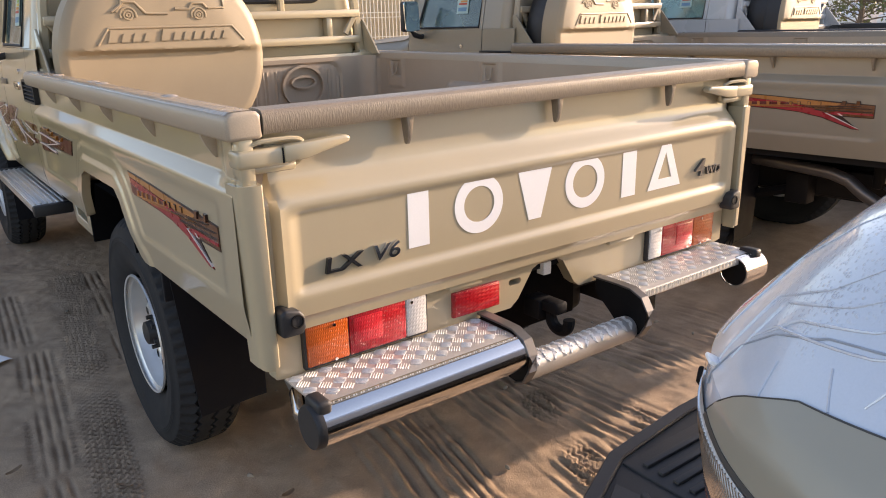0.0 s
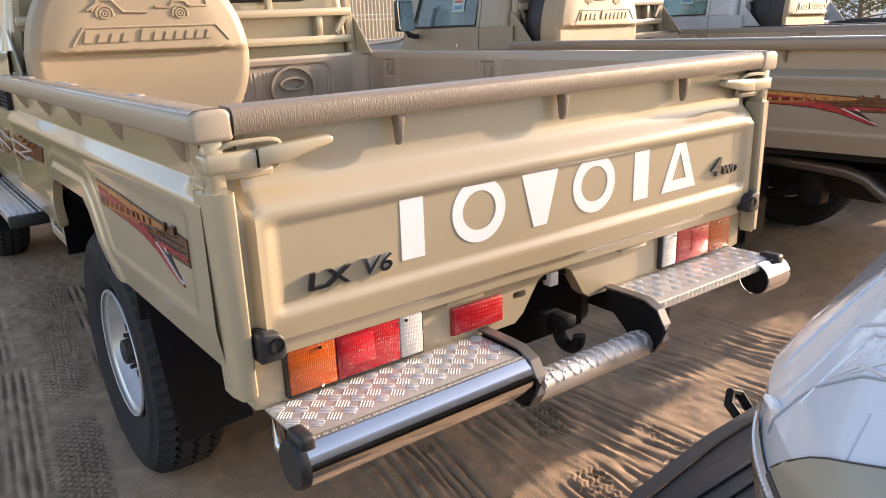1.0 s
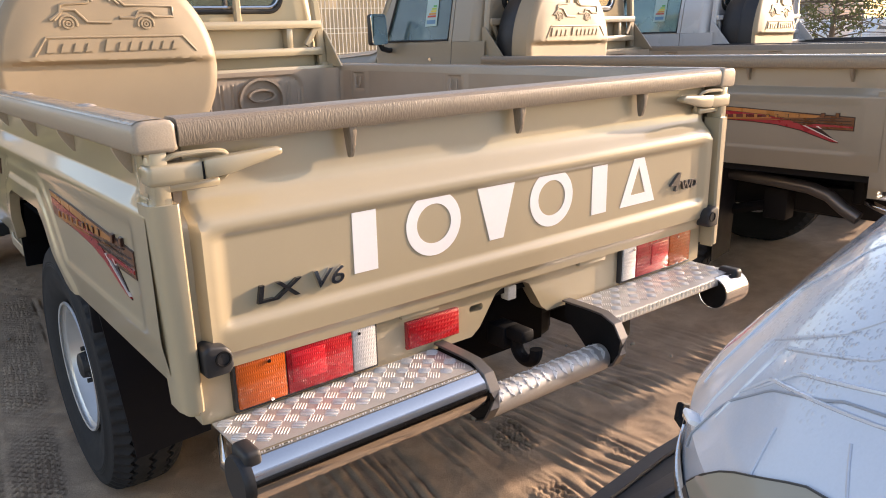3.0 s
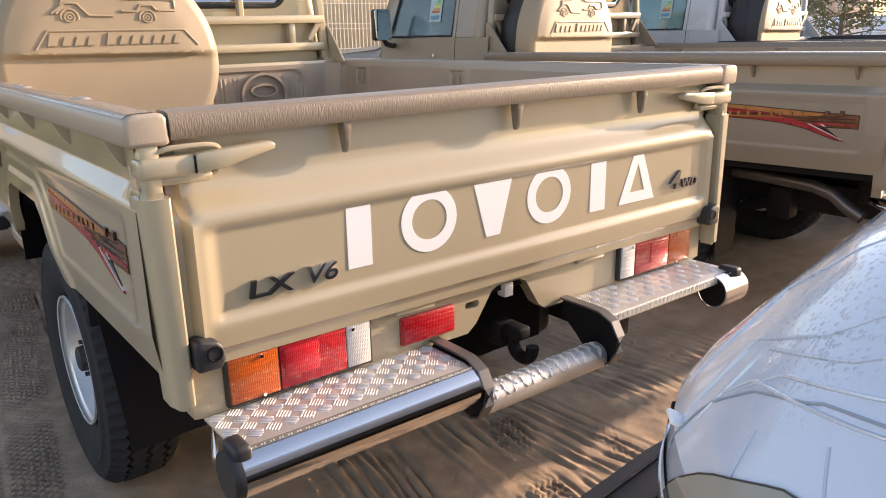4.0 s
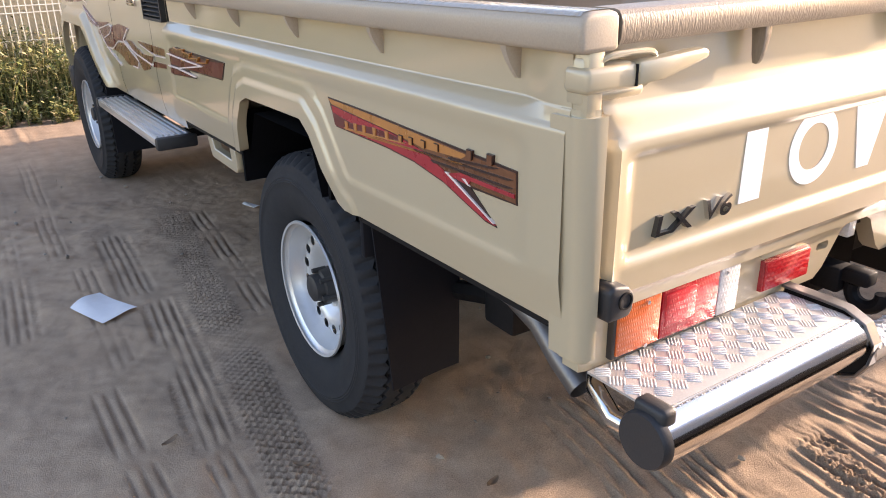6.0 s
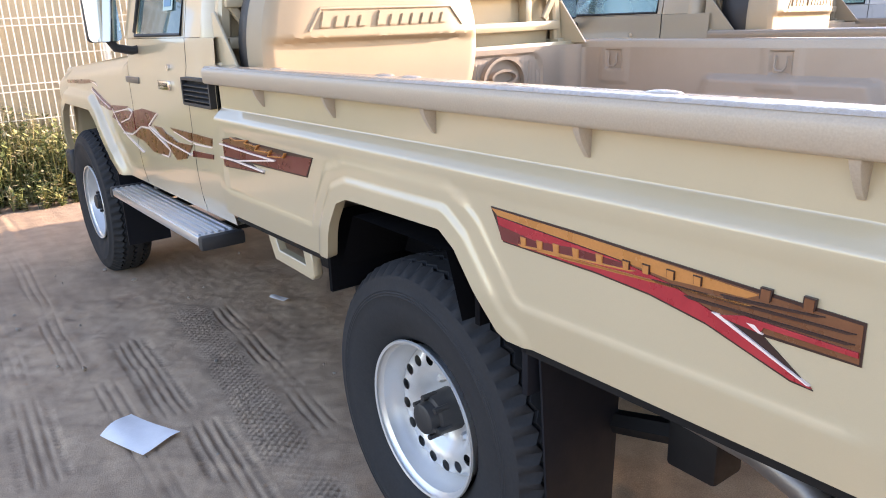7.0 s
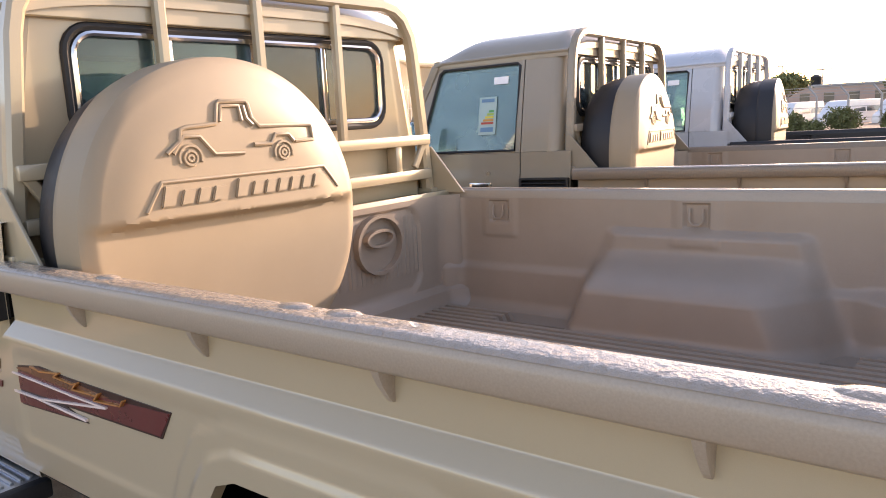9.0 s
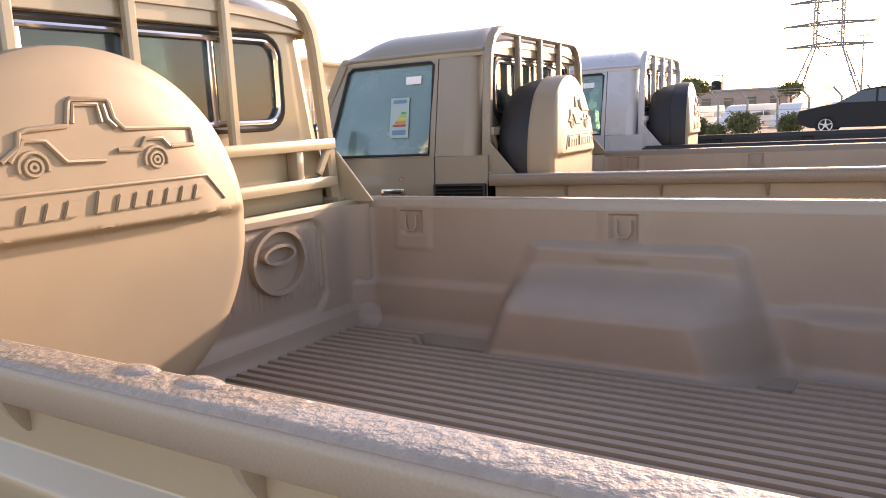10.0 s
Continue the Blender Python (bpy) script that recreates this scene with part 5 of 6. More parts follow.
truck = tagged(build_truck(PAINT), "beige pickup truck with a covered spare wheel, on sand", "pickup truck", "parked pickup trucks")
second = copy_thing(truck, pose(2.95, 0.06, 0, 0, 0, 5.0))
third = copy_thing(truck, pose(5.40, 0.06, 0, 0, 0, 5.0))
for o in list(second.children_recursive) + list(third.children_recursive):
    if o.name.startswith("rail_pad"):
        bpy.data.objects.remove(o)
tagged(second, "beige pickup truck with taped stripes, parked beside another on sand", "pickup truck")
tagged(third, "white pickup truck with a beige spare wheel cover, parked on sand", "pickup truck")
def repaint(thing, swaps, bands=None):
    """Other materials on a copy, slot by slot; the meshes stay shared."""
    for o in thing.children_recursive:
        if o.type != "MESH":
            continue
        for slot in o.material_slots:
            m = bands if bands and o.name.startswith("cover_band") else swaps.get(slot.material.name)
            if m:
                slot.link = "OBJECT"
                slot.material = m


# second truck: darker, duller beige and the darker rail plastic
repaint(second, {PAINT.name: DARKER_BEIGE, RAIL_SMOOTH.name: RAIL})
repaint(third, {PAINT.name: WHITE_PAINT, RAIL.name: BLACK, RAIL_SMOOTH.name: BLACK, RAIL_WET.name: BLACK, LINER.name: BLACK}, BLACK)


# ---- the ground ----
def sand_material():
    m = bpy.data.materials.new("damp_sand")
    m.use_nodes = True
    nt = m.node_tree
    b = nt.nodes["Principled BSDF"]
    b.inputs["Roughness"].default_value = 0.9
    b.inputs["Specular IOR Level"].default_value = 0.2
    tc = nt.nodes.new("ShaderNodeTexCoord")
    big, mid, fine = [nt.nodes.new("ShaderNodeTexNoise") for _ in range(3)]
    for n, s, d in ((big, 1.1, 4), (mid, 9.0, 5), (fine, 260.0, 3)):
        n.inputs["Scale"].default_value = s
        n.inputs["Detail"].default_value = d
        nt.links.new(tc.outputs["Object"], n.inputs[0])
    ramp = nt.nodes.new("ShaderNodeValToRGB")
    ramp.color_ramp.elements[0].position, ramp.color_ramp.elements[0].color = 0.32, (0.30, 0.212, 0.148, 1)
    ramp.color_ramp.elements[1].position, ramp.color_ramp.elements[1].color = 0.70, (0.50, 0.365, 0.255, 1)
    mixer = nt.nodes.new("ShaderNodeMath")
    mixer.operation = "MULTIPLY_ADD"
    mixer.inputs[1].default_value = 0.5
    nt.links.new(mid.outputs["Fac"], mixer.inputs[0])
    half = nt.nodes.new("ShaderNodeMath")
    half.operation = "MULTIPLY"
    half.inputs[1].default_value = 0.5
    nt.links.new(big.outputs["Fac"], half.inputs[0])
    nt.links.new(half.outputs[0], mixer.inputs[2])
    nt.links.new(mixer.outputs[0], ramp.inputs[0])
    gr = nt.nodes.new("ShaderNodeMapRange")
    gr.inputs["From Min"].default_value, gr.inputs["From Max"].default_value = 0.3, 0.7
    gr.inputs["To Min"].default_value, gr.inputs["To Max"].default_value = 0.78, 1.20
    nt.links.new(fine.outputs["Fac"], gr.inputs[0])
    sc = nt.nodes.new("ShaderNodeVectorMath")
    sc.operation = "SCALE"
    nt.links.new(ramp.outputs[0], sc.inputs[0])
    nt.links.new(gr.outputs[0], sc.inputs["Scale"])
    nt.links.new(sc.outputs[0], b.inputs["Base Color"])
    bp = nt.nodes.new("ShaderNodeBump")
    bp.inputs["Strength"].default_value = 0.85
    bp.inputs["Distance"].default_value = 0.004
    nt.links.new(fine.outputs["Fac"], bp.inputs["Height"])
    b2 = nt.nodes.new("ShaderNodeBump")
    b2.inputs["Strength"].default_value = 0.42
    b2.inputs["Distance"].default_value = 0.02
    nt.links.new(mid.outputs["Fac"], b2.inputs["Height"])
    nt.links.new(bp.outputs[0], b2.inputs["Normal"])
    nt.links.new(b2.outputs[0], b.inputs["Normal"])
    return m


SAND = sand_material()


def value_noise(x, y, scale, seed):
    """Smooth noise on arrays, between -1 and 1."""
    rng = np.random.RandomState(seed)
    t = rng.rand(64, 64) * 2 - 1
    u, v = x / scale, y / scale
    i, j = np.floor(u).astype(int), np.floor(v).astype(int)
    f, g = u - i, v - j
    f, g = f * f * (3 - 2 * f), g * g * (3 - 2 * g)
    at = lambda a, b: t[a % 64, b % 64]
    return (at(i, j) * (1 - f) + at(i + 1, j) * f) * (1 - g) + (at(i, j + 1) * (1 - f) + at(i + 1, j + 1) * f) * g


def track(x, y, at_y, kind, x0, slope, y0, y1, depth, bend=0.0):
    """The print of a tyre that rolled along y: clean grooves, rows of lozenge dents, zigzags or fine ridges."""
    d = y - at_y
    v = x - x0 - slope * d - bend * d * d + 0.006 * value_noise(x * 0 + 3.3, y, 0.4, 21)
    ends = np.clip((y - y0) / 0.12, 0, 1) * np.clip((y1 - y) / 0.12, 0, 1)
    worn = np.clip(value_noise(x, y, 0.30, 5 + int(abs(x0) * 40)) * 1.3 + 0.85, 0.10, 1) * np.clip(value_noise(x, y, 0.07, 9) + 1.0, 0.3, 1)
    groove = lambda c, w: np.exp(-((v - c) / w) ** 2)
    if kind == "grooves":
        h = -1.0 * (groove(-0.036, 0.0065) + groove(0, 0.0065) + groove(0.036, 0.0065))
        bars = 0.5 + 0.5 * np.tanh(3 * np.cos(2 * np.pi * y / 0.030))
        h = h - 0.75 * bars * (groove(-0.070, 0.012) + groove(0.070, 0.012)) - 0.3 * np.clip(1 - (np.abs(v) / 0.09) ** 6, 0, 1)
    elif kind == "plain":
        h = -1.0 * (groove(-0.038, 0.007) + groove(0, 0.007) + groove(0.038, 0.007)) - 0.2 * np.clip(1 - (np.abs(v) / 0.08) ** 6, 0, 1)
    elif kind == "lozenges":
        w = np.cos(np.pi * (y / 0.034 + v / 0.040)) * np.cos(np.pi * (y / 0.034 - v / 0.040))
        h = -np.tanh(3.0 * np.abs(w) - 1.0) * np.clip(1 - (np.abs(v) / 0.085) ** 6, 0, 1)
    elif kind == "zigzags":
        wave = v + 0.013 * (2 / np.pi) * np.arcsin(np.sin(2 * np.pi * y / 0.050))
        h = np.cos(2 * np.pi * wave / 0.027) * np.clip(1 - (np.abs(v) / 0.075) ** 6, 0, 1)
    else:
        q = v + 0.012 * value_noise(x, y, 0.25, 31)
        h = (0.75 * np.cos(2 * np.pi * q / 0.052) + 0.35 * np.cos(2 * np.pi * q / 0.031 + 1)) * np.clip(1 - (np.abs(v) / 0.22) ** 4, 0, 1)
    return depth * h * ends * worn


TRACKS = [
    (1.70, "grooves", -1.121, 0.099, 1.15, 2.30, 0.018), (2.57, "grooves", -1.112, 0.06, 2.38, 3.3, 0.013), (1.90, "lozenges", -0.915, 0.13, 0.55, 3.5, 0.014),
    (1.46, "plain", -1.405, 0.0, 1.25, 1.72, 0.014), (0.95, "plain", -1.395, -0.02, -0.2, 1.22, 0.014), (0.95, "plain", -1.20, 0.05, 0.1, 1.14, 0.014),
    (2.0, "plain", -1.30, 0.03, 1.75, 2.9, 0.006), (3.0, "grooves", -1.56, 0.05, 2.2, 4.4, 0.012), (3.4, "plain", -1.33, 0.04, 2.9, 5.0, 0.006), (3.0, "plain", -0.62, 0.10, 1.9, 3.4, 0.013),
    (3.0, "grooves", 0.70, 0.0, 1.7, 4.5, 0.008), (0.33, "plain", -0.06, 0.18, -0.6, 0.75, 0.012), (0.20, "zigzags", 0.31, 0.39, -0.5, 0.62, 0.010), (0.14, "zigzags", 0.67, 0.32, -0.6, 0.40, 0.009),
    (0.2, "ridges", 0.30, 0.12, -0.9, 0.9, 0.0055), (0.2, "ridges", 0.62, -0.10, -0.9, 0.9, 0.006), (0.25, "ridges", 1.13, -0.12, -0.9, 1.1, 0.010), (0.35, "ridges", 1.58, -0.10, -0.9, 1.3, 0.010), (0.3, "ridges", -0.20, 0.16, -0.9, 0.8, 0.005),
]


def ground_height(x, y):
    h = 0.010 * value_noise(x, y, 0.55, 1) + 0.006 * value_noise(x, y, 0.21, 2) + 0.0032 * value_noise(x, y, 0.085, 3) + 0.0022 * value_noise(x, y, 0.035, 4)
    h = h + (0.013 * value_noise(x, y, 0.17, 6) + 0.007 * value_noise(x, y, 0.06, 7)) * np.clip((y - 2.2) / 1.2, 0, 1) * np.clip((-0.85 - x) / 0.3, 0, 1)
    for args in TRACKS:
        h = h + track(x, y, *args)
    return h


def build_ground():
    """One sheet: fine where the camera passes, growing coarse to the horizon."""
    def axis(a, b, d, far):
        core = list(np.arange(a, b, d))
        out, s, v = [], d, b
        while v < far:
            out.append(v)
            s *= 1.22
            v += s
        out.append(far)
        lo, s, v = [], d, a - d
        while v > -far:
            lo.append(v)
            s *= 1.22
            v -= s
        lo.append(-far)
        return np.array(lo[::-1] + core + out)
    xs, ys = axis(-1.75, 1.9, 0.0065, 900), axis(-0.85, 3.8, 0.0080, 900)
    X, Y = np.meshgrid(xs, ys, indexing="ij")
    Z = ground_height(X, Y)
    r = np.hypot(X, Y - 1)
    rise = np.clip((X - 14) / 8, 0, 1)
    Z = Z * np.clip(1.6 - r / 12, 0.0, 1) + 0.34 * rise * rise * (3 - 2 * rise)
    n, k = len(xs), len(ys)
    co = np.stack([X, Y, Z], -1).reshape(-1, 3)
    idx = np.arange(n * k).reshape(n, k)
    quads = np.stack([idx[:-1, :-1], idx[1:, :-1], idx[1:, 1:], idx[:-1, 1:]], -1).reshape(-1, 4)
    me = bpy.data.meshes.new("ground")
    me.vertices.add(len(co))
    me.vertices.foreach_set("co", co.ravel())
    me.loops.add(quads.size)
    me.loops.foreach_set("vertex_index", quads.ravel().astype(np.int32))
    me.polygons.add(len(quads))
    me.polygons.foreach_set("loop_start", np.arange(0, quads.size, 4, dtype=np.int32))
    me.update(calc_edges=True)
    me.validate()
    me.shade_smooth()
    me.materials.append(SAND)
    return tagged(new("ground", me), "loose damp sand with tyre tracks", "ground", kind="structure")


ground = build_ground()


# ---- the white vehicle that stands nose to tail behind the truck ----
def wet_paint():
    """Silver-white paint under a film of water: fine drops and a gloss coat."""
    m = material("wet_white_paint", (0.57, 0.61, 0.685), rough=0.24, metal=0.12, coat=0.8, blotch=0.04, blotch_size=6, grain=0.02, grain_size=400)
    nt = m.node_tree
    b = nt.nodes["Principled BSDF"]
    tc = nt.nodes.new("ShaderNodeTexCoord")
    v = nt.nodes.new("ShaderNodeTexVoronoi")
    v.inputs["Scale"].default_value = 170
    v.inputs["Randomness"].default_value = 1.0
    nt.links.new(tc.outputs["Object"], v.inputs[0])
    r = nt.nodes.new("ShaderNodeMapRange")
    r.inputs["From Min"].default_value, r.inputs["From Max"].default_value = 0.12, 0.42
    r.inputs["To Min"].default_value, r.inputs["To Max"].default_value = 1.0, 0.0
    nt.links.new(v.outputs["Distance"], r.inputs[0])
    n = nt.nodes.new("ShaderNodeTexNoise")
    n.inputs["Scale"].default_value = 7
    nt.links.new(tc.outputs["Object"], n.inputs[0])
    k = nt.nodes.new("ShaderNodeMapRange")
    k.inputs["From Min"].default_value, k.inputs["From Max"].default_value = 0.36, 0.52
    nt.links.new(n.outputs["Fac"], k.inputs[0])
    sep = nt.nodes.new("ShaderNodeSeparateXYZ")
    nt.links.new(tc.outputs["Object"], sep.inputs[0])
    hi = nt.nodes.new("ShaderNodeMapRange")
    hi.inputs["From Min"].default_value, hi.inputs["From Max"].default_value = 1.13, 1.20
    nt.links.new(sep.outputs["Z"], hi.inputs[0])
    ku = nt.nodes.new("ShaderNodeMath")
    ku.operation = "MULTIPLY"
    nt.links.new(k.outputs[0], ku.inputs[0])
    nt.links.new(hi.outputs[0], ku.inputs[1])
    mu = nt.nodes.new("ShaderNodeMath")
    mu.operation = "MULTIPLY"
    nt.links.new(r.outputs[0], mu.inputs[0])
    nt.links.new(ku.outputs[0], mu.inputs[1])
    bp = nt.nodes.new("ShaderNodeBump")
    bp.inputs["Strength"].default_value = 0.6
    bp.inputs["Distance"].default_value = 0.003
    nt.links.new(mu.outputs[0], bp.inputs["Height"])
    nt.links.new(bp.outputs[0], b.inputs["Normal"])
    return m


WET = wet_paint()
SEAM = material("grey_shut_line", (0.30, 0.33, 0.38), rough=0.4, blotch=0.04)
# the beige mirrored in the headlamp is put into this taupe
LAMP = material("taupe_lamp_film", (0.30, 0.275, 0.22), rough=0.28, coat=0.3, blotch=0.02)
FLUTED = lens_material("fluted_reflector", (0.55, 0.55, 0.55))
GASKET = material("dark_gasket", (0.03, 0.03, 0.03), rough=0.4, blotch=0.04)


NOSE = pose(-0.41, -1.427, 0, 0, 0, 7.3)
NOSE_RADIUS = [(0.50, 0.424), (0.66, 0.431), (0.78, 0.446), (0.90, 0.466), (1.00, 0.481), (1.06, 0.476), (1.092, 0.459), (1.14, 0.426), (1.19, 0.391), (1.24, 0.353), (1.27, 0.316), (1.30, 0.266), (1.32, 0.206), (1.334, 0.136), (1.34, 0.08)]


def nose_point(turn, z, out=0.0):
    """A place on the car's front corner: turn 0 is the flank, 90 the front; past them the sides run straight on."""
    r = along(NOSE_RADIUS, z) + out
    if turn < 0:
        return (-r, turn / 30, z)
    if turn > 90:
        return ((turn - 90) / 30, 1.2 * r + 0.02 * min(1, (turn - 90) / 9), z)
    return (-r * math.cos(radians(turn)), 1.2 * r * math.sin(radians(turn)), z)


def nose_patch(turns, low, high, out, rows=14):
    """A panel on the corner between two heights that follow the turn."""
    bm = grid(turns, steps(0, 1, rows), lambda a, v: nose_point(a, low(a) + (high(a) - low(a)) * v, out))
    bmesh.ops.recalc_face_normals(bm, faces=bm.faces)
    if sum(f.normal.y - f.normal.x for f in bm.faces) < 0:
        bmesh.ops.reverse_faces(bm, faces=bm.faces)
    return bm


def parked_nose():
    root = new("parked_car")
    root.matrix_world = NOSE
    to_local = NOSE.inverted()
    N = lambda name, bm, mat, parent, label="", **kw: part(name, add(bmesh.new(), bm, to_local), mat, parent, label, **kw)
    turns = steps(-72, 0, 24) + steps(0, 90, 60)[1:] + steps(90, 126, 18)[1:]
    part("front_body", nose_patch(turns, lambda a: 0.50, lambda a: 1.062, 0.0, 24), WET, root, sharp=60)
    hood = part("hood", nose_patch(turns, lambda a: 1.062, lambda a: 1.34, 0.0, 60), WET, root, "silver-white hood under wet wrinkled film", sharp=60)
    top = grid(steps(-0.078, 1.2, 20), steps(-2.4, 0.094, 30), lambda x, y: (x, y, 1.339 + 0.012 * smooth(0.0, -1.6, y)))
    part("hood_top", top, WET, hood)
    upper = lambda a: along([(0, 1.150), (30, 1.136), (44, 1.116), (52, 1.082), (58, 1.034)], max(0, a))
    lower = lambda a: along([(0, 1.03), (38, 1.020), (50, 1.022), (58, 1.030)], max(0, a))
    lamp = new("headlamp")
    lamp.parent = root
    part("lamp_cover", nose_patch(steps(-20, 0, 6) + steps(0, 58, 40)[1:], lower, upper, 0.004), LAMP, lamp, "taupe reflection painted over the headlamp")
    part("lamp_gap", sweep([nose_point(a, lower(a) - 0.004, 0.002) for a in steps(0, 58, 30)], 0.0055, 6), GASKET, lamp)
    part("lamp_gap", sweep([nose_point(a, upper(a), 0.0035) for a in steps(4, 58, 30)], 0.0012, 6), GASKET, lamp)
    part("lamp_reflector", nose_patch(steps(16, 74, 30), lambda a: 0.925, lambda a: lower(a) - 0.012 if a < 58 else 1.02 + 0.02 * (a - 58) / 16, 0.003), FLUTED, lamp, "fluted bright reflector")
    ribs = bmesh.new()
    for k in range(60):
        a = 18 + 54 * k / 60
        add(ribs, sweep([nose_point(a + 1.2 * i, 0.932 + 0.019 * i, 0.0035) for i in range(5)], 0.0016, 5))
    tagged(part("fluting", ribs, CHROME, lamp, "fine bright ribs"), kind="stuff")
    part("marker_lens", nose_patch(steps(24, 80, 24), lambda a: 0.865, lambda a: 0.918, 0.005), LENS_AMBER, lamp, "amber corner marker lens")
    part("hood_tab", box(-0.013, 0.013, -0.008, 0.008, -0.003, 0.003, 0.002), DECAL_WHITE, hood).matrix_basis = Matrix.Translation(nose_point(64, 1.072, 0.004)) @ pose(0, 0, 0, 25, 0, 40)
    # the shut line between hood and fender, and wrinkles of the film that run back from the corner
    shut = [nose_point(along([(0, 63), (0.3, 61.5), (0.55, 57), (0.8, 48), (1, 30)], u), along([(0, 1.045), (0.25, 1.10), (0.5, 1.134), (0.75, 1.160), (1, 1.196)], u), 0.0006) for u in steps(0, 1, 24)]
    shut += [nose_point(30 - 5 * k, 1.196 + 0.004 * k, 0.0006) for k in range(1, 16)]
    part("shut_line", sweep(shut, 0.0014, 6), SEAM, hood)
    for a0, a1, a2, z0, z1, z2 in ((64, 67, 50, 1.075, 1.155, 1.245), (61, 63, 42, 1.090, 1.160, 1.236), (60, 56, 36, 1.127, 1.160, 1.222), (62, 59, 30, 1.112, 1.142, 1.206), (72, 78, 70, 1.08, 1.18, 1.28)):
        pts = []
        for i in range(25):
            u = i / 24
            a = along([(0, a0), (0.45, a1), (0.7, a1 + 0.62 * (a2 - a1)), (1, a2)], u)
            z = along([(0, z0), (0.45, z1), (1, z2)], u)
            pts.append(nose_point(a, z, 0.0002))
        pts += [nose_point(a2 - 6 * k, z2 + 0.006 * k, 0.0002) for k in range(1, 9)]
        part("film_wrinkle", sweep(pts, [0.0010 + 0.0014 * math.sin(math.pi * min(1, i / 20)) for i in range(len(pts))], 6), WET, hood)
    for a0, z0, a1, z1 in ((52, 1.125, 49, 1.088), (44, 1.150, 40, 1.122), (36, 1.165, 37, 1.140)):
        part("film_wrinkle", sweep([nose_point(a0 + (a1 - a0) * u, z0 + (z1 - z0) * u, 0.0002) for u in steps(0, 1, 6)], 0.0013, 6), WET, hood)
    # black step bumper with ribbed pads
    plan = [(-0.92, -1.25), (-0.87, -0.98), (-0.80, -0.82), (-0.60, -0.66), (-0.44, -0.585), (-0.2, -0.558), (0.7, -0.535), (0.7, -0.90), (-0.50, -0.92), (-0.78, -1.10), (-0.80, -1.25)]
    bump = N("front_bumper", prism(plan, "z", 0.50, 0.660, 0.012, 2), BLACK, root, "black plastic front bumper with tread pads")
    edge = plan[1:7]
    N("bumper_edge", bar([(x + 0.012, y - 0.016, 0.660) for x, y in edge], 0.030, 0.014), BLACK, bump)
    for x0, x1, n in ((-0.44, -0.12, 5), (-0.08, 0.26, 5)):
        pd = N("tread_pad", box(x0, x1, -0.82, -0.625, 0.656, 0.665, 0.003), BLACK, bump, "black ribbed rubber pad")
        for k in range(n):
            y = -0.805 + 0.034 * k
            N("pad_rib", box(x0 + 0.02, x1 - 0.02, y, y + 0.014, 0.664, 0.672, 0.003), BLACK, pd)
    pd = N("tread_pad", prism([(-0.72, -0.93), (-0.64, -0.74), (-0.50, -0.66), (-0.47, -0.82), (-0.56, -0.93)], "z", 0.656, 0.665, 0.002), BLACK, bump)
    for k in range(4):
        N("pad_rib", bar([(-0.68 + 0.036 * k, -0.90 + 0.012 * k, 0.668), (-0.60 + 0.036 * k, -0.755 + 0.012 * k, 0.668)], 0.014, 0.012), BLACK, pd)
    N("tow_eye", sweep([(-0.06, -0.55, 0.65), (-0.06, -0.525, 0.672), (-0.04, -0.515, 0.687), (-0.015, -0.52, 0.677), (-0.01, -0.54, 0.65)], 0.010, 8), CHASSIS, bump, "black tow eye")
    N("under_bumper", prism([(-0.86, -1.25), (-0.80, -0.90), (-0.58, -0.68), (0.7, -0.60), (0.7, -1.2)], "z", 0.28, 0.51, 0.02), CHASSIS, bump)
    for x in (-0.12, 0.98):
        w = new("wheel")
        w.parent = root
        w.matrix_basis = pose(x, -0.55, 0.38)
        part("tyre", tyre_mesh(0.38, 0.22), RUBBER, w)
    part("floor_pan", box(-0.22, 1.2, -2.4, 0.1, 0.36, 0.60, 0.02), CHASSIS, root)
    return root


tagged(parked_nose(), "wet silver-white car with a black bumper, behind the truck", "car")


# ---- litter ----
def sheet_of_paper(corners, z, curl):
    c = [Vector((x, y, z)) for x, y in corners]
    bm = grid(steps(0, 1, 8), steps(0, 1, 8), lambda u, v: tuple((c[0] * (1 - u) + c[1] * u) * (1 - v) + (c[3] * (1 - u) + c[2] * u) * v + Vector((0, 0, curl * (math.sin(3.1 * u) * 0.6 + (v - 0.5) ** 2 * 1.6 + 0.3 * math.sin(5 * u + 3 * v))))))
    r = bmesh.ops.extrude_face_region(bm, geom=bm.faces[:])
    bmesh.ops.translate(bm, vec=(0, 0, 0.0008), verts=[e for e in r["geom"] if isinstance(e, bmesh.types.BMVert)])
    bmesh.ops.recalc_face_normals(bm, faces=bm.faces)
    return bm


PAPER = material("white_paper", (0.78, 0.78, 0.80), rough=0.7, blotch=0.04, blotch_size=20, grain=0.02)
tagged(part("sheet_of_paper", sheet_of_paper([(-1.395, 2.405), (-1.262, 2.50), (-1.165, 2.235), (-1.312, 2.175)], 0.012, 0.018), PAPER), "crumpled white sheet of paper lying on the sand", "paper", "litter")
tagged(part("scrap_of_paper", sheet_of_paper([(-0.34, 3.30), (-0.30, 3.32), (-0.27, 3.20), (-0.31, 3.19)], 0.008, 0.008), PAPER), "small torn scrap of white paper on sand", "paper", "litter")
LEAF_DRY = material("dry_leaf", (0.20, 0.13, 0.08), rough=0.8, blotch=0.15, blotch_size=30)
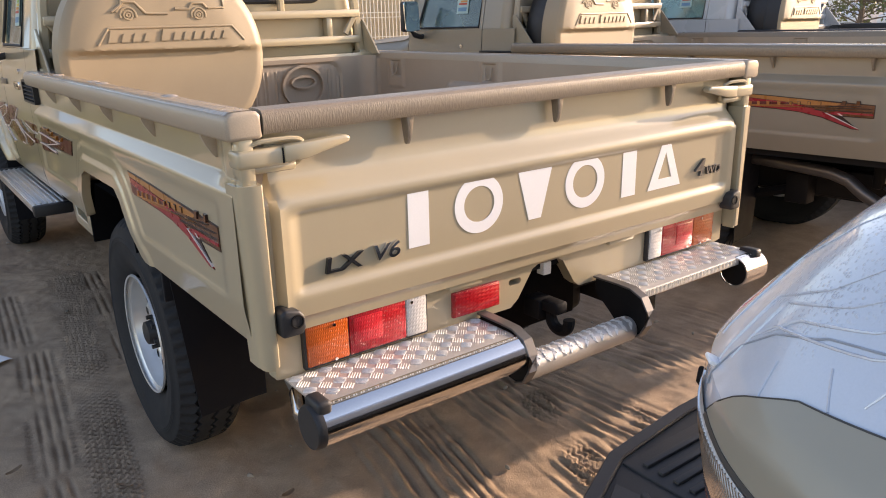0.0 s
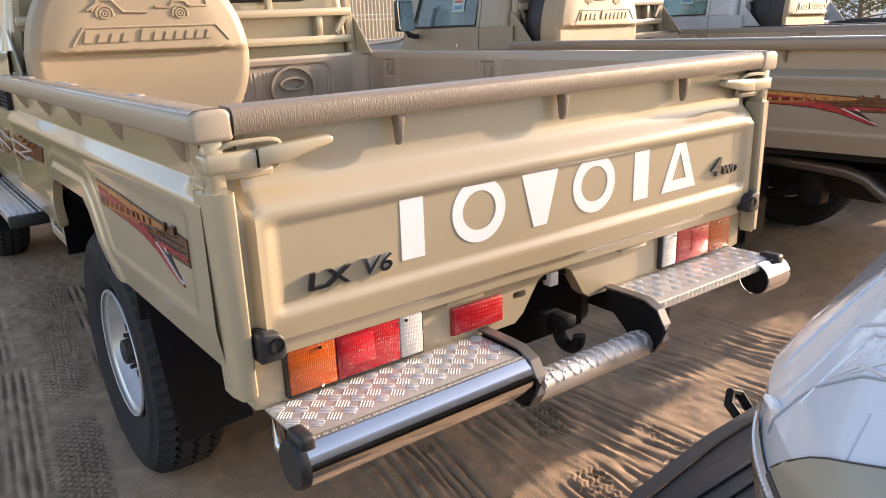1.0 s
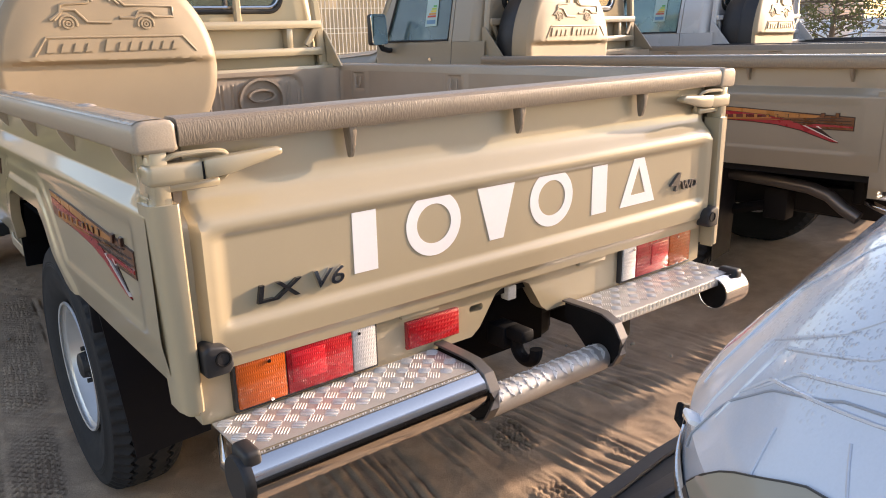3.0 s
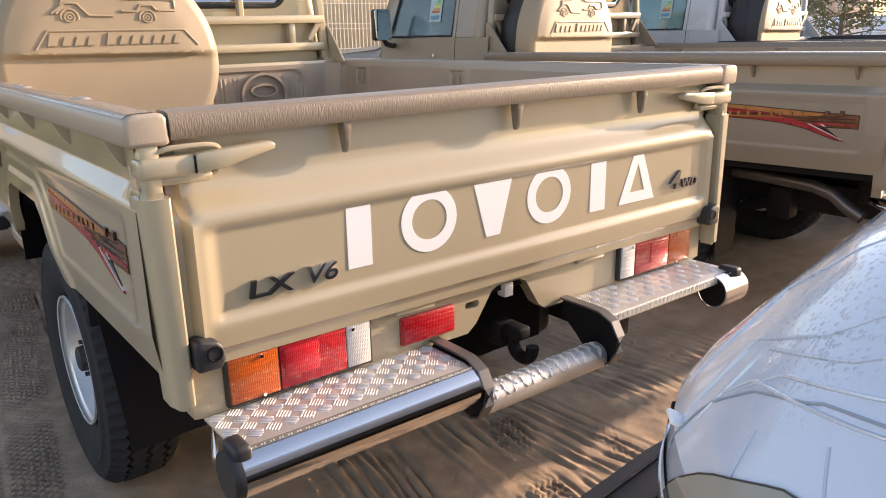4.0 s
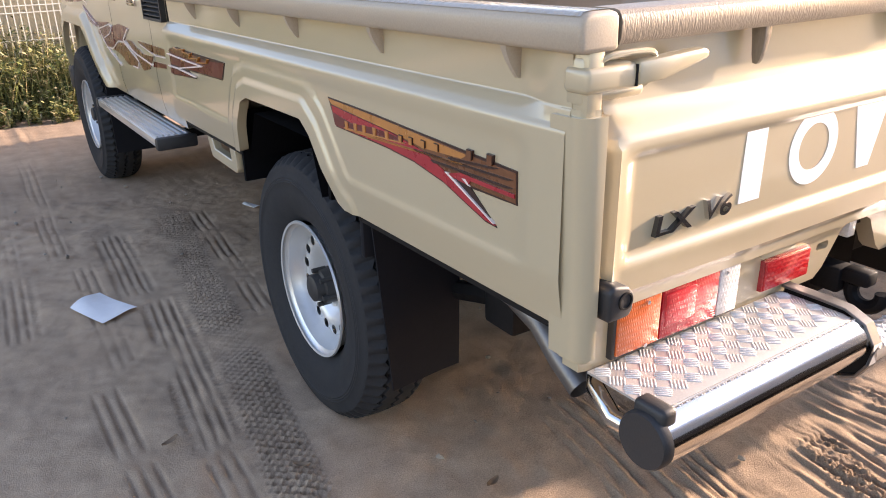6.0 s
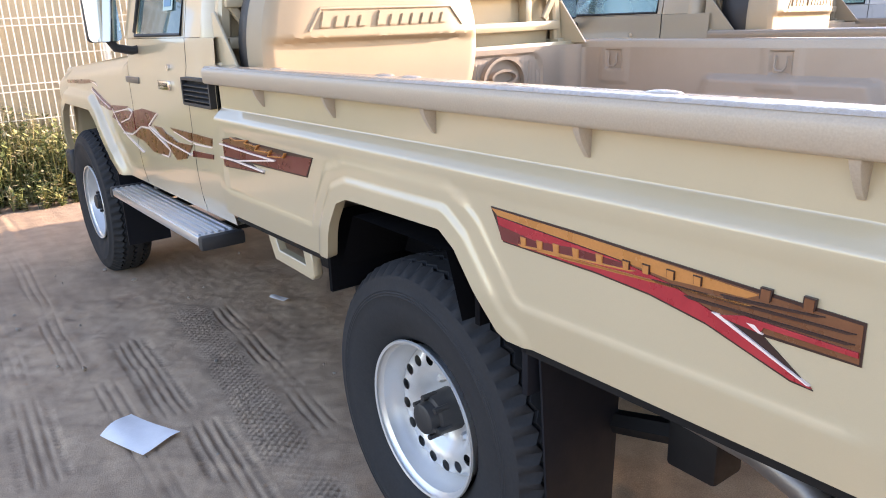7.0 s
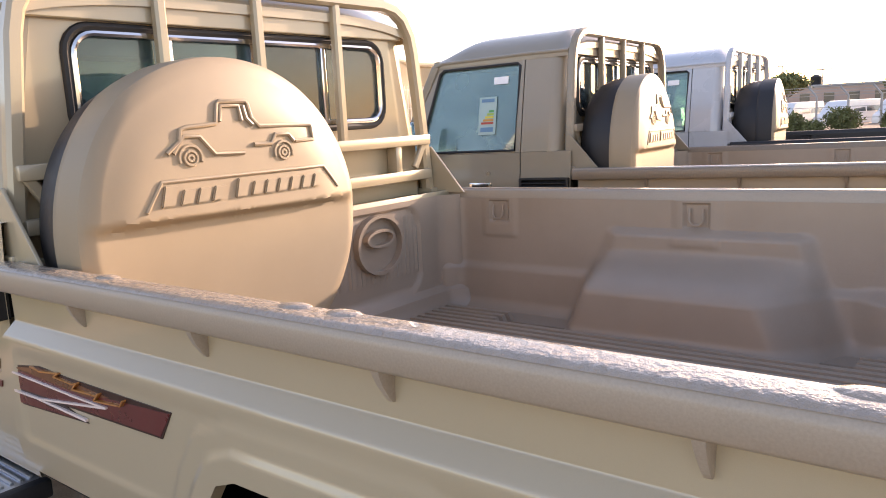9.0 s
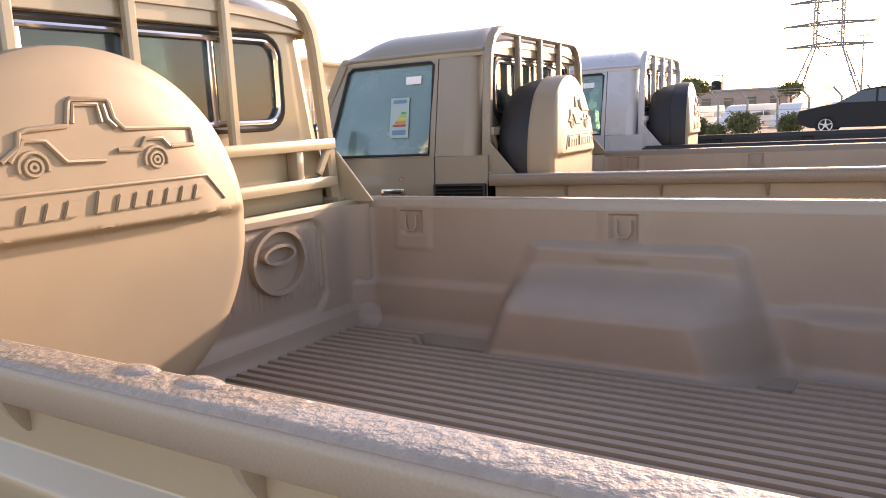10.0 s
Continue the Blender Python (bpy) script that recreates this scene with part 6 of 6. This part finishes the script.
for i, (x, y, a) in enumerate(((-0.62, 0.55, 20), (-1.02, 0.92, 130), (-1.9, 1.3, 60), (0.52, 0.02, 10), (-1.30, 1.25, 200))):
    bm = grid(steps(-1, 1, 8), steps(-1, 1, 4), lambda u, v: (0.028 * u, 0.010 * v * math.sqrt(max(0.02, 1 - u * u)), 0.006 * u * u + 0.004 * v * v))
    r = bmesh.ops.extrude_face_region(bm, geom=bm.faces[:])
    bmesh.ops.translate(bm, vec=(0, 0, 0.001), verts=[e for e in r["geom"] if isinstance(e, bmesh.types.BMVert)])
    ob = tagged(part("dry_leaf", bm, LEAF_DRY), "small curled brown leaf lying on the sand", "leaf", "litter")
    ob.matrix_world = pose(x, y, 0.014, 4, 6, a)
STONE = material("grey_stone", (0.26, 0.22, 0.18), rough=0.85, blotch=0.15, blotch_size=25, grain=0.1, bump=0.3)
rng = random.Random(3)
bm = bmesh.new()
for k in range(130):
    x, y = rng.uniform(-2.2, 2.4), rng.uniform(-0.9, 4.5)
    r = rng.uniform(0.004, 0.014)
    st = bmesh.new()
    bmesh.ops.create_icosphere(st, subdivisions=1, radius=r)
    for v in st.verts:
        v.co *= rng.uniform(0.7, 1.2)
    add(bm, st, pose(x, y, r * 0.35 + 0.002, rng.uniform(0, 90), 0, rng.uniform(0, 360)) @ Matrix.Diagonal((1.3, 1, 0.7, 1)))
tagged(part("pebbles", bm, STONE), "scattered small clods and pebbles on sand", "pebbles", kind="stuff")


# ---- fence with shade cloth, and the weeds at its foot ----
WIRE = material("white_fence_wire", (0.72, 0.68, 0.60), rough=0.5, blotch=0.06, grain=0.04)
CLOTH = material("beige_shade_cloth", (0.50, 0.41, 0.28), rough=0.9, blotch=0.12, blotch_size=2.5, grain=0.08, grain_size=160, bump=0.3, streak=(1, 1, 1))
FENCE_Y = 7.2


def wire_fence(x0, panels, width, y):
    root = new("fence")
    up = part("upright_wire", box(-0.0045, 0.0045, -0.0045, 0.0045, 0.05, 2.0), WIRE, root)
    cross = part("cross_wire", box(0, width, -0.0085, -0.0025, -0.004, 0.004), WIRE, root)
    post = part("post", box(-0.03, 0.03, 0.01, 0.07, 0.0, 2.1, 0.004), WIRE, root)
    n = round(width / 0.056)
    for p in range(panels):
        places = [(up, x0 + width * (p + k / n), 0) for k in range(n)]
        places += [(cross, x0 + width * p, z) for z in (0.10, 0.32, 0.38, 0.62, 0.86, 0.92, 1.16, 1.40, 1.46, 1.70, 1.95)] + [(post, x0 + width * p, 0)]
        for kind, x, z in places:
            ob = new(kind.name, kind.data)
            ob.parent = root
            ob.matrix_basis = pose(x, y, z)
    for kind in (up, cross, post):
        bpy.data.objects.remove(kind)
    return tagged(root, "white welded wire fence in front of beige cloth", "fence")


wire_fence(-5.0, 6, 2.5, FENCE_Y)


def shade_cloth(x0, x1):
    def f(x, z):
        y = FENCE_Y + 0.16 + 0.03 * math.sin(2.1 * x) + 0.02 * math.sin(7 * x + 2 * z) + 0.025 * math.sin(9 * z + 1.3 * x) * smooth(0.9, 2.3, z) + 0.012 * noise.noise((x * 3, z * 4, 0))
        sag = 0.05 * abs(math.sin(math.pi * x / 1.25))
        return (x, y, z - sag * smooth(1.6, 2.35, z))
    bm = grid(steps(x0, x1, 240), steps(0.02, 2.36, 40), f)
    ob = tagged(part("shade_cloth", bm, CLOTH, sharp=80), "wrinkled beige shade cloth hung behind the fence", "shade cloth")
    roll = []
    for i in range(161):
        x = x0 + (x1 - x0) * i / 160
        roll.append((x, FENCE_Y + 0.15 + 0.02 * math.sin(2.1 * x), 2.35 - 0.05 * abs(math.sin(math.pi * x / 1.25)) + 0.015 * noise.noise((x * 4, 1, 0))))
    part("rolled_hem", sweep(roll, 0.035, 10), CLOTH, ob)
    return ob


shade_cloth(-6.0, 13.0)
GRASS = [material("weed_" + n, c, rough=0.7, blotch=0.25, blotch_size=4, grain=0.2, grain_size=40) for n, c in (("green", (0.17, 0.19, 0.055)), ("yellow", (0.36, 0.33, 0.13)), ("dark", (0.07, 0.095, 0.03)), ("straw", (0.42, 0.35, 0.20)))]


def weeds(x0, x1, y0, y1, count, seed, height=(0.06, 0.3)):
    """Leafy stems: each a bent blade with small leaves up its length, in four tints."""
    rng = random.Random(seed)
    verts, faces, tints = [], [], []
    for k in range(count):
        x, y = rng.uniform(x0, x1), rng.uniform(y0, y1)
        patch = noise.noise((x * 0.9, y * 0.9, seed))
        if patch < rng.uniform(-0.6, 0.2):
            continue
        h = rng.uniform(*height) * (0.7 + 0.6 * max(0, patch))
        for b in range(rng.randint(2, 4)):
            a = rng.uniform(0, 2 * math.pi)
            lean_by = rng.uniform(0.1, 0.5) * h
            w = rng.uniform(0.002, 0.004)
            dx, dy = math.cos(a), math.sin(a)
            tint = rng.choices(range(4), (4, 4, 3, 2))[0]
            i = len(verts)
            verts += [(x - dy * w, y + dx * w, 0.0), (x + dy * w, y - dx * w, 0.0), (x + dx * lean_by * 0.5 + dy * w, y + dy * lean_by * 0.5 - dx * w, h * 0.6), (x + dx * lean_by * 0.5 - dy * w, y + dy * lean_by * 0.5 + dx * w, h * 0.6), (x + dx * lean_by, y + dy * lean_by, h)]
            faces += [(i, i + 1, i + 2, i + 3), (i + 3, i + 2, i + 4)]
            tints += [tint, tint]
            for q in range(rng.randint(7, 12)):
                f = rng.uniform(0.15, 1.0)
                px, py, pz = x + dx * lean_by * f * f, y + dy * lean_by * f * f, h * f
                c = rng.uniform(0, 2 * math.pi)
                l, lw, up = rng.uniform(0.025, 0.06), rng.uniform(0.008, 0.018), rng.uniform(-0.3, 0.8)
                ex, ey = math.cos(c), math.sin(c)
                i = len(verts)
                verts += [(px, py, pz), (px + ex * l * 0.5 - ey * lw, py + ey * l * 0.5 + ex * lw, pz + up * l * 0.5), (px + ex * l, py + ey * l, pz + up * l), (px + ex * l * 0.5 + ey * lw, py + ey * l * 0.5 - ex * lw, pz + up * l * 0.5)]
                faces.append((i, i + 1, i + 2, i + 3))
                tints.append(tint if rng.random() < 0.7 else rng.randrange(4))
    me = bpy.data.meshes.new("weeds")
    me.from_pydata(verts, [], faces)
    for g in GRASS:
        me.materials.append(g)
    me.polygons.foreach_set("material_index", np.array(tints, dtype=np.int32))
    return new("weeds", me)


tagged(weeds(-4.0, 4.0, 6.35, 7.6, 3200, 4), "low green weeds growing along the fence", "weeds", kind="stuff")
tagged(weeds(-4.5, 0.3, 6.6, 7.5, 3600, 9, (0.25, 0.85)), "tall yellow-green weeds growing along the fence", "weeds", kind="stuff")


# ---- the yard beyond ----
CAR_DARK = material("dark_car_paint", (0.012, 0.013, 0.016), rough=0.4, spec=0.2, blotch=0.03)
VAN_WHITE = material("white_van_paint", (0.72, 0.72, 0.72), rough=0.35, coat=0.4, blotch=0.04)
GLASS_DARK = material("dark_car_glass", (0.06, 0.075, 0.08), rough=0.06, coat=0.5, blotch=0.03)
POLE = material("grey_galvanised_steel", (0.30, 0.31, 0.32), rough=0.5, metal=0.5, blotch=0.06)
BRICKISH = material("pinkish_render", (0.42, 0.31, 0.26), rough=0.85, blotch=0.1, blotch_size=0.4, grain=0.05)
BUSH_LEAF = material("bush_leaf", (0.13, 0.145, 0.055), rough=0.7, blotch=0.3, blotch_size=2, grain=0.2, grain_size=20)
BARK = material("grey_bark", (0.14, 0.11, 0.085), rough=0.9, blotch=0.15, blotch_size=8, bump=0.4, grain=0.1)


def car(profile, width, windows, wheels, paint, name, label, category, group=""):
    """A car or van from its side outline (along, up), its side windows and its wheels (along, radius)."""
    root = new(name)
    bm = bmesh.new()
    rings = []
    for w, k in ((-1, 0.0), (-0.97, 0.5), (-0.9, 1.0), (0.9, 1.0), (0.97, 0.5), (1, 0.0)):
        ring = []
        for y, z in profile:
            tum = 1 - 0.16 * smooth(0.9, 1.7, z)
            grow = 1 - 0.02 * (1 - k)
            ring.append(bm.verts.new((w * width / 2 * tum, y * (0.985 + 0.015 * k), 0.25 + (z - 0.25) * grow)))
        rings.append(ring)
    n = len(profile)
    for a, b in zip(rings, rings[1:]):
        for i in range(n):
            bm.faces.new((a[i], a[(i + 1) % n], b[(i + 1) % n], b[i]))
    bm.faces.new(rings[0])
    bm.faces.new(rings[-1])
    bmesh.ops.recalc_face_normals(bm, faces=bm.faces)
    part("body", bm, paint, root, sharp=40)
    for pts in windows:
        for s in (-1, 1):
            q = bmesh.new()
            vs = []
            for y, z in pts:
                tum = 1 - 0.16 * smooth(0.9, 1.7, z)
                vs.append(q.verts.new((s * (width / 2 * tum + 0.006), y, z)))
            f = q.faces.new(vs)
            r = bmesh.ops.extrude_face_region(q, geom=[f])
            bmesh.ops.translate(q, vec=(-s * 0.02, 0, 0), verts=[e for e in r["geom"] if isinstance(e, bmesh.types.BMVert)])
            bmesh.ops.recalc_face_normals(q, faces=q.faces)
            part("side_window", q, GLASS_DARK, root)
    for y, r in wheels:
        for s in (-1, 1):
            w = new("wheel")
            w.parent = root
            w.matrix_basis = pose(s * (width / 2 - 0.09), y, r, 0, 0, 0 if s < 0 else 180)
            part("tyre", lathe([(-0.10, r * 0.62), (-0.115, r * 0.8), (-0.10, r * 0.96), (0, r), (0.10, r * 0.96), (0.11, r * 0.6)], "x", 28), RUBBER, w)
            rim = lathe([(-0.10, 0.0), (-0.105, r * 0.12), (-0.09, r * 0.2)], "x", 14)
            add(rim, lathe([(-0.10, r * 0.55), (-0.115, r * 0.64), (-0.09, r * 0.62)], "x", 28))
            for k in range(5):
                add(rim, box(-0.11, -0.09, -0.02, 0.02, r * 0.1, r * 0.6), Matrix.Rotation(2 * math.pi * k / 5, 4, "X"))
            part("rim", rim, SILVER, w)
            part("arch_shade", lathe([(-0.02, 0.0), (-0.02, r * 0.6)], "x", 24), CHASSIS, w)
    return tagged(root, label, category, group)


suv = car([(2.30, 0.40), (2.36, 0.62), (2.30, 0.86), (1.55, 1.02), (1.15, 1.08), (0.35, 1.52), (-0.2, 1.60), (-1.5, 1.58), (-2.05, 1.30), (-2.28, 1.0), (-2.30, 0.42), (-1.9, 0.28), (1.9, 0.26)], 1.84,
          [[(1.05, 1.10), (0.40, 1.46), (-0.05, 1.52), (-0.05, 1.10)], [(-0.12, 1.10), (-0.12, 1.52), (-1.0, 1.52), (-1.0, 1.10)], [(-1.07, 1.12), (-1.07, 1.50), (-1.5, 1.48), (-1.85, 1.2)]], [(1.42, 0.35), (-1.40, 0.35)], CAR_DARK,
          "estate_car", "dark blue-black car parked across the sandy yard", "car")
suv.matrix_world = pose(28.9, 1.95, 0.34)


def van_at(m):
    v = car([(2.6, 0.40), (2.68, 0.70), (2.55, 1.05), (2.0, 1.28), (1.35, 2.0), (1.0, 2.10), (-2.5, 2.12), (-2.62, 1.9), (-2.65, 0.40), (-2.2, 0.3), (2.2, 0.3)], 1.88,
            [[(1.95, 1.30), (1.42, 1.86), (0.9, 1.86), (0.9, 1.28)], [(0.75, 1.28), (0.75, 1.86), (-0.6, 1.86), (-0.6, 1.28)], [(-0.75, 1.28), (-0.75, 1.86), (-2.3, 1.86), (-2.3, 1.28)]], [(1.65, 0.36), (-1.55, 0.36)], VAN_WHITE,
            "van", "white van parked behind the far fence", "van", "parked white vans")
    v.matrix_world = m
    return v


SMALL = Matrix.Diagonal((0.72, 0.72, 0.70, 1))
first_van = van_at(pose(41, 3.5, 0, 0, 0, 72) @ SMALL)
for k in range(1, 13):
    copy_thing(first_van, pose(41 + 0.5 * math.sin(k), 3.5 + 2.45 * k, 0, 0, 0, 72 + 4 * math.sin(2.3 * k)))


def far_fence_post(y, x=36.5):
    bm = sweep([(x, y, 0), (x, y, 1.68), (x, y + 0.35, 2.12)], 0.05, 8)
    return tagged(part("fence_post", bm, POLE), "grey steel fence post with a cranked arm", "fence post", "far fence posts")


for k in range(26):
    far_fence_post(1.0 + 1.3 * k)
far_wires = bmesh.new()
for z, dx in ((1.72, 0), (1.85, 0), (1.98, 0), (2.10, 0), (1.2, 0), (0.7, 0)):
    add(far_wires, box(36.49 + dx, 36.51 + dx, 0, 38, z - 0.012, z + 0.012))
tagged(part("fence_wires", far_wires, POLE), "strands of barbed wire strung between steel posts", "fence wire", kind="stuff")


def crown(cx, cy, z0, rx, rz, count, size, seed):
    """Many small leaf clumps round an uneven crown."""
    rng = random.Random(seed)
    verts, faces = [], []
    for k in range(count):
        a, b = rng.uniform(0, 2 * math.pi), rng.uniform(-1, 1)
        rad = rng.uniform(0.45, 1.0) * (0.75 + 0.35 * noise.noise((3 * math.cos(a) + seed, 3 * math.sin(a), 2 * b)))
        x, y, z = cx + rx * rad * math.cos(a) * math.sqrt(1 - b * b), cy + rx * rad * math.sin(a) * math.sqrt(1 - b * b), z0 + rz * (1 + b * rad)
        for _ in range(3):
            n1 = Vector((rng.uniform(-1, 1), rng.uniform(-1, 1), rng.uniform(-1, 1))).normalized()
            n2 = n1.cross(Vector((rng.uniform(-1, 1), rng.uniform(-1, 1), 0.3))).normalized()
            p = Vector((x, y, z)) + n1 * size
            i = len(verts)
            s = size * rng.uniform(0.5, 1.1)
            verts += [p - n1 * s, p + n2 * s * 0.4, p + n1 * s, p - n2 * s * 0.4]
            faces.append((i, i + 1, i + 2, i + 3))
    me = bpy.data.meshes.new("crown")
    me.from_pydata([tuple(v) for v in verts], [], faces)
    me.materials.append(BUSH_LEAF)
    return me


def bush(x, y, rx, rz, seed, count=700):
    root = new("bush")
    c = new("crown", crown(x, y, 0.05, rx, rz, count, 0.09, seed))
    c.parent = root
    st = bmesh.new()
    rng = random.Random(seed)
    for k in range(7):
        a = rng.uniform(0, 6.28)
        add(st, sweep([(x, y, 0), (x + 0.4 * rx * math.cos(a), y + 0.4 * rx * math.sin(a), rz * 0.8), (x + 0.7 * rx * math.cos(a), y + 0.7 * rx * math.sin(a), rz * 1.5)], [0.03, 0.02, 0.008], 5))
    part("stems", st, BARK, root)
    return tagged(root, "grey-green desert bush standing before the far fence", "bush", "bushes")


for i, (x, y, rx, rz) in enumerate(((30.5, 8.4, 0.75, 0.62), (30.8, 6.6, 0.85, 0.68), (31.0, 4.9, 0.6, 0.6), (30.2, 7.5, 0.5, 0.4), (31.0, 10.6, 0.9, 0.6))):
    bush(x, y, rx, rz, 20 + i)


def tree(x, y, h, rx, rz, seed, count, size=0.2):
    root = new("tree")
    rng = random.Random(seed)
    tr = sweep([(x, y, 0), (x + 0.05, y, h * 0.35), (x, y + 0.1, h * 0.6), (x, y + 0.1, h * 0.9)], [0.16, 0.12, 0.08, 0.03], 8)
    for k in range(10):
        a = rng.uniform(0, 6.28)
        z = h * rng.uniform(0.4, 0.7)
        add(tr, sweep([(x, y, z), (x + rx * 0.5 * math.cos(a), y + rx * 0.5 * math.sin(a), z + rz * 0.5), (x + rx * 0.9 * math.cos(a), y + rx * 0.9 * math.sin(a), z + rz * 0.7)], [0.06, 0.035, 0.01], 5))
    part("trunk", tr, BARK, root)
    c = new("crown", crown(x, y, h - 2 * rz, rx, rz, count, size, seed))
    c.parent = root
    return tagged(root, "dark green tree with an uneven crown beyond the yard", "tree", "trees")


tree(70, 18.6, 4.2, 2.2, 1.1, 5, 1100)
tree(85, 12.2, 3.6, 1.6, 0.8, 6, 500)


def bare_tree(x, y, h, seed):
    root = new("thorn_tree")
    rng = random.Random(seed)
    bm = sweep([(x, y, 0), (x, y, h * 0.5), (x + 0.1, y, h)], [0.09, 0.06, 0.02], 6)
    for k in range(46):
        z = h * rng.uniform(0.35, 1.0)
        a = rng.uniform(0, 6.28)
        l = rng.uniform(0.5, 1.7)
        p = Vector((x, y, z))
        q = p + Vector((math.cos(a) * l, math.sin(a) * l, rng.uniform(-0.3, 0.5)))
        add(bm, sweep([p, (p + q) / 2 + Vector((0, 0, 0.08)), q], [0.02, 0.014, 0.006], 5))
        for j in range(4):
            b = p.lerp(q, rng.uniform(0.3, 1))
            add(bm, sweep([b, b + Vector((rng.uniform(-0.35, 0.35), rng.uniform(-0.35, 0.35), rng.uniform(-0.2, 0.2)))], 0.006, 4))
    part("trunk", bm, BARK, root)
    c = new("crown", crown(x, y, h * 0.3, 1.7, h * 0.36, 420, 0.07, seed))
    c.parent = root
    return tagged(root, "sparse thorn tree with thin dark branches", "tree", "trees")


bare_tree(17.5, 7.6, 2.5, 31)


def lamp_post(x, y, h, arm):
    bm = sweep([(x, y, 0), (x, y, h)], [0.11, 0.06], 8)
    add(bm, box(x - 0.12, x + 0.12, y - arm, y + arm, h, h + 0.12, 0.03))
    return tagged(part("lamp_post", bm, POLE), "slim grey lamp post beyond the yard", "lamp post", "lamp posts")


lamp_post(95, 25.6, 5.6, 0.5)
lamp_post(95, 21.2, 4.9, 1.0)
lamp_post(80, 5.6, 7.2, 0.4)
tagged(part("utility_pole", add(sweep([(48, 14.9, 0), (48, 14.9, 4.6)], 0.14, 10), box(-0.5, 0.2, -0.15, 0.15, 0, 0.5, 0.03), pose(48, 14.7, 3.4, 0, 25, 0)), POLE), "dark utility pole with a small bracket", "utility pole")


def building(x, y0, y1, h):
    root = new("low_building")
    part("wall", box(x, x + 8, y0, y1, 0, h, 0.02), BRICKISH, root)
    part("roof", box(x - 0.2, x + 8.2, y0 - 0.2, y1 + 0.2, h, h + 0.25, 0.03), POLE, root)
    n = int((y1 - y0) / 2.4)
    for k in range(n):
        y = y0 + 1.2 + 2.4 * k
        w = part("window", box(x - 0.03, x + 0.05, y - 0.5, y + 0.5, h - 1.6, h - 0.6), GLASS_DARK, root)
        part("window_frame", box(x - 0.05, x + 0.02, y - 0.55, y + 0.55, h - 1.68, h - 1.6), POLE, w)
    part("roof_tank", add(bmesh.new(), lathe([(0, 0.0), (0, 0.6), (0.9, 0.6), (1.1, 0.3), (1.15, 0)], "z", 16), Matrix.Translation((x + 3, y1 - 3, h + 0.25))), CAR_DARK, root)
    return tagged(root, "low pinkish building with a flat roof", "building", "far buildings")


building(88, 13.0, 24.0, 2.9)
building(62, 30.0, 62.0, 3.4)


def pylon(x, y, h, half):
    root = new("power_pylon")
    legs = [(-1, -1), (1, -1), (1, 1), (-1, 1)]
    def at(k, z):
        w = 3.4 + half * max(0, 1 - z / 16.5) - 2.4 * max(0, (z - 28) / 10)
        sx, sy = legs[k % 4]
        return (x + sx * w, y + sy * w, z)
    zs = [0, 8, 16.5, 19.5, 22.5, 25.5, 28.5, h]
    for k in range(4):
        part("leg", sweep([at(k, z) for z in zs], 0.24, 5), POLE, root)
        for a, b in zip(zs, zs[1:]):
            part("brace", sweep([at(k, a), at(k + 1, b)], 0.11, 4), POLE, root)
            part("brace", sweep([at(k + 1, a), at(k, b)], 0.07, 4), POLE, root)
            part("girt", sweep([at(k, b), at(k + 1, b)], 0.11, 4), POLE, root)
    for z, l in ((16.2, 11.0), (22, 11.6), (28.2, 10.0)):
        arm = bmesh.new()
        for s in (-1, 1):
            add(arm, sweep([(x, y, z + 0.9), (x, y + s * l, z)], 0.26, 4))
            add(arm, sweep([(x, y, z - 0.1), (x, y + s * l, z)], 0.26, 4))
            for j in range(1, 6):
                u = j / 6
                add(arm, sweep([(x, y + s * l * u, z - 0.1 + 0.1 * u), (x, y + s * l * (u + 0.08), z + 0.9 - 0.9 * (u + 0.08))], 0.14, 4))
        part("cross_arm", arm, POLE, root)
    return tagged(root, "tall lattice steel power pylon in the haze", "power pylon", "pylons")


pylon(238, 24.0, 38, 6.0)
